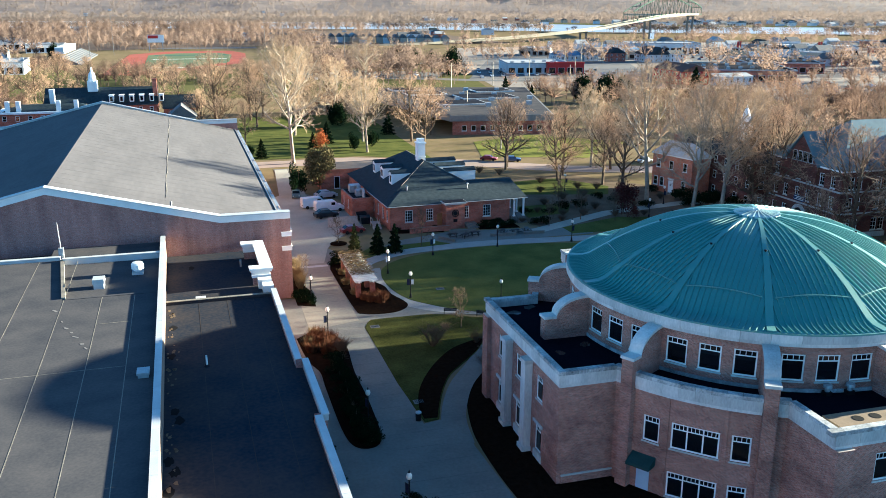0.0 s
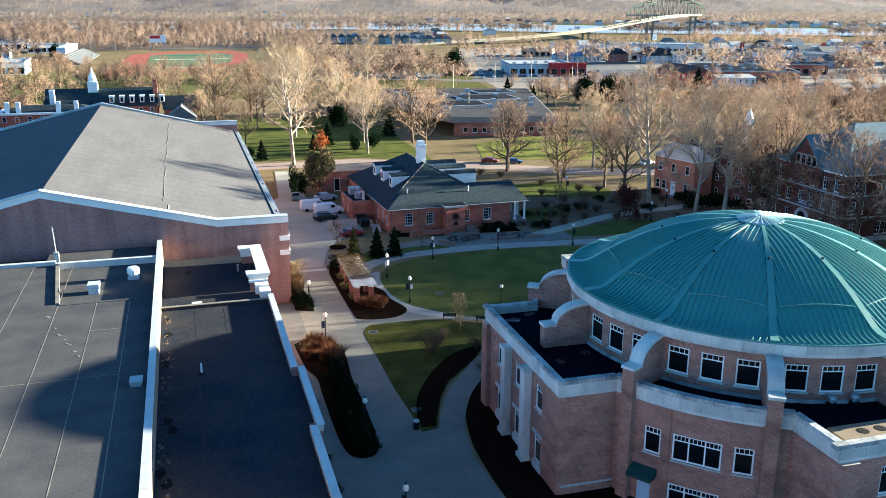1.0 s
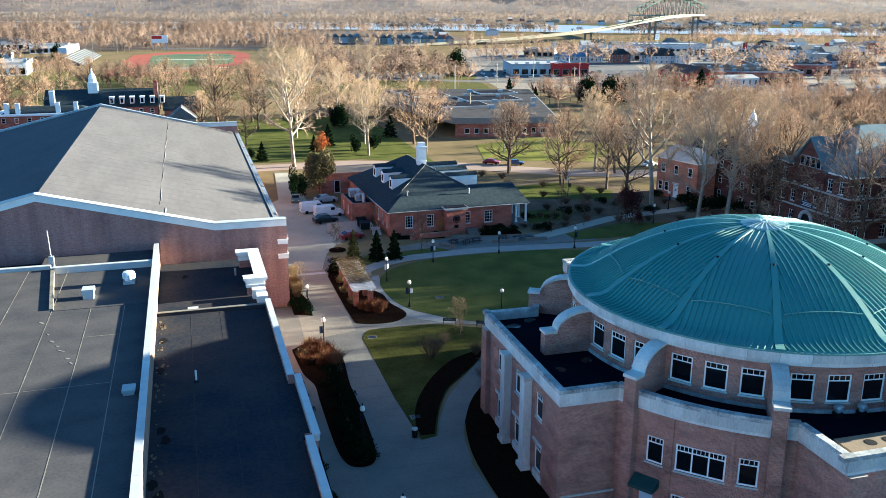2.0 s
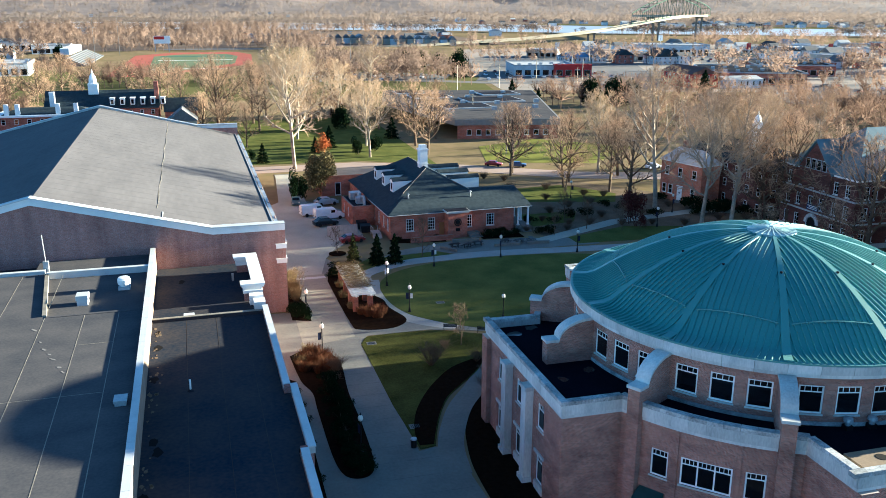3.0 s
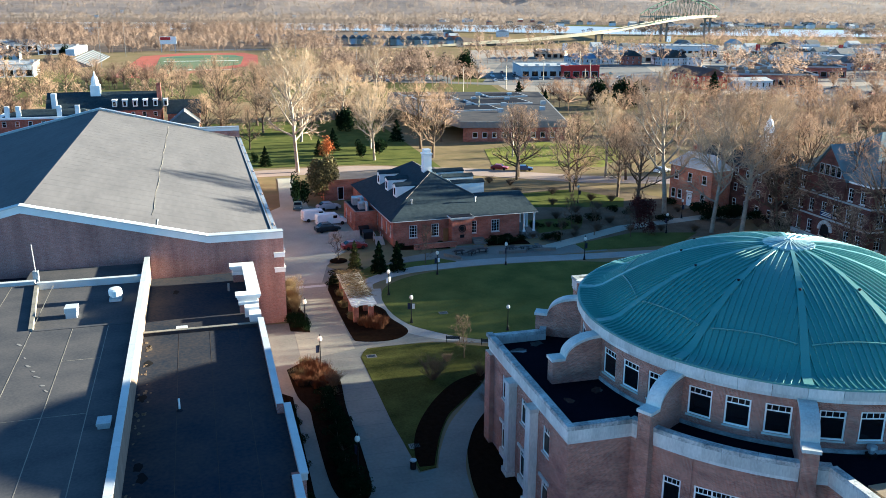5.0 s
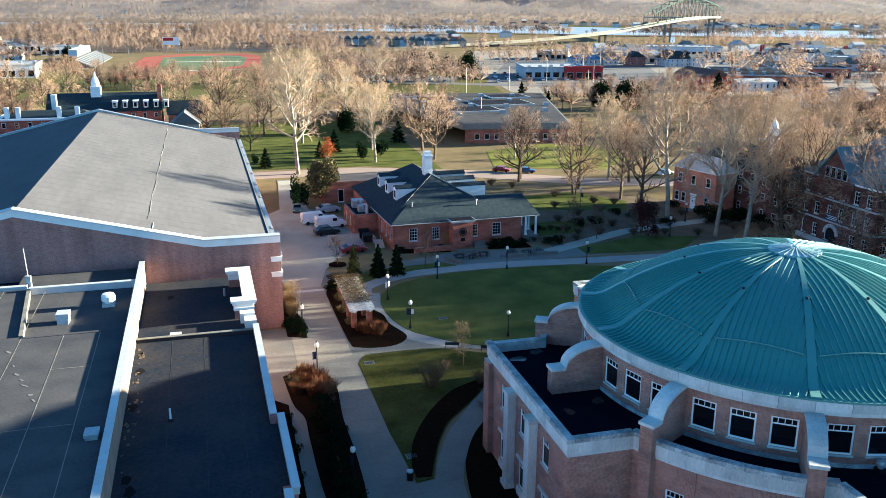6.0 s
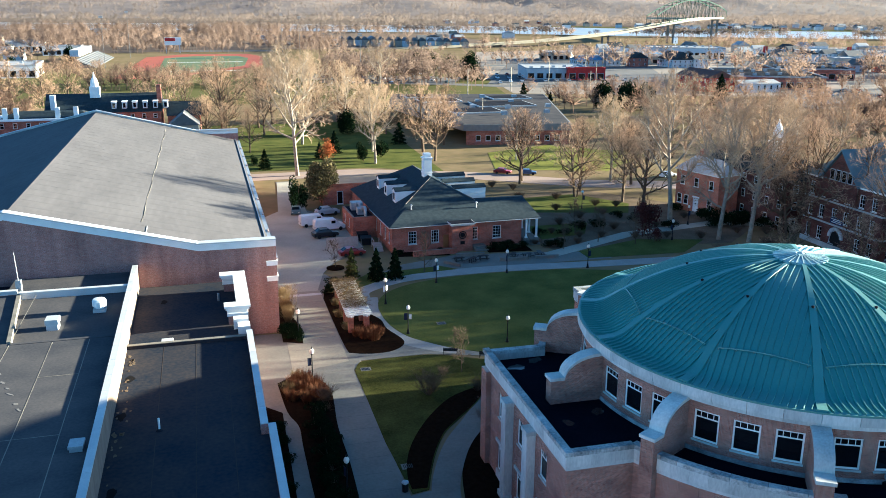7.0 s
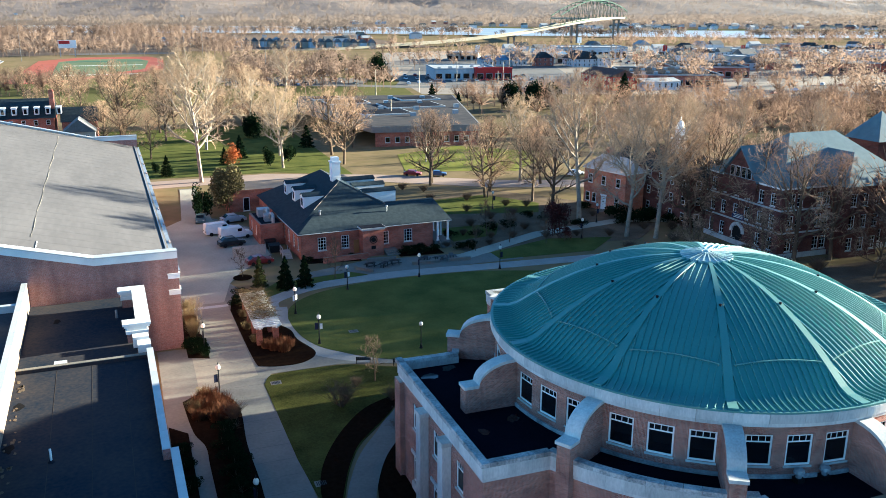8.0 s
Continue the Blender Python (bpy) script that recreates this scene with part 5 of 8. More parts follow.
for x, y, s in ((14.6, 95.2, .9), (15.2, 99.4, .8), (13.6, 126, 1.2), (60, 153, 1.0), (74, 155, 1.4), (79, 160, 1.5), (30.2, 84.2, 1.0), (88, 160, 1.2), (62, 200, 1.6), (68, 204, 1.6), (72, 200, 1.5), (58, 206, 1.4), (90, 140, 1.6), (95, 136, 1.8), (100, 132, 1.8), (104, 128, 1.9), (108, 122, 2.0), (92, 150, 1.4), (101, 142, 1.7), (70, 166, 1.5), (76, 170, 1.6), (82, 172, 1.4), (74, 178, 1.5), (66, 172, 1.4), (88, 178, 1.5), (112, 118, 2.2)):
    put(TW, x, y, x * 33, s * .75, s * .45)
for x, y, s in ((98, 124, 1.8), (94, 172, 1.3), (68, 152, 1.2), (112, 142, 1.3), (70, 156, 1.3), (66, 160, 1.2), (73, 162, 1.4), (80, 153, 1.3), (86, 152, 1.2), (63, 170, 1.3), (78, 164, 1.5), (90, 168, 1.4), (84, 180, 1.5), (97, 165, 1.3), (64, 186, 1.6), (70, 190, 1.6), (78, 188, 1.6), (101, 152, 1.5), (106, 150, 1.6), (109, 132, 1.5), (107, 126, 1.5)):
    put(TW, x, y, x * 33, s * .75, s * .45)

# ---------------------------------------------------------------- brick house beside the oval lawn
def roof_solid(parent, pts, faces, mat=None, name="roof", label=""):
    return part(name, solid(bmesh.new(), pts, faces), mat or SHINGLE, parent, label)


HOUSE_M = Matrix.Translation((33.6, 153.5, 0)) @ Matrix.Rotation(radians(3.0), 4, "Z") @ Matrix.Translation((-33.0, -153.5, 0))
house = thing("brick_house", "one-storey red-brick college house with dark shingle roofs", "building", m=HOUSE_M)
WIN = dict(transom=0, grid=3, deep=0.08, frame_w=0.10)
brick_wall(house, (33.0, 153.5), (57.4, 153.5), 0, 4.6, [(3.0, 1.4, 1.5, 2.3), (7.2, 1.4, 1.4, 2.3), (14.5, 1.4, 1.4, 2.3), (18.8, 1.4, 1.6, 2.3)], mat=BRICK_OLD, **WIN)
brick_wall(house, (33.0, 187.0), (33.0, 153.9), 0, 4.6, [(21, 1.4, 1.2, 2.2), (24.5, 1.4, 1.2, 2.2), (28, 1.4, 1.2, 2.2), (31, 1.4, 1.2, 2.2)], mat=BRICK_OLD, **WIN)
brick_wall(house, (57.4, 153.9), (57.4, 168), 0, 4.6, [(3, 0.3, 1.2, 2.6), (9, 1.4, 1.2, 2.2)], mat=BRICK_OLD, **WIN)
brick_wall(house, (57.0, 168), (33.4, 168), 0, 4.6, mat=BRICK_OLD)
brick_wall(house, (54.6, 168), (54.6, 187), 0, 4.6, mat=BRICK_OLD)
brick_wall(house, (54.6, 187), (33.4, 187), 0, 4.6, mat=BRICK_OLD)
# front wing roof: hip at the west end, gable over the porch at the east
E0, R0 = 4.6, 7.3
roof_solid(house, [(32.5, 153.0, E0), (60.9, 153.0, E0), (60.9, 168.5, E0), (32.5, 168.5, E0), (38.5, 160.8, R0), (60.3, 160.8, R0),
                   (32.5, 153.0, E0 + 0.16), (60.9, 153.0, E0 + 0.16)],
           [(0, 1, 2, 3), (6, 7, 5, 4), (2, 3, 4, 5), (3, 0, 6, 4), (1, 2, 5, 7), (0, 1, 7, 6)], name="front_roof", label="dark shingle roof, weathered")
part("fascia", boxed((32.42, 152.9, E0 - 0.02, 60.95, 152.995, E0 + 0.08), (32.4, 152.9, E0 - 0.02, 32.495, 168.5, E0 + 0.08)), COPING, house)
# main roof
R1, RX = 10.7, 43.9
roof_solid(house, [(32.6, 155.5, 4.7), (55.1, 155.5, 4.7), (55.1, 187.6, 4.7), (32.6, 187.6, 4.7), (RX, 166.2, R1), (RX, 179.0, R1)],
           [(0, 1, 2, 3), (0, 1, 4), (1, 2, 5, 4), (2, 3, 5), (3, 0, 4, 5)], name="main_roof", label="dark hipped shingle roof")
for a, b in (((RX, 166.2, R1), (50.6, 159.8, 7.2)), ((RX, 166.2, R1), (37.2, 159.8, 7.2)), ((RX, 166.2, R1), (RX, 179.0, R1))):
    part("ridge_cap", tube(bmesh.new(), [a, b], 0.06, 5), SEAM, house)


def dormer(side, y):
    """A dormer with a white front and white cheeks, on the west (-1) or east (+1) slope."""
    out, tall = (7.6, 2.15) if side < 0 else (10.4, 3.3)
    xf = RX + side * out
    z0 = R1 - out * (R1 - 4.75) / 11.25
    back = RX + side * (out - tall / 0.53 - 0.3)
    ze, zt, hw = z0 + tall, z0 + tall + 0.4, 1.05
    d = part("dormer", solid(bmesh.new(), [(xf, y - hw, z0 - .1), (xf, y + hw, z0 - .1), (xf, y + hw, ze), (xf, y, zt), (xf, y - hw, ze),
                                         (back, y - hw, ze), (back, y, zt), (back, y + hw, ze), (back, y - hw, z0 - .1), (back, y + hw, z0 - .1)],
                             [(0, 1, 2, 3, 4), (5, 6, 7, 9, 8), (0, 4, 5, 8), (1, 9, 7, 2), (0, 8, 9, 1), (4, 3, 6, 5), (3, 2, 7, 6)]), TRIM, house, "white dormer with clapboard cheeks")
    e, w = xf + side * 0.12, hw + 0.05
    part("dormer_roof", solid(bmesh.new(), [(e, y - w, ze - .05), (e, y, zt + 0.06), (e, y + w, ze - .05), (back, y - w, ze - .05), (back, y, zt + 0.06), (back, y + w, ze - .05),
                                          (e, y, zt + .2), (back, y, zt + .2), (e, y - w, ze + .09), (e, y + w, ze + .09), (back, y - w, ze + .09), (back, y + w, ze + .09)],
                                         [(0, 1, 6, 8), (1, 2, 9, 6), (8, 6, 7, 10), (6, 9, 11, 7), (3, 4, 1, 0), (4, 5, 2, 1), (0, 8, 10, 3), (2, 5, 11, 9), (3, 10, 7, 4), (4, 7, 11, 5)]), SHINGLE, d)
    part("pane", boxed((xf + side * 0.02 - 0.02, y - 0.45, z0 + 0.4, xf + side * 0.02 + 0.02, y + 0.45, z0 + 1.7)), GLASS, d)


for y in (164.6, 171.0, 177.4):
    dormer(-1, y)
for y in (165.4, 171.6, 177.6):
    dormer(1, y)
part("chimney", boxed((43.1, 168.0, 8.6, 44.7, 169.6, 13.8), (43.0, 167.9, 11.0, 44.8, 169.7, 11.2), (42.95, 167.85, 13.8, 44.85, 169.75, 14.05), (43.25, 168.15, 14.05, 44.55, 169.45, 14.8)), TRIM, house,
     "white-painted square chimney")
# entry block with a round emblem
ent = part("entry_block", boxed((43.4, 151.3, 0, 47.2, 153.4, 4.7)), BRICK_OLD, house)
part("entry_cornice", boxed((43.2, 151.1, 4.7, 47.4, 153.3, 4.95), (43.0, 150.9, 4.95, 47.6, 153.3, 5.15)), STONE, house)
part("entry_roof", boxed((43.15, 151.05, 5.153, 47.45, 153.3, 5.2)), MEMBRANE_DARK, house)
emb = bmesh.new()
for i in range(20):
    a, b = 2 * math.pi * i / 20, 2 * math.pi * (i + 1) / 20
    for r0, r1 in ((0.55, 0.72), (0.0, 0.45)):
        q = [(45.3 + r * math.cos(t), 151.2, 3.0 + r * math.sin(t)) for r, t in ((r0, a), (r1, a), (r1, b), (r0, b))]
        if r0 == 0:
            q = q[1:]
        vs = [emb.verts.new(c) for c in q]
        emb.faces.new(vs)
bmesh.ops.remove_doubles(emb, verts=emb.verts, dist=1e-4)
bmesh.ops.solidify(emb, geom=emb.faces[:], thickness=0.08)
part("round_emblem", emb, BLACK, house, "dark round metal emblem")
part("plaque", boxed((44.9, 151.22, 1.3, 45.7, 151.297, 1.9)), BLACK, house)
part("entry_door", boxed((42.4, 153.38, 0.4, 43.35, 153.494, 2.7)), material("oak_door", (0.30, 0.15, 0.06)), house)
slab("front_bed", [(33.4, 151.2), (43.3, 150.0), (43.3, 153.4), (33.4, 153.4)], 0.004, 0.09, MULCH, "dark mulched bed before the house wall", "planting bed")
slab("front_bed_east", [(50.3, 150.0), (58.2, 149.4), (58.2, 153.4), (50.3, 153.4)], 0.004, 0.09, MULCH, "dark mulched bed before the house wall", "planting bed")
# porch
for x, y in ((60.4, 153.6), (60.4, 157), (58.4, 153.6), (60.4, 160.5)):
    part("porch_column", boxed((x - .16, y - .16, 0.9, x + .16, y + .16, 4.5), (x - .24, y - .24, 4.3, x + .24, y + .24, 4.597), (x - .24, y - .24, 0.9, x + .24, y + .24, 1.1)), TRIM, house, "square white porch column")
part("porch_floor", boxed((57.8, 153.2, 0, 60.8, 167, 0.9)), CONCRETE, house)
for k in range(5):
    part("porch_step", boxed((58.4, 153.2 - 0.35 * (5 - k), 0, 60.4, 153.2 - 0.35 * (4 - k), 0.17 * (k + 1))), CONCRETE, house)
for x in (58.3, 60.5):
    part("handrail", tube(bmesh.new(), [(x, 151.4, 0.06), (x, 151.4, 1.0), (x, 153.2, 1.9)], 0.03, 5), BLACK, house)
part("entry_ramp", solid(bmesh.new(), [(36, 150.6, 0), (44, 150.6, 0), (44, 152.4, 0), (36, 152.4, 0), (44, 150.6, 0.6), (44, 152.4, 0.6)], [(0, 1, 2, 3), (0, 4, 1), (3, 2, 5), (0, 3, 5, 4), (1, 4, 5, 2)]), CONCRETE, house)
part("ramp_wall", boxed((36, 150.2, 0, 44, 150.59, 1.0)), BRICK_OLD, house)
part("front_steps", boxed((47.6, 150.4, 0, 50.0, 151.2, 0.2), (47.6, 151.2, 0, 50.0, 152.0, 0.4), (47.6, 152.0, 0, 50.0, 153.45, 0.6)), CONCRETE, house)
# flat-roofed service parts on the west and north
brick_wall(house, (28.6, 175.5), (28.6, 165.8), 0, 4.0, [(2, 1.4, 1.0, 1.8), (6, 1.4, 1.0, 1.8)], mat=BRICK_OLD, **WIN)
brick_wall(house, (28.6, 165.4), (33.0, 165.4), 0, 4.0, mat=BRICK_OLD)
part("flat_roof", boxed((29.0, 165.8, 3.6, 32.6, 175.5, 3.85)), MEMBRANE_DARK, house)
brick_wall(house, (28.0, 194.0), (38.0, 194.0), 0, 4.6, [(3, 0.1, 1.4, 2.9)], mat=BRICK_OLD, transom=0, deep=0.08)
brick_wall(house, (28.0, 204.0), (28.0, 194.4), 0, 4.6, mat=BRICK_OLD)
part("rear_roof", boxed((28.4, 194.4, 4.2, 56, 204, 4.45)), material("gravel_roof", (0.30, 0.22, 0.16), (0.2, 0.15, 0.11), scale=0.5, fine=6), house)
part("wall", boxed((38, 187.4, 0, 56, 194.4, 4.2)), BRICK_OLD, house)
for x, y, s in ((30.4, 172.6, 1.1), (30.8, 168.6, 0.9)):
    u = thing("air_handler", "grey rooftop air-handling unit with ducts", "ventilation unit")
    part("casing", boxed((x - s, y - s, 3.85, x + s, y + s, 3.85 + 1.3 * s)), GREY_METAL, u)
    bm = bmesh.new()
    tube(bm, [(x, y - s, 4.6), (x, y - s - 0.5, 5.4), (x + 0.3, y - s - 0.9, 5.5), (x + 0.4, y - s - 1.2, 4.8), (x + 0.4, y - s - 1.25, 3.86)], 0.3, 8)
    part("duct", bm, GREY_METAL, u)
for x, y, z in ((50.4, 158.5, 6.55), (47.5, 166.2, 6.95), (38.2, 158.6, 6.6)):
    v = thing("roof_vent", "small metal vent pipe on the shingle roof", "vent")
    part("pipe", tube(bmesh.new(), [(x, y, z - 0.3), (x, y, z + 0.6)], 0.13, 8), GREY_METAL, v)
    part("hood", lathe(bmesh.new(), [(0.24, z + 0.6), (0.24, z + 0.75), (0.04, z + 0.85)], 8, x, y), GREY_METAL, v)

# ---------------------------------------------------------------- lamps, benches, pergola, bins
def street_lamp(banner=False, second=False):
    t = thing("street_lamp", "black iron post lamp with a white globe" + (" and a banner" if banner else ""), "street lamp", "campus lamps")
    bm = lathe(bmesh.new(), [(0.24, 0), (0.24, 0.12), (0.17, 0.2), (0.13, 0.55), (0.075, 0.7), (0.06, 2.9), (0.10, 2.95), (0.10, 3.02)], 10)
    part("post", bm, BLACK, t)
    part("globe", lathe(bmesh.new(), [(0.09, 3.02), (0.22, 3.12), (0.26, 3.28), (0.22, 3.45), (0.10, 3.58), (0.03, 3.6)], 12), GLOBE, t, "white globe", True)
    part("cap", lathe(bmesh.new(), [(0.11, 3.6), (0.07, 3.68), (0.015, 3.85)], 8), BLACK, t)
    if banner:
        part("banner_arm", boxed((-0.55, -0.02, 2.55, -0.05, 0.02, 2.59), (-0.55, -0.02, 1.75, -0.05, 0.02, 1.79)), BLACK, t)
        part("banner", boxed((-0.52, -0.012, 1.79, -0.10, 0.012, 2.55)), material("navy_banner", (0.02, 0.025, 0.06), (0.015, 0.02, 0.04)), t, "dark navy banner")
    if second:
        part("banner", boxed((0.10, -0.012, 1.85, 0.46, 0.012, 2.5)), TRIM, t, "pale banner")
        part("banner_arm", boxed((0.05, -0.02, 2.5, 0.5, 0.02, 2.54)), BLACK, t)
    return t


LAMP = street_lamp(True)
place(LAMP, 14.3, 103.4, 10, 1, 1.12, z=0.05)
LAMP2 = street_lamp(True, True)
place(LAMP2, 28.2, 115.4, -16, 1, 1.12, z=0.0)
put(LAMP2, 27.5, 127.6, 40, 1, 1.12)
put(LAMP2, 37.1, 135.6, 20, 1, 1.12)
for x, y in ((49.5, 137.8), (14.0, 117.2), (63.6, 137.6), (14.6, 78.2), (14.8, 61.6), (86, 150), (95, 160), (80, 178), (104, 152)):
    put(LAMP, x, y, x * 20, 1, 1.12)
PLAIN = street_lamp()
place(PLAIN, 40.0, 109.4, z=0.07)


def bench(m):
    t = thing("bench", "dark wooden slatted park bench", "bench", "benches", m=m)
    for k in range(4):
        part("seat_slat", boxed((-0.9, 0.02 + 0.12 * k, 0.43, 0.9, 0.12 + 0.12 * k, 0.47)), BLACK, t)
    for k in range(3):
        part("back_slat", boxed((-0.9, 0.50, 0.55 + 0.13 * k, 0.9, 0.54, 0.65 + 0.13 * k)), BLACK, t)
    for x in (-0.85, 0.8):
        part("leg", boxed((x, 0.0, 0, x + 0.06, 0.06, 0.62), (x, 0.48, 0, x + 0.06, 0.54, 0.95), (x, 0.06, 0.58, x + 0.06, 0.48, 0.62)), BLACK, t)
    return t


bench(pose(31.9, 107.6, 0.05, 0, 0, 165))
bench(pose(36.0, 105.4, 0.05, 0, 0, 155))


def picnic_table(m):
    t = thing("picnic_table", "dark metal picnic table with attached seats", "table", "picnic tables", m=m)
    part("tabletop", boxed((-0.9, -0.4, 0.72, 0.9, 0.4, 0.77)), BLACK, t)
    for y in (-0.75, 0.75):
        part("seat", boxed((-0.9, y - 0.14, 0.43, 0.9, y + 0.14, 0.47)), BLACK, t)
    for x in (-0.6, 0.6):
        part("leg", boxed((x - 0.04, -0.8, 0.38, x + 0.04, 0.8, 0.43), (x - 0.04, -0.3, 0, x + 0.04, -0.22, 0.72), (x - 0.04, 0.22, 0, x + 0.04, 0.3, 0.72)), BLACK, t)


for x, y, a in ((43.6, 145.6, 10), (45.8, 145.0, 40), (48.0, 145.9, 0), (53.4, 145.9, 60), (55.8, 145.5, 20), (58.2, 146.0, 80)):
    picnic_table(pose(x, y, 0.05, 0, 0, a))
for p, q in (((41.0, 145.6), (43.2, 142.8)), ((44, 149.0), (49, 148.6)), ((50.6, 144.6), (55.4, 144.2)), ((57, 144.5), (61, 144.2))):
    wl = thing("seat_wall", "low grey garden wall with stone cap", "wall", "terrace walls")
    m, ln = along(p, q)
    part("brickwork", boxed((0, -0.2, 0, ln, 0.2, 0.5)), CONCRETE, wl, m=m)
    part("cap", boxed((-0.05, -0.26, 0.5, ln + 0.05, 0.26, 0.58)), CONCRETE, wl, m=m)
binn = thing("litter_bin", "dark round litter bin beside the path", "bin")
part("drum", lathe(bmesh.new(), [(0.28, 0), (0.3, 0.05), (0.32, 0.8), (0.34, 0.82), (0.34, 0.88)], 12, 19.75, 77.9), BLACK, binn)
part("lid", lathe(bmesh.new(), [(0.34, 0.88), (0.3, 1.0), (0.12, 1.06)], 12, 19.75, 77.9), GREY_METAL, binn)
for x, y in ((20.9, 82.0), (20.8, 105.2), (33.4, 118.0)):
    dr = thing("yard_drain", "square iron drain grate in pale frame", "drain", "lawn drains")
    part("curb", boxed((x - .62, y - .5, 0.0, x + .62, y + .5, 0.09)), CONCRETE, dr)
    for k in range(6):
        part("grate_bar", boxed((x - .45 + .16 * k, y - .36, 0.09, x - .37 + .16 * k, y + .36, 0.105)), BLACK, dr)

perg = thing("pergola", "brick-pillared garden pergola with white lattice beams", "pergola")
for x in (20.9, 23.0):
    for y in (117.6, 121.8, 126.2, 130.6):
        part("pillar", boxed((x - .35, y - .35, 0.1, x + .35, y + .35, 2.3)), BRICK_OLD, perg)
        part("pillar_cap", boxed((x - .43, y - .43, 2.3, x + .43, y + .43, 2.42)), STONE, perg)
    part("beam", boxed((x - .10, 116.6, 2.42, x + .10, 131.6, 2.66)), TRIM, perg)
for k in range(22):
    y = 116.8 + k * 0.68
    part("rafter", boxed((20.2, y - 0.05, 2.66, 23.7, y + 0.05, 2.84)), TRIM, perg)
vine = thing("climbing_vine", "leafless tan vine covering the pergola top", "climbing plant")
rv = random.Random(5)
V, F = [], []
for _ in range(1900):
    p = Vector((rv.uniform(20.2, 23.7), 119.4 + 12.6 * rv.random(), 2.86 + abs(rv.gauss(0, .16))))
    q = p + Vector((rv.gauss(0, .5), rv.gauss(0, .5), rv.gauss(0.05, .15)))
    q.z = max(2.86, q.z)
    stick(V, F, p, q, 0.018, 0.01, 3)
part("tangle", from_lists("tangle", V, F, STRAW), STRAW, vine)


# ---------------------------------------------------------------- vehicles
def car_paint(name, c):
    return material(name, c, tuple(v * .85 for v in c), 0.3, 0.1, scale=1.0, bump=0, spec=0.5)


RUBBER = material("tyre_rubber", (0.02, 0.02, 0.02), (0.014, 0.014, 0.014), 0.8)


def car(paint, label, van=False, name="car"):
    t = thing(name, label, "van" if van else "car", "parked vehicles")
    L, W, H = (5.4, 2.0, 2.05) if van else (4.5, 1.8, 1.45)
    side = ([(0, .35), (0, .95), (.25, 1.05), (1.0, 1.2), (1.75, H), (L - .15, H), (L, H - .3), (L, .35)] if van else
            [(0, .3), (0, .7), (.2, .82), (1.2, .95), (1.85, H), (3.3, H), (4.1, .98), (L, .9), (L, .3)])
    n = len(side)
    bm = bmesh.new()
    a = [bm.verts.new((x, -W / 2 + (0.14 if z > 1.1 else 0), z)) for x, z in side]
    b = [bm.verts.new((x, W / 2 - (0.14 if z > 1.1 else 0), z)) for x, z in side]
    bm.faces.new(a)
    bm.faces.new(b[::-1])
    for i in range(n):
        bm.faces.new((a[i], b[i], b[(i + 1) % n], a[(i + 1) % n]))
    bmesh.ops.recalc_face_normals(bm, faces=bm.faces)
    part("body", bm, paint, t)
    if van:
        part("windscreen", solid(bmesh.new(), [(1.06, -.8, 1.24), (1.06, .8, 1.24), (1.7, .76, 1.95), (1.7, -.76, 1.95), (1.03, -.8, 1.27), (1.03, .8, 1.27), (1.67, .76, 1.98), (1.67, -.76, 1.98)],
                                 [(0, 1, 2, 3), (4, 5, 6, 7), (0, 1, 5, 4), (2, 3, 7, 6), (0, 3, 7, 4), (1, 2, 6, 5)]), GLASS, t)
        for y in (-.915, .90):
            part("side_window", boxed((1.75, y, 1.3, 2.5, y + .015, 1.8)), GLASS, t)
    else:
        part("windscreen", solid(bmesh.new(), [(1.28, -.72, 1.0), (1.28, .72, 1.0), (1.82, .68, 1.40), (1.82, -.68, 1.40), (1.24, -.72, 1.03), (1.24, .72, 1.03), (1.78, .68, 1.43), (1.78, -.68, 1.43)],
                                 [(0, 1, 2, 3), (4, 5, 6, 7), (0, 1, 5, 4), (2, 3, 7, 6), (0, 3, 7, 4), (1, 2, 6, 5)]), GLASS, t)
        for y in (-.80, .76):
            part("side_window", boxed((1.8, y, 1.02, 3.4, y + .04, 1.36)), GLASS, t)
        part("rear_window", solid(bmesh.new(), [(3.38, -.66, 1.42), (3.38, .66, 1.42), (4.02, .7, 1.03), (4.02, -.7, 1.03), (3.42, -.66, 1.45), (3.42, .66, 1.45), (4.06, .7, 1.06), (4.06, -.7, 1.06)],
                                  [(0, 1, 2, 3), (4, 5, 6, 7), (0, 1, 5, 4), (2, 3, 7, 6), (0, 3, 7, 4), (1, 2, 6, 5)]), GLASS, t)
    wh = bmesh.new()
    tube(wh, [(0, -.11, 0), (0, .11, 0)], .33, 12)
    wh = mesh_of("wheel", wh, RUBBER)
    for x in (0.85, L - 0.9):
        for y in (-W / 2 + .08, W / 2 - .08):
            part("wheel", wh, RUBBER, t, m=Matrix.Translation((x, y, .33)))
    for y in (-.65, .65):
        part("headlight", boxed((-.02, y - .16, .62, .03, y + .16, .76)), GLOBE, t)
        part("tail_light", boxed((L - .03, y - .14, .72, L + .02, y + .14, .9)), RUBBER, t)
    return t


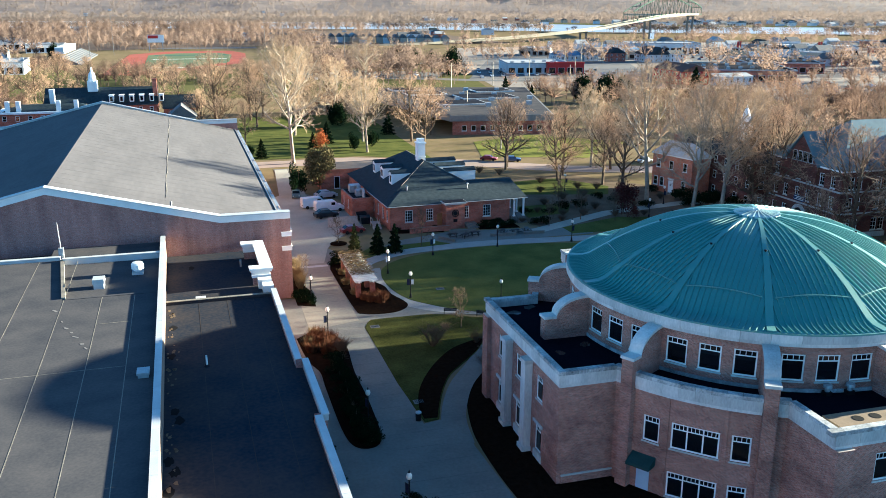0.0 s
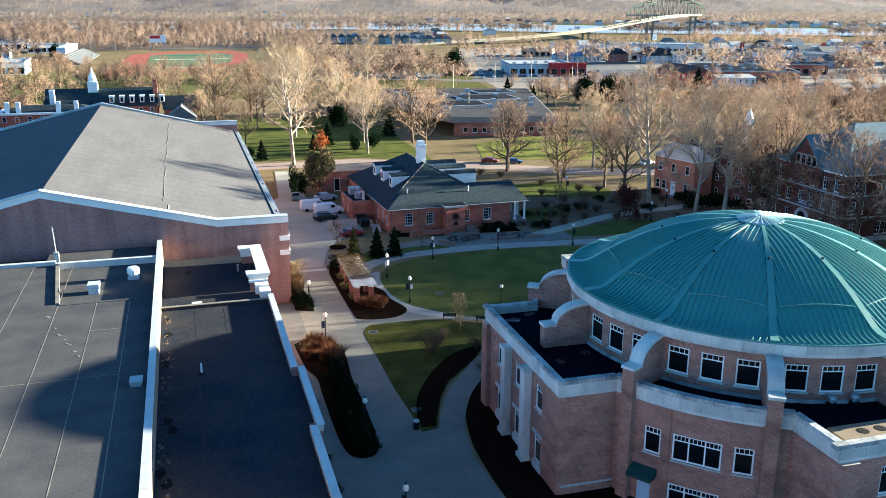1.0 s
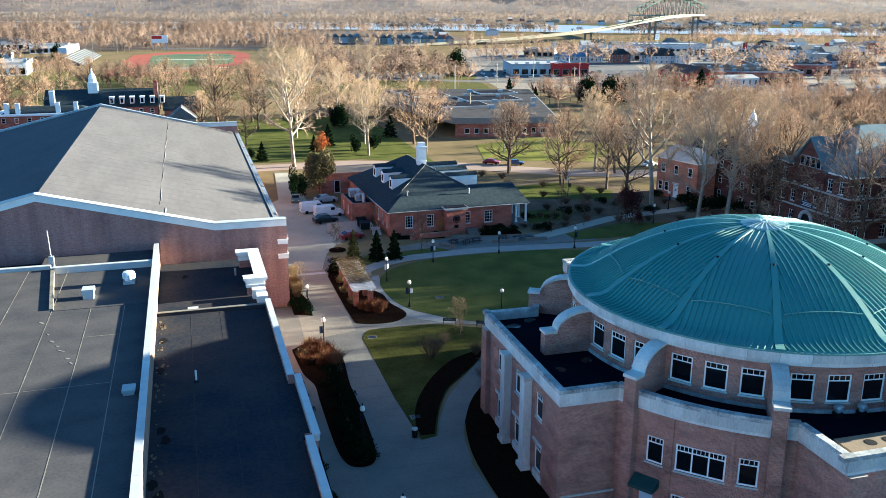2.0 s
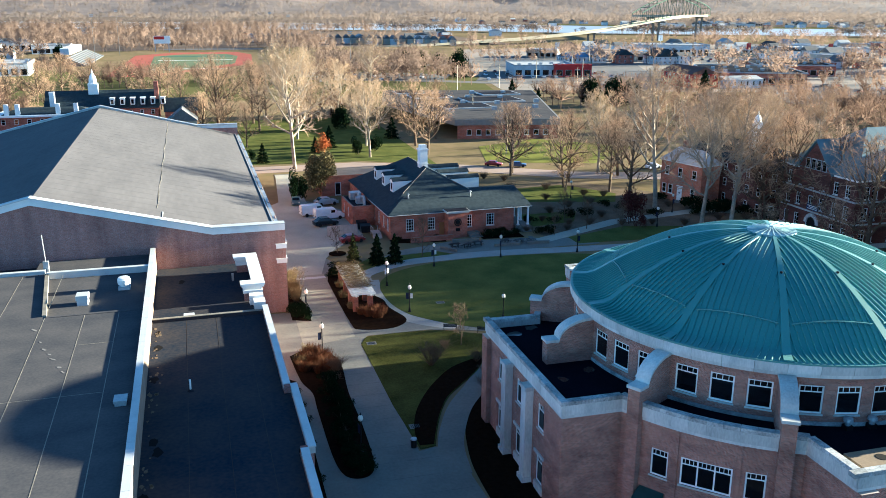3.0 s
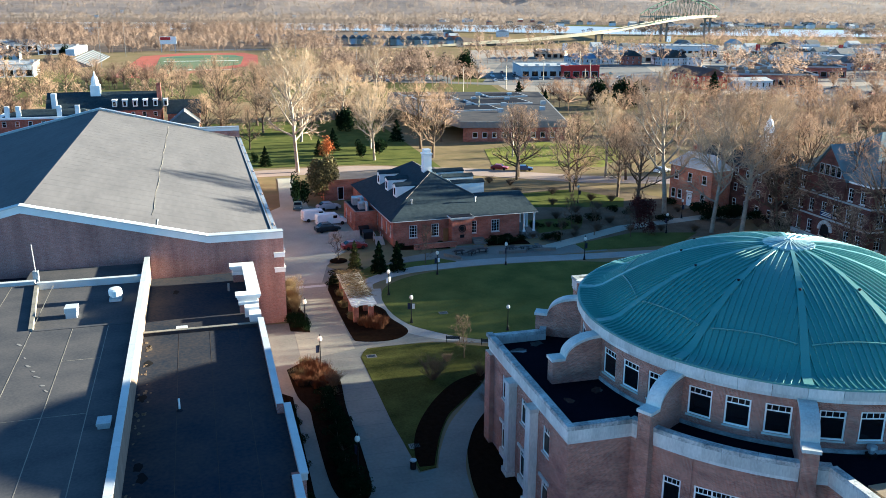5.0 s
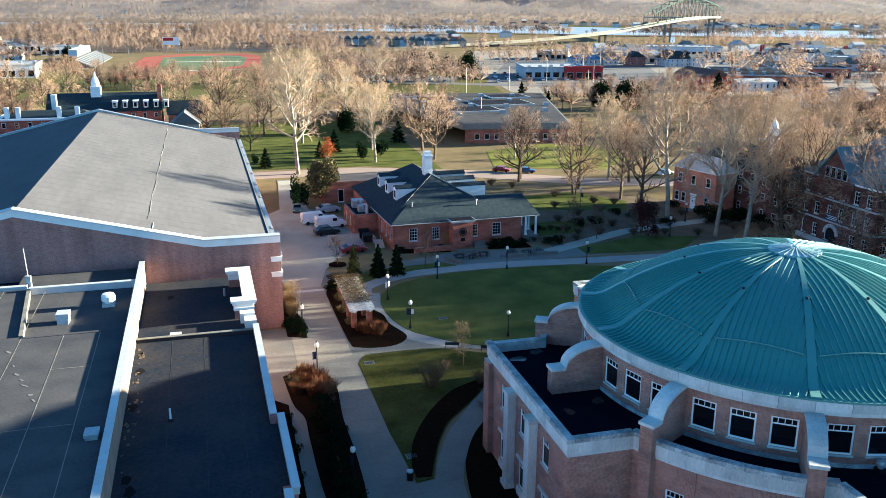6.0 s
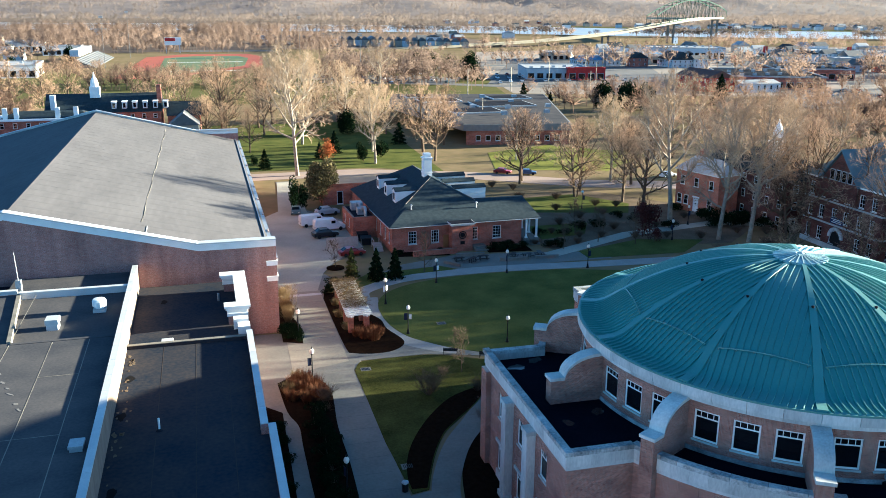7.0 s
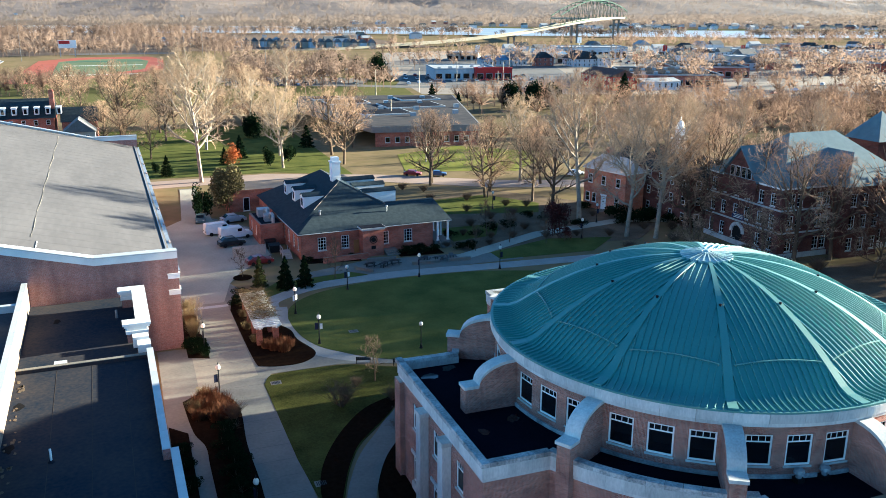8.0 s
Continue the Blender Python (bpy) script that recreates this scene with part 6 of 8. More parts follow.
WHITE_P, BLACK_P, SILVER_P = car_paint("white_paint", (.82, .82, .82)), car_paint("black_paint", (.015, .017, .022)), car_paint("silver_paint", (.42, .43, .45))
RED_P, BLUE_P, GREEN_P = car_paint("red_paint", (.20, .018, .018)), car_paint("blue_paint", (.04, .08, .18)), car_paint("grey_green_paint", (.10, .15, .16))
VAN = car(WHITE_P, "white delivery van parked by the service court", True, "van")
place(VAN, 27.9, 172.9, 190, 1.1, z=0.062)
put(VAN, 25.6, 176.9, 190, 1.1, z=0.062)
CARS = [car(WHITE_P, "white car parked on asphalt"), car(BLACK_P, "black sport utility car parked on asphalt"), car(SILVER_P, "silver car parked on asphalt"), car(RED_P, "red car parked on asphalt"), car(BLUE_P, "dark blue car parked on asphalt"), car(GREEN_P, "grey-green car parked on asphalt")]
place(CARS[1], 25.9, 167.6, 192, 1.05, 1.2, z=0.062)
place(CARS[5], 19.8, 185.4, 84, z=0.062)
place(CARS[3], 78, 219, 150, z=0.0)
place(CARS[2], 28.6, 185.6, 194, 1.1, 1.2, z=0.06)
place(CARS[0], 118, 207, 200, z=0.0)
place(CARS[4], 84, 216.5, 160, z=0.0)
put(CARS[3], 28.8, 154.4, 190, z=0.062)
fence = thing("board_fence", "weathered grey board fence round bins", "fence")
for k in range(16):
    part("board", boxed((22.8 + k * .36, 159.3, 0.06, 22.8 + k * .36 + .33, 159.36, 1.95)), material("grey_boards", (.44, .39, .345), (.33, .29, .26), scale=2, fine=9) if k == 0 else bpy.data.materials["grey_boards"], fence)
for x, y, nm, mt in ((30.2, 174.0, "blue waste container", BLUE_P), (30.2, 160.4, "dark waste container", BLACK_P), (30.0, 163.4, "dark waste container", BLACK_P), (29.8, 166.6, "blue waste container", BLUE_P), (30.2, 170.0, "dark waste container", BLACK_P), (30.6, 178.6, "grey waste container", SILVER_P)):
    c = thing("waste_container", nm + " by the house wall", "container", "waste containers")
    part("bin_body", solid(bmesh.new(), [(x - .8, y - .6, .06), (x + .8, y - .6, .06), (x + .8, y + .6, .06), (x - .8, y + .6, .06), (x - .95, y - .75, 1.3), (x + .95, y - .75, 1.3), (x + .95, y + .75, 1.5), (x - .95, y + .75, 1.5)],
                           [(0, 1, 2, 3), (4, 5, 6, 7), (0, 1, 5, 4), (1, 2, 6, 5), (2, 3, 7, 6), (3, 0, 4, 7)]), mt, c)
    part("bin_lid", solid(bmesh.new(), [(x - 1, y - .8, 1.31), (x + 1, y - .8, 1.31), (x + 1, y + .8, 1.51), (x - 1, y + .8, 1.51), (x - 1, y - .8, 1.36), (x + 1, y - .8, 1.36), (x + 1, y + .8, 1.56), (x - 1, y + .8, 1.56)],
                          [(0, 1, 2, 3), (4, 5, 6, 7), (0, 1, 5, 4), (1, 2, 6, 5), (2, 3, 7, 6), (3, 0, 4, 7)]), BLACK, c)

# wooden landing with steps at the side door
stoop = thing("side_landing", "weathered timber landing with steps by the house", "steps")
part("landing_deck", boxed((30.8, 156.2, .74, 32.4, 158.6, .82)), bpy.data.materials["grey_boards"], stoop)
for x in (30.9, 32.2):
    for y in (156.3, 158.4):
        part("landing_post", boxed((x - .06, y - .06, .05, x + .06, y + .06, 1.7)), bpy.data.materials["grey_boards"], stoop)
for k in range(4):
    part("tread", boxed((30.8, 155.0 + .3 * k, .05, 32.4, 155.28 + .3 * k, .2 + .17 * k)), bpy.data.materials["grey_boards"], stoop)
part("landing_rail", boxed((30.84, 156.3, 1.7, 30.96, 158.4, 1.78)), bpy.data.materials["grey_boards"], stoop)

# tree ring bed in the court
tr = bmesh.new()
lathe(tr, [(1.5, 0.06), (1.5, 0.16), (1.3, 0.2), (0.2, 0.24)], 18, 22.8, 147.0)
tagged(part("ring_bed", tr, MULCH), "round mulched bed in the service court", "planting bed", kind="structure")

# ---------------------------------------------------------------- roof equipment on the wing and the hall
def roof_box(x, y, z, sx, sy, h, label, mat=None):
    t = thing("roof_hatch", label, "roof unit")
    part("curb", boxed((x - sx, y - sy, z, x + sx, y + sy, z + h * .55)), mat or COPING, t)
    part("lid", boxed((x - sx - .08, y - sy - .08, z + h * .55, x + sx + .08, y + sy + .08, z + h)), mat or COPING, t)
    return t


roof_box(-12.1, 101.2, Z_BIG - .45, .55, .7, 1.15, "white square exhaust hood on the roof")
fan = thing("roof_fan", "white round mushroom roof fan", "roof unit")
part("curb", boxed((-8.75, 105.0, Z_BIG - .45, -7.45, 106.3, Z_BIG - .1)), COPING, fan)
part("hood", lathe(bmesh.new(), [(.45, Z_BIG - .1), (.45, Z_BIG + .15), (.72, Z_BIG + .17), (.74, Z_BIG + .7), (.6, Z_BIG + .95), (.1, Z_BIG + 1.0)], 14, -8.1, 105.65), TRIM, fan)
roof_box(-6.0, 73.2, Z_BIG, .45, .6, .5, "grey box unit against the parapet", GREY_METAL)
roof_box(-1.0, 99.9, Z_LOW - .15, .5, .35, .4, "small white roof hatch")
pp = thing("vent_pipe", "white standing vent pipe on the dark roof", "pipe")
part("pipe", tube(bmesh.new(), [(-.72, 79.6, Z_LOW), (-.72, 79.6, Z_LOW + 1.15)], .09, 8), TRIM, pp)
part("flashing", lathe(bmesh.new(), [(.3, Z_LOW), (.2, Z_LOW + .08), (.1, Z_LOW + .2)], 10, -.72, 79.6), MEMBRANE_DARK, pp)
pp2 = thing("vent_pipe", "short grey vent pipe at the arena wall", "pipe")
part("pipe", tube(bmesh.new(), [(4.3, 112.5, Z_LOW - .15), (4.3, 112.5, Z_LOW + .8)], .14, 8), GREY_METAL, pp2)
mast = thing("roof_mast", "slim metal mast with a conduit box by the arena wall", "mast")
part("conduit", boxed((-17.9, 113.2, Z_BIG - 1.2, -17.3, 113.8, Z_BIG + 1.3)), GREY_METAL, mast)
part("pole", tube(bmesh.new(), [(-17.6, 113.5, Z_BIG + 1.3), (-17.7, 113.5, Z_BIG + 4.6)], [.06, .03], 6), GREY_METAL, mast)
rs = random.Random(9)
for x, y in ((-3.9, 62), (-3.4, 60.2), (-3.8, 57.5), (-3.6, 70.5), (-3.2, 68.6), (-4.1, 83), (-4.0, 91), (-2.0, 113.5)):
    bm = bmesh.new()
    n = 14
    poly = [(x + (.28 + .25 * rs.random()) * math.cos(6.283 * k / n), y + (.5 + .5 * rs.random()) * math.sin(6.283 * k / n)) for k in range(n)]
    zz = (Z_LOW if y < 99 else Z_LOW - .15)
    st = tagged(part("roof_patch", prism(bm, poly, zz + .003, zz + .012), TAR), "black tar patch on the roof membrane", "roof patch", "tar patches")
for x, y in ((48.9, 54.3), (50.9, 54.0)):
    v = thing("roof_ventilator", "pair of dark hooded vents on the flat roof", "vent", "hall roof vents")
    part("base", boxed((x - .3, y - .3, ROOF_Z, x + .3, y + .3, ROOF_Z + .35)), BLACK, v)
    part("hood", lathe(bmesh.new(), [(.22, ROOF_Z + .35), (.22, ROOF_Z + .7), (.4, ROOF_Z + .72), (.36, ROOF_Z + .95), (.08, ROOF_Z + 1.05)], 10, x, y), GREY_METAL, v)
for k in range(46):
    yy = 52 + 46 * rs.random() ** .8
    xx = WALLX + .55 + abs(rs.gauss(0, .5))
    sz = .10 + .22 * rs.random()
    bm = bmesh.new()
    poly = [(xx + sz * (.5 + rs.random()) * .6 * math.cos(6.283 * q / 8), yy + sz * (.6 + 1.2 * rs.random()) * math.sin(6.283 * q / 8)) for q in range(8)]
    tagged(part("leaf_litter", prism(bm, poly, Z_LOW + .003, Z_LOW + .02), LITTER, m=WING_M), "drift of dry leaves at the parapet foot", "leaf litter", "roof litter")
TANROOF = material("tan_roof_ballast", (0.26, 0.195, 0.13), (0.15, 0.115, 0.08), 0.95, scale=0.8, fine=8, contrast=1.0)
part("roof_walkway", boxed((45.0, 48.0, ROOF_Z, 62.8, 50.1, ROOF_Z + .72)), TANROOF, hall, "tan ballasted strip behind the parapet")
for x in (47.3, 48.9):
    part("round_hatch", lathe(bmesh.new(), [(.46, ROOF_Z + .70), (.46, ROOF_Z + .735), (.4, ROOF_Z + .74)], 14, x, 48.95), TAR, hall, "round black roof opening")
# entrance canopy and door on the diagonal wall
ea = radians(214.6)
em = HM @ Matrix.Rotation(ea, 4, "Z") @ Matrix.Translation((R_LOW, 0, 0)) @ Matrix.Rotation(math.pi / 2, 4, "Z")
part("side_door", boxed((-.6, -.06, 0.1, .6, .2, 2.4)), material("pale_blue_door", (.42, .5, .58), (.36, .44, .52), .5), hall, "pale painted metal door", m=em)
part("door_canopy", solid(bmesh.new(), [(-1.1, 0, 2.7), (1.1, 0, 2.7), (1.1, -1.3, 2.7), (-1.1, -1.3, 2.7), (-1.1, 0, 3.5), (1.1, 0, 3.5), (1.1, -1.3, 2.95), (-1.1, -1.3, 2.95)],
                          [(0, 1, 2, 3), (4, 5, 6, 7), (0, 1, 5, 4), (1, 2, 6, 5), (2, 3, 7, 6), (3, 0, 4, 7)]), material("dark_green_canopy", (.03, .06, .055)), hall, "dark green canopy", m=em)

# ---------------------------------------------------------------- buildings beyond the dome
def gable_house(name, label, x0, y0, x1, y1, zw, zr, wall_mat, roof_mat, ridge="y", cols=2, storeys=2, group="", trim=None, category="house", win=True, over=0.35, m=None):
    t = thing(name, label, category, group, m=m)
    part("wall", boxed((x0, y0, 0, x1, y1, zw)), wall_mat, t)
    xm, ym = (x0 + x1) / 2, (y0 + y1) / 2
    a, b, c, d = x0 - over, y0 - over, x1 + over, y1 + over
    if ridge == "y":
        pts = [(a, b, zw), (c, b, zw), (c, d, zw), (a, d, zw), (xm, b, zr), (xm, d, zr)]
        fc = [(0, 1, 2, 3), (0, 1, 4), (2, 3, 5), (1, 2, 5, 4), (3, 0, 4, 5)]
    elif ridge == "x":
        pts = [(a, b, zw), (c, b, zw), (c, d, zw), (a, d, zw), (a, ym, zr), (c, ym, zr)]
        fc = [(0, 1, 2, 3), (0, 3, 4), (1, 2, 5), (0, 1, 5, 4), (2, 3, 4, 5)]
    else:
        q = min(x1 - x0, y1 - y0) / 2
        if (x1 - x0) > (y1 - y0):
            pts = [(a, b, zw), (c, b, zw), (c, d, zw), (a, d, zw), (a + q, ym, zr), (c - q, ym, zr)]
            fc = [(0, 1, 2, 3), (0, 3, 4), (1, 2, 5), (0, 1, 5, 4), (2, 3, 4, 5)]
        else:
            pts = [(a, b, zw), (c, b, zw), (c, d, zw), (a, d, zw), (xm, b + q, zr), (xm, d - q, zr)]
            fc = [(0, 1, 2, 3), (0, 1, 4), (2, 3, 5), (1, 2, 5, 4), (3, 0, 4, 5)]
    part("roof", solid(bmesh.new(), pts, fc), roof_mat, t)
    if win:
        sh = zw / storeys
        for s in range(storeys):
            z0, z1 = s * sh + sh * .32, s * sh + sh * .82
            n = max(1, int((x1 - x0) / 3.4))
            for k in range(n):
                xc = x0 + (x1 - x0) * (k + .5) / n
                w = part("window", boxed((xc - .58, y0 - .05, z0, xc + .58, y0 - .004, z1)), TRIM, t)
                part("pane", boxed((xc - .46, y0 - .075, z0 + .1, xc + .46, y0 - .052, (z0 + z1) / 2 - .03), (xc - .46, y0 - .075, (z0 + z1) / 2 + .03, xc + .46, y0 - .052, z1 - .1)), GLASS, w)
            n = max(1, int((y1 - y0) / 3.6))
            for k in range(n):
                yc = y0 + (y1 - y0) * (k + .5) / n
                w = part("window", boxed((x0 - .05, yc - .58, z0, x0 - .004, yc + .58, z1)), TRIM, t)
                part("pane", boxed((x0 - .075, yc - .46, z0 + .1, x0 - .052, yc + .46, (z0 + z1) / 2 - .03), (x0 - .075, yc - .46, (z0 + z1) / 2 + .03, x0 - .052, yc + .46, z1 - .1)), GLASS, w)
    return t


CORNER_M = pose(103.2, 163.0, 0, 0, 0, 15.1)
rh = gable_house("corner_house", "two-storey orange-red brick house with a white door", 0, 0, 5.6, 11.9, 8.8, 11.6, BRICK_ORANGE, SLATE_PALE, "hip", win=False, m=CORNER_M)
for yc, z0, z1 in ((2.2, 1.5, 3.5), (8.7, 1.5, 3.5), (10.6, 1.5, 3.5), (2.0, 5.6, 7.5), (6.1, 5.6, 7.5), (10.0, 5.6, 7.5)):
    w = part("window", boxed((-.06, yc - .6, z0, -.004, yc + .6, z1), (-.12, yc - .7, z0 - .12, -.004, yc + .7, z0 - .003)), TRIM, rh, "white sash window")
    part("pane", boxed((-.085, yc - .47, z0 + .1, -.063, yc + .47, (z0 + z1) / 2 - .03), (-.085, yc - .47, (z0 + z1) / 2 + .03, -.063, yc + .47, z1 - .1)), GLASS, w)
part("eave_board", boxed((-.3, -.3, 8.55, -.004, 12.2, 8.797), (-.004, -.3, 8.55, 5.9, -.004, 8.797)), TRIM, rh)
dr = part("door", boxed((-.1, 5.2, .35, -.004, 6.6, 3.3), (-.2, 5.0, 3.303, -.004, 6.8, 3.6)), TRIM, rh, "white panelled front door")
part("wreath", boxed((-.14, 5.75, 1.9, -.103, 6.05, 2.2)), NEEDLE, dr, "dark green door wreath")
part("stoop", boxed((-1.5, 4.9, 0, -.004, 6.9, .17), (-.9, 4.9, .172, -.004, 6.9, .34)), CONCRETE, rh)
part("chimney", boxed((3.6, 8.2, 9.6, 4.8, 9.4, 12.8)), BRICK_OLD, rh)
lh = gable_house("long_hall", "long brick college hall behind bare trees", 109.6, 150, 121, 178, 9.8, 13.5, BRICK_SHADE, SHINGLE, "y", storeys=3)
part("cupola", boxed((113.8, 160.9, 12.2, 116.0, 163.1, 15.6), (113.6, 160.7, 15.6, 116.2, 163.3, 15.85), (114.2, 161.3, 15.85, 115.6, 162.7, 18)), TRIM, lh, "white tiered cupola")
part("spire", lathe(bmesh.new(), [(.8, 18), (.75, 18.5), (.5, 19.1), (.2, 19.6), (.04, 20.3)], 8, 114.9, 162), TRIM, lh)

# Victorian hall with blue slate roofs
vh = thing("victorian_hall", "three-storey red brick Victorian hall, shade put into its brick, blue slate roofs", "building")
WV = dict(transom=0, grid=2, deep=0.12, frame_w=0.12)
VX0, VY0, VX1, VY1, VZ = 110.6, 126.2, 138.0, 146.0, 12.3
rows_w = []
for z in (1.2, 5.2, 9.0):
    for x in (1.2, 4.2, 7.6, 10.6, 14.0, 17.0):
        if not (z < 2 and 8 < x < 13):
            rows_w.append((x, z, 1.3, 2.3))
brick_wall(vh, (VX0, VY1), (VX0, VY0 + .4), 0, VZ, rows_w, mat=BRICK_SHADE, **WV)
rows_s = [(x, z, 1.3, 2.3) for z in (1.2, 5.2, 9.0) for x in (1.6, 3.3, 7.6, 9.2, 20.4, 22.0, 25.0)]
brick_wall(vh, (VX0, VY0), (VX1, VY0), 0, VZ, rows_s, mat=BRICK_SHADE, **WV)
part("wall", boxed((VX1 - .4, VY0 + .4, 0, VX1, VY1, VZ)), BRICK_SHADE, vh)
part("wall", boxed((VX0 + .4, VY1 - .4, 0, VX1 - .4, VY1, VZ)), BRICK_SHADE, vh)
for z in (4.4, 8.4):
    part("string_course", boxed((VX0 - .12, VY0 - .12, z, VX0 - .003, VY1, z + .3), (VX0 - .003, VY0 - .12, z, VX1, VY0 - .003, z + .3)), STONE, vh)
part("plinth", boxed((VX0 - .2, VY0 - .2, 0, VX0 - .004, VY1, .9), (VX0 - .004, VY0 - .2, 0, VX1, VY0 - .004, .9)), STONE, vh)
part("cornice", boxed((VX0 - .5, VY0 - .5, VZ, VX1 + .5, VY1 + .5, VZ + .35)), TRIM, vh)
part("roof", solid(bmesh.new(), [(VX0 - .7, VY0 - .7, VZ + .35), (VX1 + .7, VY0 - .7, VZ + .35), (VX1 + .7, VY1 + .7, VZ + .35), (VX0 - .7, VY1 + .7, VZ + .35), (VX0 + 9, 136, 20.2), (VX1 - 8, 136, 20.2)],
                   [(0, 1, 2, 3), (0, 1, 5, 4), (1, 2, 5), (2, 3, 4, 5), (3, 0, 4)]), SLATE_BLUE, vh, "blue-grey slate hipped roof")
# west gable with the arched door
part("gable", solid(bmesh.new(), [(VX0 - .6, 132.2, VZ - 3), (VX0 - .6, 141.0, VZ - 3), (VX0 - .6, 141.0, VZ + .6), (VX0 - .6, 136.6, 17.9), (VX0 - .6, 132.2, VZ + .6),
                                (VX0 + 8, 132.2, VZ - 3), (VX0 + 8, 141.0, VZ - 3), (VX0 + 8, 141.0, VZ + .6), (VX0 + 8, 136.6, 17.9), (VX0 + 8, 132.2, VZ + .6)],
                    [(0, 1, 2, 3, 4), (5, 6, 7, 8, 9), (0, 1, 6, 5), (1, 2, 7, 6), (0, 4, 9, 5), (4, 3, 8, 9), (3, 2, 7, 8)]), BRICK_SHADE, vh)
part("gable_roof", solid(bmesh.new(), [(VX0 - 1.1, 131.6, VZ + .3), (VX0 - 1.1, 136.6, 18.3), (VX0 - 1.1, 141.6, VZ + .3), (VX0 + 9, 131.6, VZ + .3), (VX0 + 9, 136.6, 18.3), (VX0 + 9, 141.6, VZ + .3),
                                     (VX0 - 1.1, 131.6, VZ + .0), (VX0 - 1.1, 136.6, 17.95), (VX0 - 1.1, 141.6, VZ), (VX0 + 9, 131.6, VZ), (VX0 + 9, 136.6, 17.95), (VX0 + 9, 141.6, VZ)],
                         [(0, 1, 4, 3), (1, 2, 5, 4), (6, 7, 10, 9), (7, 8, 11, 10), (0, 1, 7, 6), (1, 2, 8, 7), (3, 4, 10, 9), (4, 5, 11, 10), (0, 3, 9, 6), (2, 5, 11, 8)]), SLATE_BLUE, vh)
for k in range(4):
    y = 133.6 + 1.5 * k
    w = part("window", boxed((VX0 - .68, y - .1, VZ + .3, VX0 - .604, y + 1.1, VZ + 2.3)), COPE, vh)
    part("pane", boxed((VX0 - .70, y + .05, VZ + .45, VX0 - .682, y + .95, VZ + 2.15)), GLASS, w)
bm = bmesh.new()
for i in range(13):
    a, b = math.pi * i / 13, math.pi * (i + 1) / 13
    q = []
    for x in (VX0 - .3, VX0 - .003):
        q += [(x, 136.6 + r * math.cos(t), 2.4 + r * math.sin(t)) for r, t in ((1.3, a), (1.9, a), (1.9, b), (1.3, b))]
    solid(bm, q, [(0, 1, 2, 3), (4, 5, 6, 7), (0, 1, 5, 4), (1, 2, 6, 5), (2, 3, 7, 6), (3, 0, 4, 7)])
part("arch", bm, STONE, vh, "rounded stone door arch")
# flat black sheet on the wall paints the shade of a door recess
part("entry_recess", boxed((VX0 - .02, 135.3, .0, VX0 - .001, 137.9, 3.4)), BLACK, vh)
sg = part("sign_board", boxed((VX0 - .25, 135.0, 4.9, VX0 - .13, 138.2, 6.0)), material("blue_sign", (.03, .05, .12)), vh, "dark blue sign with pale bars")
for k in range(3):
    part("sign_bar", boxed((VX0 - .28, 135.3, 5.1 + .28 * k, VX0 - .253, 137.9 - .4 * (k % 2), 5.22 + .28 * k)), TRIM, sg)
# south cross wing and the far pyramid tower
part("cross_roof", solid(bmesh.new(), [(121, 122.6, VZ + .3), (130, 122.6, VZ + .3), (130, 136, VZ + .3), (121, 136, VZ + .3), (125.5, 126.5, 17.8), (125.5, 136, 17.8)],
                         [(0, 1, 2, 3), (0, 1, 4), (1, 2, 5, 4), (2, 3, 5), (3, 0, 4, 5)]), SLATE_BLUE, vh)
brick_wall(vh, (121.4, 123), (129.6, 123), 0, VZ + .3, [(1.2 + 2.6 * k, z, 1.3, 2.3) for k in range(3) for z in (1.2, 5.2, 9.0)], mat=BRICK_SHADE, **WV)
part("wall", boxed((121.4, 123.4, 0, 121.8, 126.19, VZ + .3)), BRICK_SHADE, vh)
part("wall", boxed((129.2, 123.4, 0, 129.6, 126.19, VZ + .3)), BRICK_SHADE, vh)
twr = thing("slate_tower", "brick tower with a steep blue slate pyramid roof", "tower")
part("wall", boxed((152, 146, 0, 160, 154, 15.5)), BRICK_SHADE, twr)
part("roof", solid(bmesh.new(), [(151.3, 145.3, 15.5), (160.7, 145.3, 15.5), (160.7, 154.7, 15.5), (151.3, 154.7, 15.5), (156, 150, 21.3)], [(0, 1, 2, 3), (0, 1, 4), (1, 2, 4), (2, 3, 4), (3, 0, 4)]), SLATE_BLUE, twr)


# ---------------------------------------------------------------- scuffs and puddles on the flat roofs
def blot(cx, cy, z, rx, ry, turn, seed, mat, name, parent, label=""):
    """A thin flat patch with an uneven edge."""
    rb = random.Random(seed)
    ring = []
    for k in range(14):
        a, f = 2 * math.pi * k / 14, rb.uniform(0.72, 1.15)
        u, v = rx * f * math.cos(a), ry * f * math.sin(a)
        c, s_ = math.cos(radians(turn)), math.sin(radians(turn))
        ring.append((cx + u * c - v * s_, cy + u * s_ + v * c))
    return part(name, prism(bmesh.new(), ring, z + 0.003, z + 0.008), mat, parent, label)


PUDDLE = material("standing_water", (0.010, 0.012, 0.016), (0.006, 0.007, 0.010), 0.12, scale=1.0, bump=0.02, spec=0.5)
SCUFF = material("pale_scuff", (0.24, 0.22, 0.20), (0.14, 0.13, 0.12), 0.9, scale=3, fine=14, contrast=1.0)
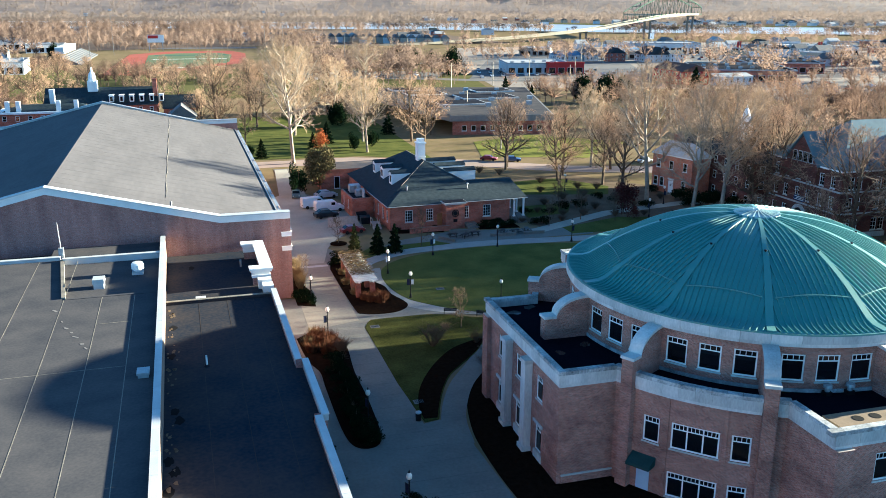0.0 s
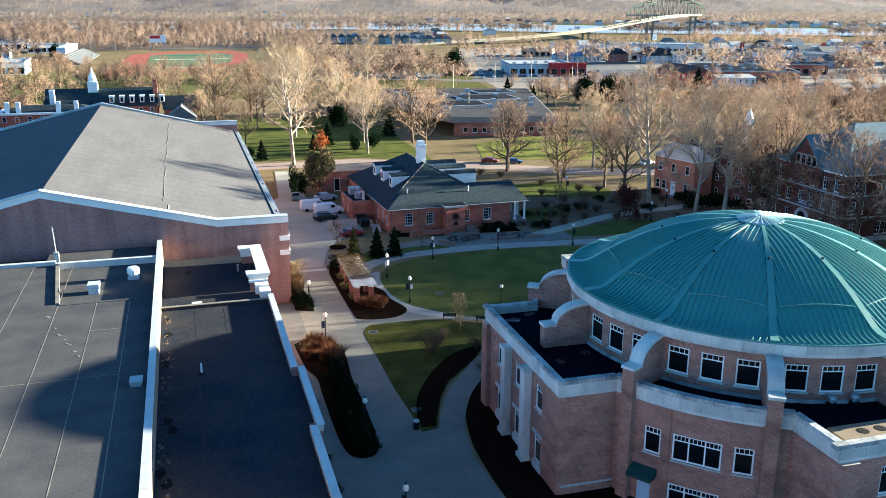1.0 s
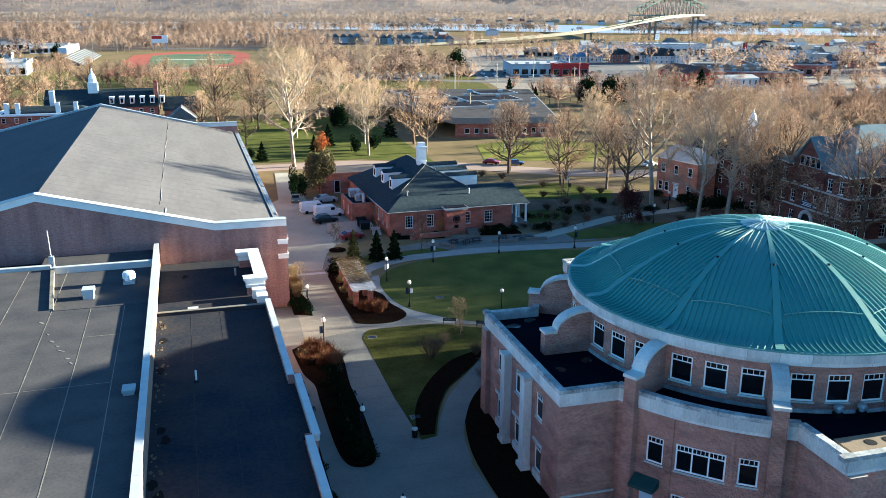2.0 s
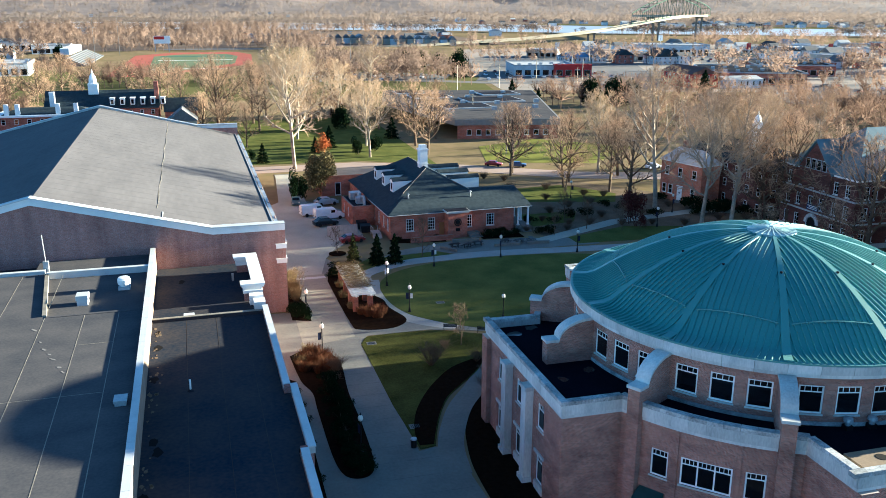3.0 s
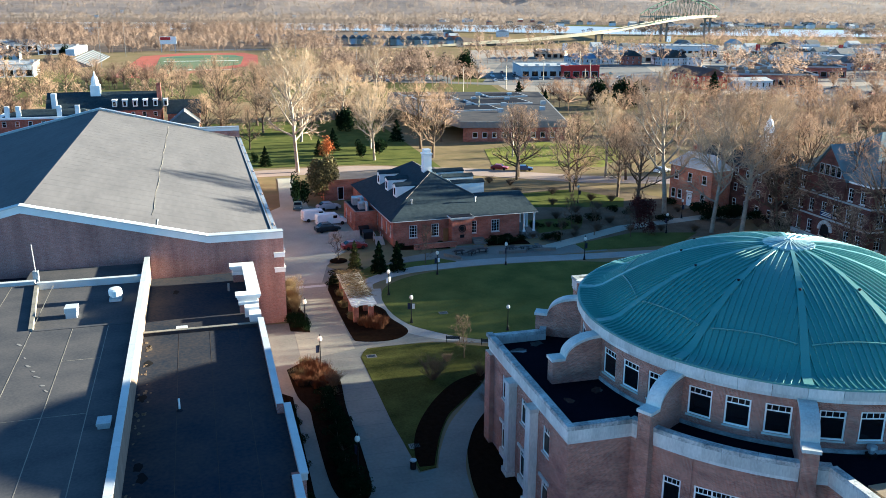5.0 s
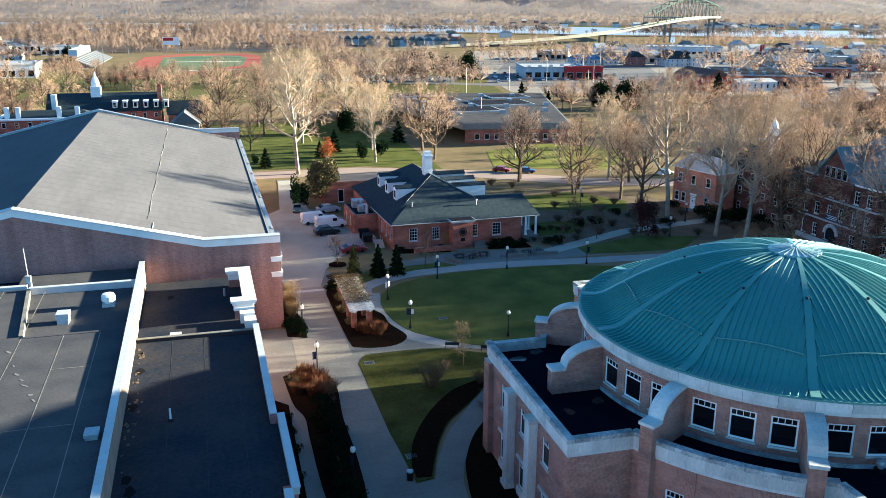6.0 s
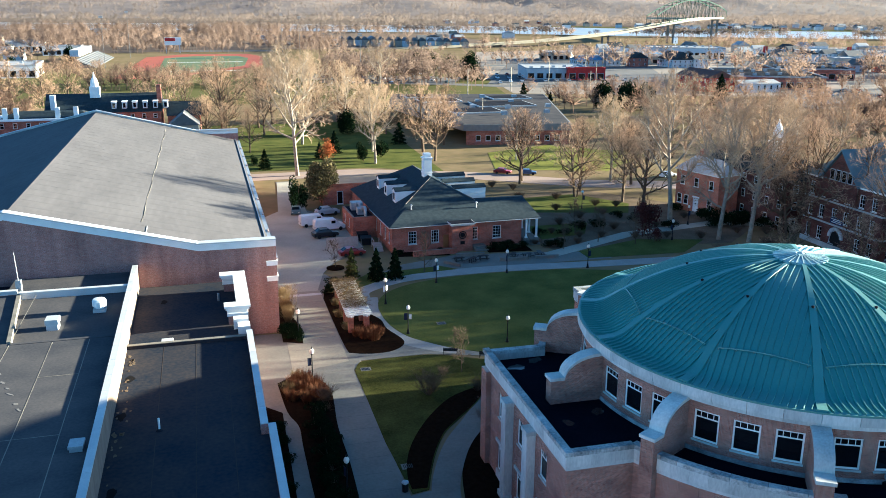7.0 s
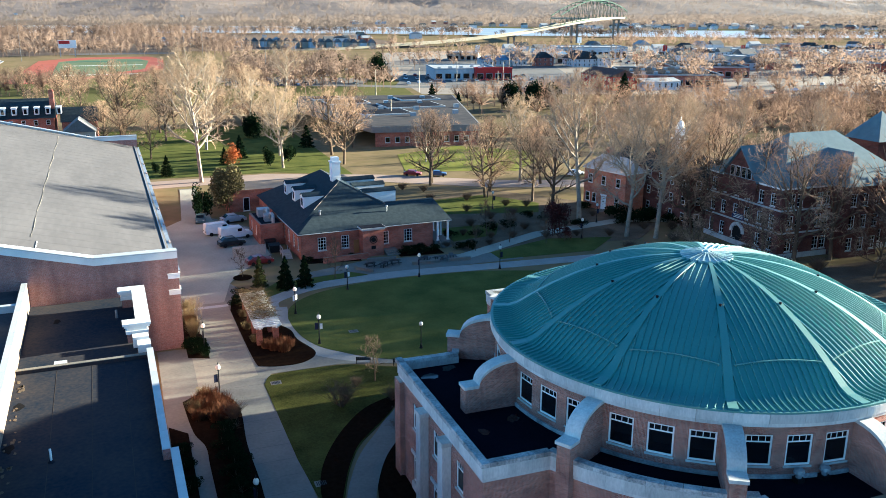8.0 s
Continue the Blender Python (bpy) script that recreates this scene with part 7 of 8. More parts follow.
for k, (x, y) in enumerate(((-14.72, 89.3), (-14.13, 87.24), (-13.02, 84.53), (-12.23, 82.44), (-11.79, 81.21), (-15.81, 92.94), (-13.49, 85.85))):
    blot(x, y, Z_BIG + 0.008, 0.28 + 0.1 * (k % 3), 0.10 + 0.04 * (k % 2), 118 + 9 * (k % 4), 300 + k, SCUFF, "roof_scuff", wingb, "pale scuff on the membrane")
for k, (x, y) in enumerate(((30.71, 79.99), (32.91, 81.14), (34.26, 69.98), (31.15, 68.62), (48.49, 50.02), (50.08, 50.16))):
    blot(x, y, ROOF_Z, 0.9 - 0.08 * k, 0.6 - 0.05 * k, 30 * k, 340 + k, PUDDLE, "roof_puddle", hall, "dark shallow puddle on the roof")

# ---------------------------------------------------------------- flat-roofed school beyond the street, old hall behind the arena
PALE = material("pale_roof", (.40, .395, .39), (.25, .25, .25), .8, scale=.2, fine=2, contrast=1)
WHITE_WALL = material("white_siding", (.60, .595, .585), (.46, .455, .45), .8, scale=.5, vary=.08)
TAN_WALL = material("tan_siding", (.45, .38, .29), (.36, .30, .23), .85, scale=.5, vary=.15)
BLUE_ROOF = material("blue_metal_roof", (.12, .22, .34), (.09, .17, .27), .5, scale=.4, vary=.1)
GREY_ROOF = material("grey_shingle", (.16, .155, .15), (.11, .105, .10), .9, scale=.5, fine=4, vary=.25)
RED_WALL = material("red_shop_front", (.38, .035, .03), (.30, .03, .028), .6, scale=.6)
TRACK = material("red_running_track", (.32, .085, .05), (.23, .06, .04), .9, scale=.05, fine=.5)
TURF = material("sports_turf", (.13, .15, .075), (.09, .11, .05), .9, scale=.05, fine=.4)
STEEL_GREEN = material("green_bridge_steel", (.038, .095, .060), (.026, .068, .044), .8, 0.0, scale=.3)
STEEL_DULL = material("dull_galvanised_steel", (.10, .10, .105), (.07, .07, .074), .7, scale=2)
DECK = material("pale_bridge_deck", (.36, .315, .235), (.26, .23, .17), .8, scale=.05, fine=.6)

sc = thing("flat_school", "low flat-roofed brick school with pale roof curbs", "building")
brick_wall(sc, (80, 268), (112, 262), 0, 4.4, [(3 + 3.1 * k, 1.2, 1.6, 1.8) for k in range(9)], mat=BRICK_OLD, transom=0)
part("upper_band", prism(bmesh.new(), [(79, 267.8), (112.6, 261.6), (138, 352), (76, 366), (68, 330)], 4.4, 6.4), material("grey_fascia", (.22, .21, .20), (.16, .155, .15)), sc)
part("roof", prism(bmesh.new(), [(79.5, 268.4), (112.2, 262.2), (137.2, 351.6), (76.4, 365.2), (68.6, 330)], 6.4, 6.5), MEMBRANE, sc)
for x, y, a, b in ((92, 300, 9, 7), (108, 318, 11, 8), (118, 340, 8, 6), (88, 335, 8, 6), (84, 352, 6, 5)):
    part("roof_well", boxed((x - a, y - b, 6.5, x + a, y + b, 6.9)), COPING, sc)
    part("roof_deck", boxed((x - a + .6, y - b + .6, 6.9, x + a - .6, y + b - .6, 6.98)), MEMBRANE_DARK, sc)
for k in range(12):
    u = thing("rooftop_unit", "grey box ventilation unit on the school roof", "roof unit", "school roof units")
    x, y = 82 + (k * 37) % 44, 285 + (k * 53) % 70
    part("casing", boxed((x, y, 6.5, x + 1.8, y + 1.4, 7.8)), GREY_METAL, u)

oh = gable_house("old_hall", "long brick hall with dark mansard roof and white cupola", -46, 300, -12, 314, 9.0, 14.4, BRICK_OLD, SHINGLE, "x", storeys=3, category="building")
part("cupola", boxed((-33.2, 304.5, 13.2, -30.2, 307.5, 16.6)), TRIM, oh, "white cupola")
part("cupola_cap", lathe(bmesh.new(), [(1.3, 16.6), (1.2, 17.6), (1.25, 17.7), (.9, 18.9), (.4, 19.6), (.1, 21)], 10, -31.7, 306), TRIM, oh)
for k in range(6):
    x = -26.5 + 3.1 * k
    d = part("dormer", boxed((x, 299.4, 10.2, x + 1.3, 303, 12.2), (x - .15, 299.3, 12.2, x + 1.45, 303, 12.4)), TRIM, oh)
    part("pane", boxed((x + .25, 299.36, 10.5, x + 1.05, 299.395, 11.9)), GLASS, d)
part("chimney", boxed((-13, 303, 9, -11.7, 306, 17)), BRICK_OLD, oh)
part("chimney", boxed((-44.5, 301, 9, -43, 303, 14.5)), TRIM, oh)
o2 = gable_house("cornice_house", "brick house with heavy white cornice and chimneys", -56, 280, -28, 292, 9.4, 11.6, BRICK_OLD, SHINGLE, "hip", storeys=3, category="building")
part("cornice", boxed((-56.8, 279.2, 9.4, -27.2, 292.8, 9.9)), TRIM, o2)
for x in (-54, -51, -40, -35):
    part("chimney", boxed((x, 281, 9.9, x + 1.2, 282.2, 13)), TRIM, o2)
gable_house("side_wing", "dark roofed wing beside the old hall", -10, 300, 0, 312, 7.5, 11.5, BRICK_OLD, SHINGLE, "x", storeys=2, category="building")
gable_house("gabled_house", "tan gabled house with a grey roof behind the arena", -8, 268, 0, 276, 8.5, 12.0, TAN_WALL, GREY_ROOF, "y", storeys=2)
for x, y in ((-70, 262), (-84, 274), (-66, 246)):
    gable_house("roof_cottage", "small brick cottage behind the arena", x, y, x + 10, y + 9, 6, 10, BRICK_OLD, SHINGLE, "x", storeys=2)

# ---------------------------------------------------------------- sports ground
tagged(part("running_track", prism(bmesh.new(), [(-52, 548), (-30, 540), (38, 640), (44, 760), (34, 800), (-20, 800), (-48, 760)], .045, .09), TRACK), "red running track", "track", kind="structure")
tagged(part("sports_turf", prism(bmesh.new(), [(-30, 575), (-20, 565), (26, 650), (32, 740), (24, 770), (-12, 770), (-33, 745)], .09, .12), TURF), "striped green sports turf", "field", kind="structure")
for k, (y, w) in enumerate(((600, 3), (640, 14), (690, 3), (735, 12))):
    tagged(part("field_stripe", boxed((-28, y, .122, 22 + k * 2, y + w, .13)), (TRIM, TURF, TRIM, material("dark_turf", (.05, .11, .07)))[k]), "painted stripe on the sports turf", "field marking", kind="structure")
bl = thing("bleachers", "pale metal grandstand beside the track", "grandstand")
for k in range(8):
    part("bench_tier", boxed((-74 - k * 1.6, 640, 0, -72.4 - k * 1.6, 760, .8 + .7 * k)), STEEL_DULL, bl)
part("press_box", boxed((-92, 670, 6, -86, 740, 10.5)), WHITE_WALL, bl)
sb = thing("scoreboard", "white and red scoreboard on posts", "scoreboard")
part("board", boxed((-36, 820, 7, -22, 821, 13.5)), TRIM, sb)
part("red_panel", boxed((-35.6, 819.8, 10.5, -27, 819.97, 13.1)), RED_WALL, sb)
for x in (-35, -23.5):
    part("post", boxed((x - .3, 820.2, 0, x + .3, 820.8, 7)), GREY_METAL, sb)
for x, y, h in ((-66, 640, 34), (-60, 760, 36), (70, 700, 33), (64, 800, 34), (88, 520, 26)):
    fl = thing("floodlight_mast", "tall steel floodlight mast by the sports field", "light mast", "floodlights")
    part("pole", tube(bmesh.new(), [(x, y, 0), (x, y, h)], [.18, .09], 6), STEEL_DULL, fl)
    part("lamp_bar", boxed((x - 1.3, y - .2, h - 1.4, x + 1.3, y + .2, h - .9), (x - 1.3, y - .2, h - .5, x + 1.3, y + .2, h)), GREY_METAL, fl)

# ---------------------------------------------------------------- river, far bank, bridge
tagged(part("river", prism(bmesh.new(), [(-2500, 1980), (-400, 1640), (100, 1480), (380, 1360), (600, 1180), (850, 1040), (1500, 760), (1700, 960), (1200, 1290), (900, 1420), (640, 1720), (200, 1950), (-400, 2150), (-2500, 2500)], .004, .3), WATER),
       "broad river with a pale sky reflection put into its colour", "river", kind="structure")


def hill(name, x0, x1, y0, y1, top, label, nx=60, ny=8):
    bm = bmesh.new()
    g = []
    for j in range(ny + 1):
        row = []
        for i in range(nx + 1):
            x, y = x0 + (x1 - x0) * i / nx, y0 + (y1 - y0) * j / ny
            f = math.sin(math.pi / 2 * j / ny)
            z = top * f * (0.75 + 0.35 * noise.noise(Vector((x / 420, y / 420, 3.1))) + 0.12 * noise.noise(Vector((x / 90, y / 90, 1))))
            row.append(bm.verts.new((x, y, max(0.0, z) if j else -0.5)))
        g.append(row)
    for j in range(ny):
        for i in range(nx):
            bm.faces.new((g[j][i], g[j][i + 1], g[j + 1][i + 1], g[j + 1][i]))
    return tagged(part(name, bm, WOODS), label, "hill", kind="structure")


WOODS = material("wooded_hill", (.215, .17, .145), (.13, .107, .095), .95, scale=.02, fine=.15, contrast=1, bump=.8, dist=3)
hill("far_hill", -2600, 4400, 2800, 3800, 105, "wooded hills beyond the river")

br = thing("river_bridge", "long pale bridge with a green steel arch truss", "bridge")
DK = smooth_line([(150, 870), (199, 872), (255, 880), (329, 895), (401, 910), (450, 925), (500, 940), (548, 960), (590, 985), (622, 1010), (640, 1120), (655, 1250)], 4)


def deck_z(p):
    xs = [150, 199, 255, 329, 401, 450, 500, 548, 590, 622, 640, 660]
    zs = [-1.0, .6, 2.6, 5.2, 10.0, 14.2, 21.0, 26.3, 28.2, 28.4, 26, 24]
    return float(np.interp(p[0], xs, zs))


bm = bmesh.new()
rows = []
for i, p in enumerate(DK):
    a, b = Vector(DK[max(i - 1, 0)]), Vector(DK[min(i + 1, len(DK) - 1)])
    d = (b - a).normalized()
    o = Vector((-d.y, d.x)) * 6.5
    z = deck_z(p)
    rows.append([bm.verts.new((p[0] + s * o.x, p[1] + s * o.y, z + h)) for s, h in ((1, -1.3), (-1, -1.3), (-1, 1.0), (-.93, 1.0), (-.93, 0), (.93, 0), (.93, 1.0), (1, 1.0))])
for a, b in zip(rows, rows[1:]):
    for k in range(8):
        bm.faces.new((a[k], b[k], b[(k + 1) % 8], a[(k + 1) % 8]))
bmesh.ops.recalc_face_normals(bm, faces=bm.faces)
part("deck", bm, DECK, br, "pale concrete deck with parapets")
for i in range(10, len(DK) - 2, 8):
    p = DK[i]
    z = deck_z(p) - 1.8
    if z > 2:
        part("pier", boxed((p[0] - 4.5, p[1] - 1, 0, p[0] - 2.7, p[1] + 1, z), (p[0] + 2.7, p[1] - 1, 0, p[0] + 4.5, p[1] + 1, z), (p[0] - 5.5, p[1] - 1, z - 1.2, p[0] + 5.5, p[1] + 1, z)), CONCRETE, br)
# arch truss
A0, A1 = Vector((492, 936, 0)), Vector((628, 1012, 0))
dv = (A1 - A0)
sidev = Vector((-dv.y, dv.x, 0)).normalized() * 7.0
NP = 18
for s in (-1, 1):
    top, bot = [], []
    for k in range(NP + 1):
        f = k / NP
        p = A0 + dv * f + sidev * s
        z = deck_z((p.x, p.y)) + .5
        bot.append(Vector((p.x, p.y, z)))
        top.append(Vector((p.x, p.y, z + 7.0 + 15.0 * math.sin(math.pi * min(1, f * .9 + .08)) ** .9)))
    part("top_chord", tube(bmesh.new(), [tuple(v) for v in top], .5, 4), STEEL_GREEN, br)
    part("bottom_chord", tube(bmesh.new(), [tuple(v) for v in bot], .45, 4), STEEL_GREEN, br)
    for k in range(NP + 1):
        part("truss_post", tube(bmesh.new(), [tuple(bot[k]), tuple(top[k])], .22, 4), STEEL_GREEN, br)
        if k < NP:
            part("truss_diagonal", tube(bmesh.new(), [tuple(bot[k]), tuple(top[k + 1])] if k % 2 else [tuple(top[k]), tuple(bot[k + 1])], .18, 4), STEEL_GREEN, br)
for k in range(2, NP + 1, 2):
    f = k / NP
    p = A0 + dv * f
    z = deck_z((p.x, p.y)) + 7.5 + 15.0 * math.sin(math.pi * min(1, f * .9 + .08)) ** .9
    part("cross_beam", tube(bmesh.new(), [tuple(p + sidev + Vector((0, 0, z))), tuple(p - sidev + Vector((0, 0, z)))], .35, 4), STEEL_GREEN, br)

# ---------------------------------------------------------------- town
rt = random.Random(2024)


def shop(x, y, w, d, h, wall, label, roofm=None, turn=0.0, band=None):
    t = thing("shop", label, "shop", "town buildings", m=pose(x, y, 0, 0, 0, turn))
    part("wall", boxed((0, 0, 0, w, d, h)), wall, t)
    part("parapet", boxed((-.2, -.2, h, w + .2, .3, h + .7), (-.2, d - .3, h, w + .2, d + .2, h + .7), (-.2, .3, h, .3, d - .3, h + .7), (w - .3, .3, h, w + .2, d - .3, h + .7)), band or PALE, t)
    part("roof", boxed((.3, .3, h, w - .3, d - .3, h + .15)), roofm or PALE, t)
    n = max(2, int(w / 5))
    for k in range(n):
        xa = w * (k + .15) / n
        wd = part("shop_window", boxed((xa, -.06, .6, xa + w / n * .7, -.004, h * .62)), GREY_METAL, t)
        part("pane", boxed((xa + .15, -.09, .75, xa + w / n * .7 - .15, -.063, h * .62 - .15)), GLASS, wd)
    for k in range(max(1, int(w * d / 260))):
        xa, ya = 2 + (k * 7.3) % max(1, w - 5), 2 + (k * 4.1) % max(1, d - 5)
        part("roof_unit", boxed((xa, ya, h + .15, xa + 2, ya + 1.6, h + 1.4)), GREY_METAL, t)
    return t


shop(183, 498, 38, 40, 6, WHITE_WALL, "white flat-roofed shop with a red front", turn=-12)
shop(205, 488, 22, 6, 6.5, RED_WALL, "red shop front with pale lettering bars", band=RED_WALL, turn=-12)
shop(352, 668, 60, 36, 9, WHITE_WALL, "white two-storey office block with window bands", turn=-20)
shop(268, 425, 52, 62, 6, BRICK_OLD, "large brick store with a dark flat roof", MEMBRANE_DARK, -24)
shop(330, 470, 46, 60, 6, BRICK_OLD, "large brick store with a dark flat roof", MEMBRANE_DARK, -24)
shop(470, 640, 70, 40, 7, WHITE_WALL, "long white store with a red sign panel", turn=-30)
shop(520, 520, 60, 34, 10, WHITE_WALL, "white three-storey block with strip windows", turn=-34)
shop(590, 470, 70, 44, 11, BRICK_OLD, "wide brick warehouse with flat roof", turn=-34)
gable_house("red_barn_house", "red brick building with stepped gable", 246, 405, 262, 436, 7, 10.5, RED_WALL, material("brown_metal_roof", (.15, .075, .055), (.10, .05, .038), .8, scale=.4), "y", storeys=2)
gable_house("white_shed", "white low shed beside the brick store", 262, 398, 284, 412, 4.5, 6, WHITE_WALL, PALE, "x", storeys=1)
gable_house("blue_roof_store", "low white store with a blue metal roof", 262, 600, 284, 622, 4, 7, WHITE_WALL, BLUE_ROOF, "x", storeys=1)
gable_house("blue_roof_store", "low white store with a blue metal roof", 326, 640, 350, 660, 4, 7, WHITE_WALL, BLUE_ROOF, "x", storeys=1)
gable_house("grey_roof_house", "white house with a dark gabled roof", 318, 570, 334, 592, 5.5, 11, WHITE_WALL, SHINGLE, "y", storeys=2)
shop(-230, 850, 90, 50, 8, WHITE_WALL, "long pale school building with green panels", turn=4)
shop(-132, 800, 30, 26, 7, WHITE_WALL, "pale flat-roofed gymnasium block", turn=4)
shop(-145, 560, 50, 40, 7, WHITE_WALL, "white flat-roofed store with parapet", turn=4)
WALLS, ROOFS = (WHITE_WALL, TAN_WALL, BRICK_OLD, WHITE_WALL), (GREY_ROOF, SHINGLE, GREY_ROOF, PALE)
KIND = ("white sided town house", "tan sided town house", "brick town house", "white town cottage")


def free(x, y):
    return not ((-60 < x < 90 and 530 < y < 830) or (180 < x < 360 and 420 < y < 560))


for k in range(26):
    x, y = 60 + k * 7.6 + rt.uniform(-1, 1), 1010 - k * 5.5
    gable_house("row_house", "pale row house with a light gabled end", x, y, x + 6.4, y + 11, 6, 9.5, TAN_WALL if k % 3 else WHITE_WALL, GREY_ROOF, "y", storeys=2, group="row houses", win=False)
for k in range(130):
    z = rt.random()
    if z < .36:
        x, y = rt.uniform(230, 760), rt.uniform(430, 800)
        if x < 260 + (y - 430) * .1:
            x += 100
    elif z < .5:
        x, y = rt.uniform(-320, -110), rt.uniform(640, 1300)
    elif z < .64:
        x, y = rt.uniform(-60, 420), rt.uniform(860, 1150)
    else:
        x, y = rt.uniform(500, 1900), rt.uniform(1320, 2200)
        if y < 1900 - x * .62:
            y = 1900 - x * .62 + 60
    if not free(x, y):
        continue
    i = rt.randrange(4)
    w, d, h = rt.uniform(8, 16), rt.uniform(8, 14), rt.choice((4.5, 6, 6.5))
    gable_house("town_house", KIND[i] + " with a gabled roof", x, y, x + w, y + d, h, h + rt.uniform(2.5, 4.2), WALLS[i], ROOFS[rt.randrange(4)], rt.choice("xy"), storeys=2, group="town houses", win=y < 700)
for k in range(22):
    x, y = (rt.uniform(220, 700), rt.uniform(420, 780)) if k < 15 else (rt.uniform(600, 1500), rt.uniform(1450, 2000))
    if free(x, y):
        shop(x, y, rt.uniform(16, 40), rt.uniform(14, 26), rt.uniform(4.5, 7), rt.choice((WHITE_WALL, TAN_WALL, BRICK_OLD)), "flat-roofed town shop with parapet", rt.choice((PALE, MEMBRANE, PALE)), rt.uniform(-35, -10))
for poly in ([(150, 470), (250, 440), (330, 640), (240, 690)], [(350, 560), (520, 520), (560, 640), (420, 700)], [(60, 500), (130, 470), (150, 520), (80, 560)], [(250, 330), (380, 300), (420, 380), (290, 420)],
             [(-30, 845), (60, 840), (60, 870), (-30, 870)]):
    slab("parking_lot", poly, .004, .05, ASPHALT, "grey parking lot with rows of cars", "parking lot")
band("town_road", [(60, 560), (96, 500), (150, 462), (240, 425), (330, 400), (520, 350)], 12, .05, .08, ASPHALT, "grey town road", "road")
band("curving_road", smooth_line([(60, 520), (72, 555), (100, 590), (150, 600), (210, 620)]), 12, .05, .085, CONCRETE, "pale curving road", "road")
for k in range(150):
    zone = k % 4
    if zone == 0:
        x, y, a = 160 + (k // 4) % 13 * 7 + rt.uniform(-.4, .4), 478 + (k // 52) * 24 + (k % 3), rt.choice((78, 82, 258))
    elif zone == 1:
        x, y, a = 370 + (k // 4) % 16 * 8 + rt.uniform(-.4, .4), 562 + (k // 64) * 24, rt.choice((70, 250))
    elif zone == 2:
        x, y, a = rt.uniform(260, 400), rt.uniform(318, 400), rt.uniform(0, 360)
    else:
        x, y, a = rt.uniform(64, 140), rt.uniform(480, 545), rt.uniform(60, 120)
    put(CARS[rt.choice((0, 0, 2, 2, 1, 4, 3, 5))], x, y, a, z=.05)
for x, y, h in ((118, 398, 14), (86, 238, 11), (190, 480, 12), (230, 520, 14), (260, 560, 15), (300, 610, 14), (150, 430, 12), (340, 560, 16), (400, 620, 14), (95, 300, 11), (180, 400, 12), (210, 460, 12)):
    up = thing("utility_pole", "brown wooden utility pole with crossarm", "utility pole", "utility poles")
    part("pole", tube(bmesh.new(), [(x, y, 0), (x, y, h)], [.22, .14], 6), TAN_WALL, up)
    part("crossarm", boxed((x - 1.3, y - .08, h - 1.2, x + 1.3, y + .08, h - 1.0)), TAN_WALL, up)
for x, y, h, mt in ((392, 700, 16, TRIM), (440, 640, 11, RED_WALL), (520, 640, 10, RED_WALL), (270, 640, 13, TRIM), (360, 560, 9, RED_WALL)):
    sn = thing("roadside_sign", "tall roadside sign board on a post", "sign", "roadside signs")
    part("post", tube(bmesh.new(), [(x, y, 0), (x, y, h)], .25, 6), GREY_METAL, sn)
    part("board", boxed((x - 2, y - .2, h - 5, x + 2, y + .2, h)), mt, sn)

# far bank: grass strip and pale houses along the water
tagged(part("bank_meadow", prism(bmesh.new(), [(660, 1726), (905, 1424), (1205, 1294), (1705, 964), (1790, 1060), (1260, 1400), (960, 1530), (720, 1790)], .31, .36), FIELD), "green grass strip on the far river bank", "meadow", kind="structure")
for k in range(60):
    f = (k + rt.uniform(.1, .9)) / 60
    x = 760 + 980 * f
    y = float(np.interp(x, [640, 900, 1200, 1700, 1800], [1720, 1420, 1290, 960, 900])) + rt.uniform(62, 260)
    h = rt.choice((5, 6, 6.5))
    gable_house("bank_house", "white sided house on the far river bank", x, y, x + rt.uniform(10, 18), y + 10, h, h + 3.5, WHITE_WALL if k % 4 else TAN_WALL, ROOFS[k % 4], rt.choice("xy"), storeys=2, group="bank houses", win=False)

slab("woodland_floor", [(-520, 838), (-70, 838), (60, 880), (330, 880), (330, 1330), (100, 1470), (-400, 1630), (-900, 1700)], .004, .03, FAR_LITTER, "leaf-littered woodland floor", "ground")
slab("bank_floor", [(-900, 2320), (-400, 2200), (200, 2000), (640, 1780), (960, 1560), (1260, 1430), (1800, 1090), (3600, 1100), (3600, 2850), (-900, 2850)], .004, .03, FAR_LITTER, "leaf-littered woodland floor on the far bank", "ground")

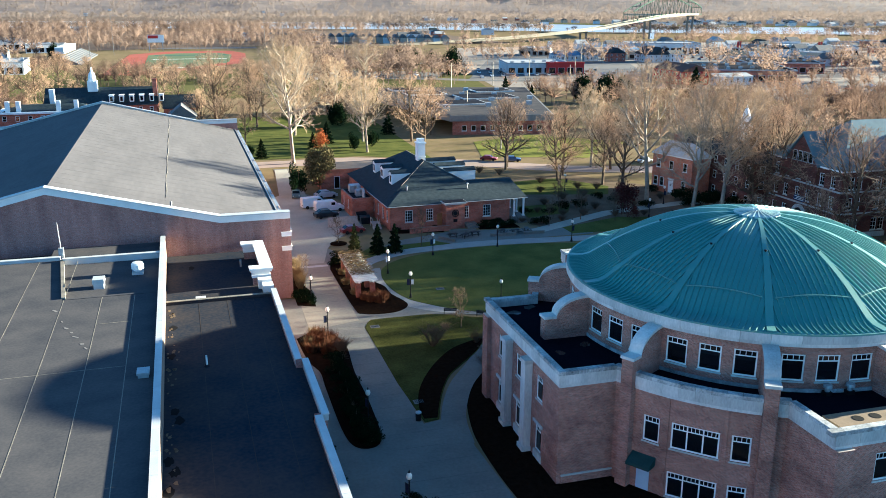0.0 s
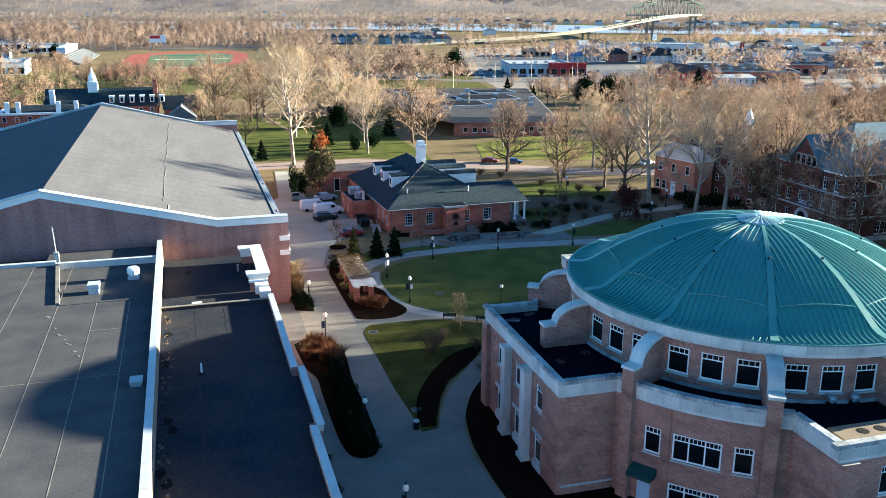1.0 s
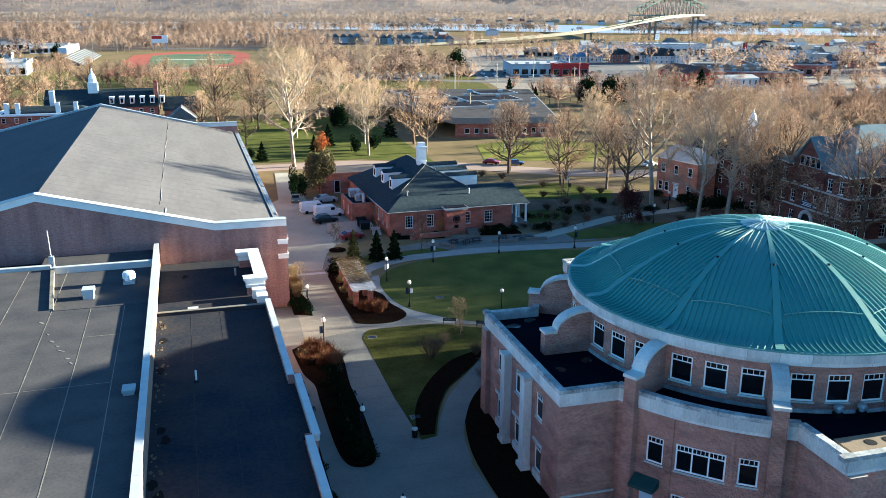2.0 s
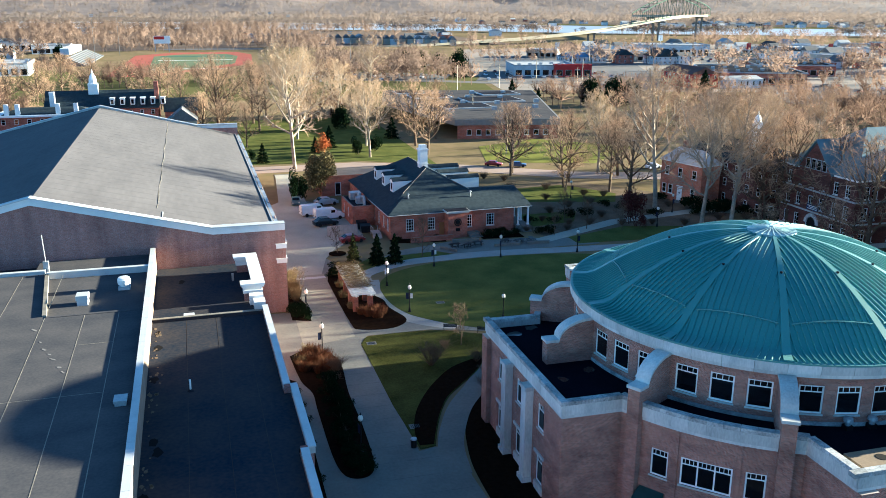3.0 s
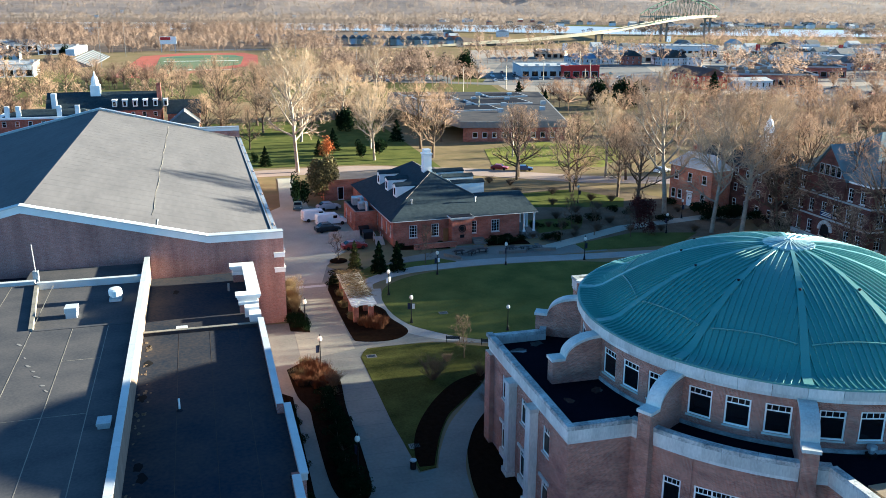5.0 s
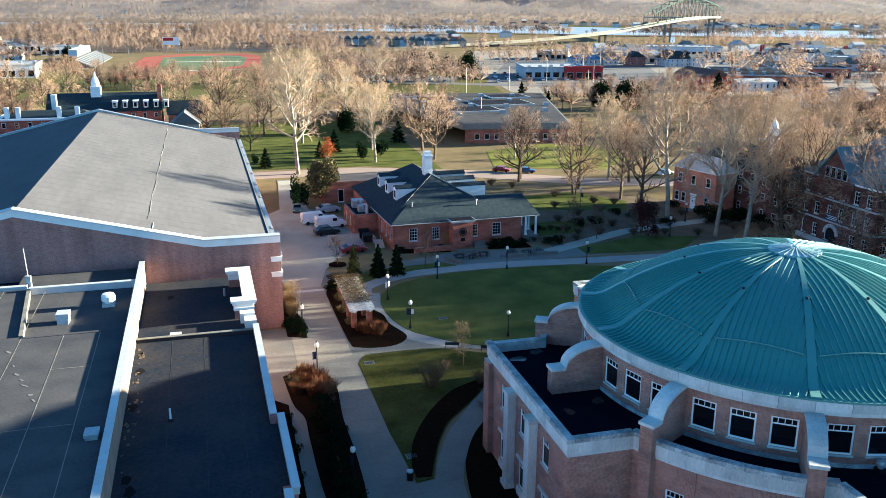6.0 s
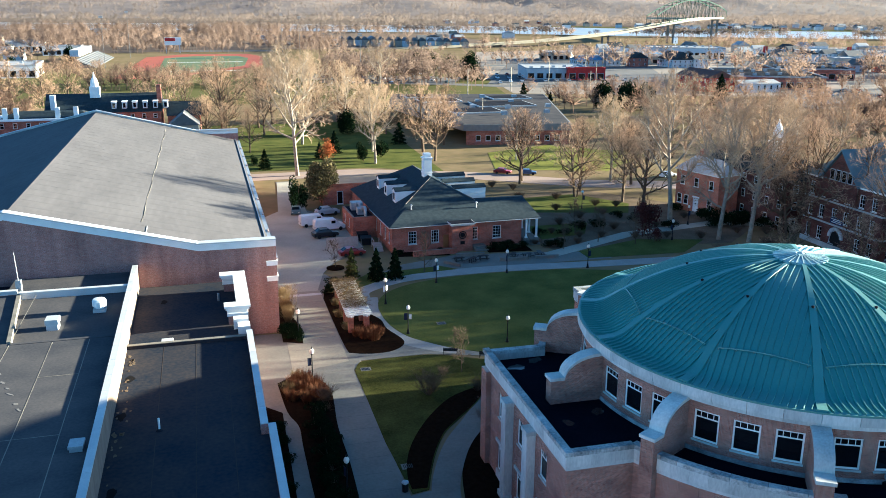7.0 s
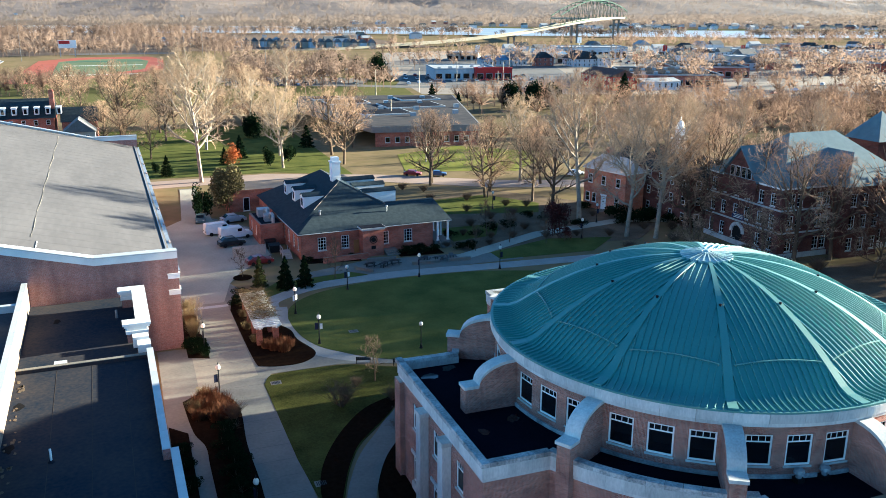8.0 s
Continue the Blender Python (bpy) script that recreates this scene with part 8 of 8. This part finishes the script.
# ---------------------------------------------------------------- distant leafless woods
def woods(name, seed, count, where, mat, hmin, hmax, strokes, wide, label, ground=None, clump=0):
    """Many small leafless trees in one mesh: a thin trunk, limbs and short twigs that fill an uneven rounded crown.
    The twigs take their shading from the crown's outline, so that each crown is lit as one soft mass."""
    rw = np.random.RandomState(seed)
    V, N = [], []
    got = 0
    while got < count:
        p = where(rw)
        if p is None:
            continue
        x, y = p
        if clump and noise.noise(Vector((x / clump, y / clump, seed))) < -.05:
            continue
        got += 1
        z0 = ground(x, y) if ground else 0.0
        h = hmin + (hmax - hmin) * rw.rand() ** 1.5
        cr = h * rw.uniform(.30, .46)
        n = int(strokes * rw.uniform(.8, 1.2))
        u = rw.normal(0, 1, (n, 3))
        u /= np.linalg.norm(u, axis=1)[:, None]
        u[:, 2] = np.abs(u[:, 2] + .15) * np.where(rw.rand(n) < .78, 1, -.7)
        depth = rw.uniform(.2, 1.0, n) ** .5
        ph = rw.uniform(0, 6.28, 3)
        az = np.arctan2(u[:, 1], u[:, 0])
        lump = 1 + .16 * np.sin(3 * az + ph[0]) + .12 * np.sin(5 * az + ph[1] + 3 * u[:, 2])
        c = np.stack([x + u[:, 0] * cr * depth * lump, y + u[:, 1] * cr * depth * lump, z0 + h * (.58 + .36 * u[:, 2] * depth * lump)], 1)
        d = u * .8 + np.array([0, 0, .55]) + rw.normal(0, .45, (n, 3))
        d /= np.linalg.norm(d, axis=1)[:, None]
        ln = h * (rw.uniform(.06, .13, n) if wide < .1 else rw.uniform(.035, .075, n))
        side = np.cross(d, rw.normal(0, 1, (n, 3)))
        side *= (wide * (.5 + rw.rand(n)) / np.linalg.norm(side, axis=1))[:, None]
        tri = np.stack([c - d * (ln * .5)[:, None] + side, c - d * (ln * .5)[:, None] - side, c + d * (ln * .5)[:, None]], 1)
        limb = np.arange(n) % 9 == 0
        tri[limb, 0] = (x + .09, y, z0 + h * .34)
        tri[limb, 1] = (x - .09, y, z0 + h * .30)
        tri[limb, 2] = c[limb]
        out = u + np.array([0, 0, .25]) + rw.normal(0, .12, (n, 3))
        V.append(np.array([[(x - .2, y, z0), (x + .2, y, z0), (x, y, z0 + h * .6)]]))
        N.append(np.array([[.3, -.9, .1]]))
        V.append(tri)
        N.append(out)
    V, N = np.concatenate(V), np.concatenate(N)
    N /= np.linalg.norm(N, axis=1)[:, None]
    face = np.cross(V[:, 1] - V[:, 0], V[:, 2] - V[:, 0])
    turn = (face * N).sum(1) < 0
    V[turn] = V[turn][:, ::-1]
    me = from_lists(name, V.reshape(-1, 3).tolist(), np.arange(len(V) * 3).reshape(-1, 3).tolist(), mat)
    me.polygons.foreach_set("use_smooth", [True] * len(V))
    me.normals_split_custom_set_from_vertices(np.repeat(N, 3, axis=0).tolist())
    return tagged(part(name, me, mat), label, "woods", kind="stuff")


def in_mid(rw):
    z = rw.rand()
    if z < .35:
        x, y = rw.uniform(100, 330), rw.uniform(225, 400)
        if (x < 142 and y > 258) or x < 118 + (y - 225) * .12:
            return None
        if 245 < x < 400 and y > 300 and rw.rand() < .75:
            return None
        if x < 250 and rw.rand() < (.65 if y > 285 else .4):
            return None
    elif z < .62:
        x, y = rw.uniform(-200, -62), rw.uniform(230, 620)
        if x < -.27 * y - 40 or (y > 420 and rw.rand() < .75):
            return None
    elif z < .7:
        x, y = rw.uniform(180, 420), rw.uniform(180, 330)
    else:
        x, y = rw.uniform(-60, 150), rw.uniform(330, 520)
        if not (y < 345 or y > 470) or (60 < x < 142 and y < 375):
            return None
    return x, y


def in_far(rw):
    z = rw.rand()
    if z < .28:
        x, y = rw.uniform(-420, 300), rw.uniform(830, 1400)
    elif z < .42:
        x, y = rw.uniform(-420, -100), rw.uniform(600, 900)
    elif z < .66:
        x, y = rw.uniform(200, 980), rw.uniform(420, 900)
        if rw.rand() < .86 and y < 760:
            return None
    elif z < .78:
        x, y = rw.uniform(300, 1000), rw.uniform(250, 500)
    else:
        x, y = rw.uniform(-300, 700), rw.uniform(1150, 1500)
    if (120 < x < 470 and y > 690) and rw.rand() < .85:
        return None
    if x < -.27 * y - 40 or (-62 < x < 72 and 535 < y < 812) or (x < -70 and 440 < y < 830 and rw.rand() < .8) or y > 1530 - x * .58 and x > 100 and y > 800:
        return None
    return x, y


def fan(rw, y0, y1):
    """A place in the broad fan of land that opens to the north-east."""
    y = rw.uniform(y0, y1)
    return rw.uniform(-.25 * y - 60, 1.12 * y + 60), y


def far_bank(rw):
    x, y = fan(rw, 1000, 2900)
    edge = float(np.interp(x, [-1200, -400, 200, 640, 860, 1150, 1700, 3300], [2300, 2150, 1950, 1720, 1460, 1330, 960, 900]))
    return None if y < edge + (30 if x < 650 else 110) else (x, y)


# distance haze is put into the far twig colour, paler and greyer than brown_twigs
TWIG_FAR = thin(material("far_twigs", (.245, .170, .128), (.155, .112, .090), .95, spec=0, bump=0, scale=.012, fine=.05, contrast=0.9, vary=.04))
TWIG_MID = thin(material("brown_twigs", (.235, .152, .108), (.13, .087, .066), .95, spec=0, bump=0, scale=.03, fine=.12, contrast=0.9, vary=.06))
woods("bare_woods", 1, 850, in_mid, TWIG_MID, 8, 13, 260, .08, "leafless brown trees with fine twigs")
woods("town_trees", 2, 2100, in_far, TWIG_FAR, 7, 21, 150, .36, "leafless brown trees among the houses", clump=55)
# greyer again for shore, bank and hills: more haze mixed into the colour
TWIG_HAZE = thin(material("hazed_far_twigs", (.265, .200, .160), (.115, .102, .098), .95, spec=0, bump=0, scale=.006, fine=.03, contrast=0.9, vary=.05))
def by_field(rw):
    """Trees round the sports ground and along the roads behind it."""
    z = rw.rand()
    if z < .55:
        x, y = rw.uniform(78, 330), rw.uniform(570, 1000)
    elif z < .8:
        x, y = rw.uniform(-150, 200), rw.uniform(815, 960)
    else:
        x, y = rw.uniform(75, 150), rw.uniform(440, 620)
    return None if x > 120 and y > 690 else (x, y)


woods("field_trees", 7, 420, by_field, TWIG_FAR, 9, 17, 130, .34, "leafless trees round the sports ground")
woods("bank_woods", 3, 4400, far_bank, TWIG_HAZE, 9, 23, 64, .9, "leafless woods on the far river bank", clump=130)


def on_hill(rw):
    return fan(rw, 2830, 3500)


def hill_z(x, y):
    f = math.sin(math.pi / 2 * (y - 2800) / 1000)
    return max(0, 105 * f * (0.75 + 0.35 * noise.noise(Vector((x / 420, y / 420, 3.1))))) - 4


woods("hill_woods", 4, 3400, on_hill, TWIG_HAZE, 16, 25, 34, 1.2, "leafless woods on the distant hills", hill_z)


def near_bank(rw):
    """Trees along the near shore, thick to the west and in clumps by the bridge."""
    x = rw.uniform(-1100, 1300)
    edge = float(np.interp(x, [-2500, -400, 100, 380, 600, 850, 1500], [1980, 1640, 1480, 1360, 1180, 1040, 760]))
    if x > 500 and math.sin(x / 47) + .6 * math.sin(x / 19) < -.4:
        return None
    return x, edge - rw.uniform(4, 90 if x < 250 else 25)


woods("shore_trees", 6, 1800, near_bank, TWIG_HAZE, 11, 18, 60, .75, "leafless trees along the near river bank")


def east_side(rw):
    """Campus trees east of the lawns, beyond the dome; the unseen ones are added for shade."""
    x, y = rw.uniform(96, 240), rw.uniform(20, 140)
    if x < 118 + max(0, (y - 120)) * 1.6 and y > 92:
        return None
    if 109 < x < 162 and 121 < y < 156:
        return None
    return x, y


def east_row(rw):
    """Unseen tall trees, added east of the round hall to dapple the lawn wedge and the plaza."""
    return rw.uniform(116, 150), rw.uniform(97, 109)


woods("campus_row", 8, 11, east_row, TWIG_MID, 17, 24, 420, .08, "unseen tall leafless trees added to dapple the plaza")
woods("campus_thicket", 5, 180, east_side, TWIG_MID, 15, 24, 420, .08, "leafless campus thicket, its unseen part added for shade")
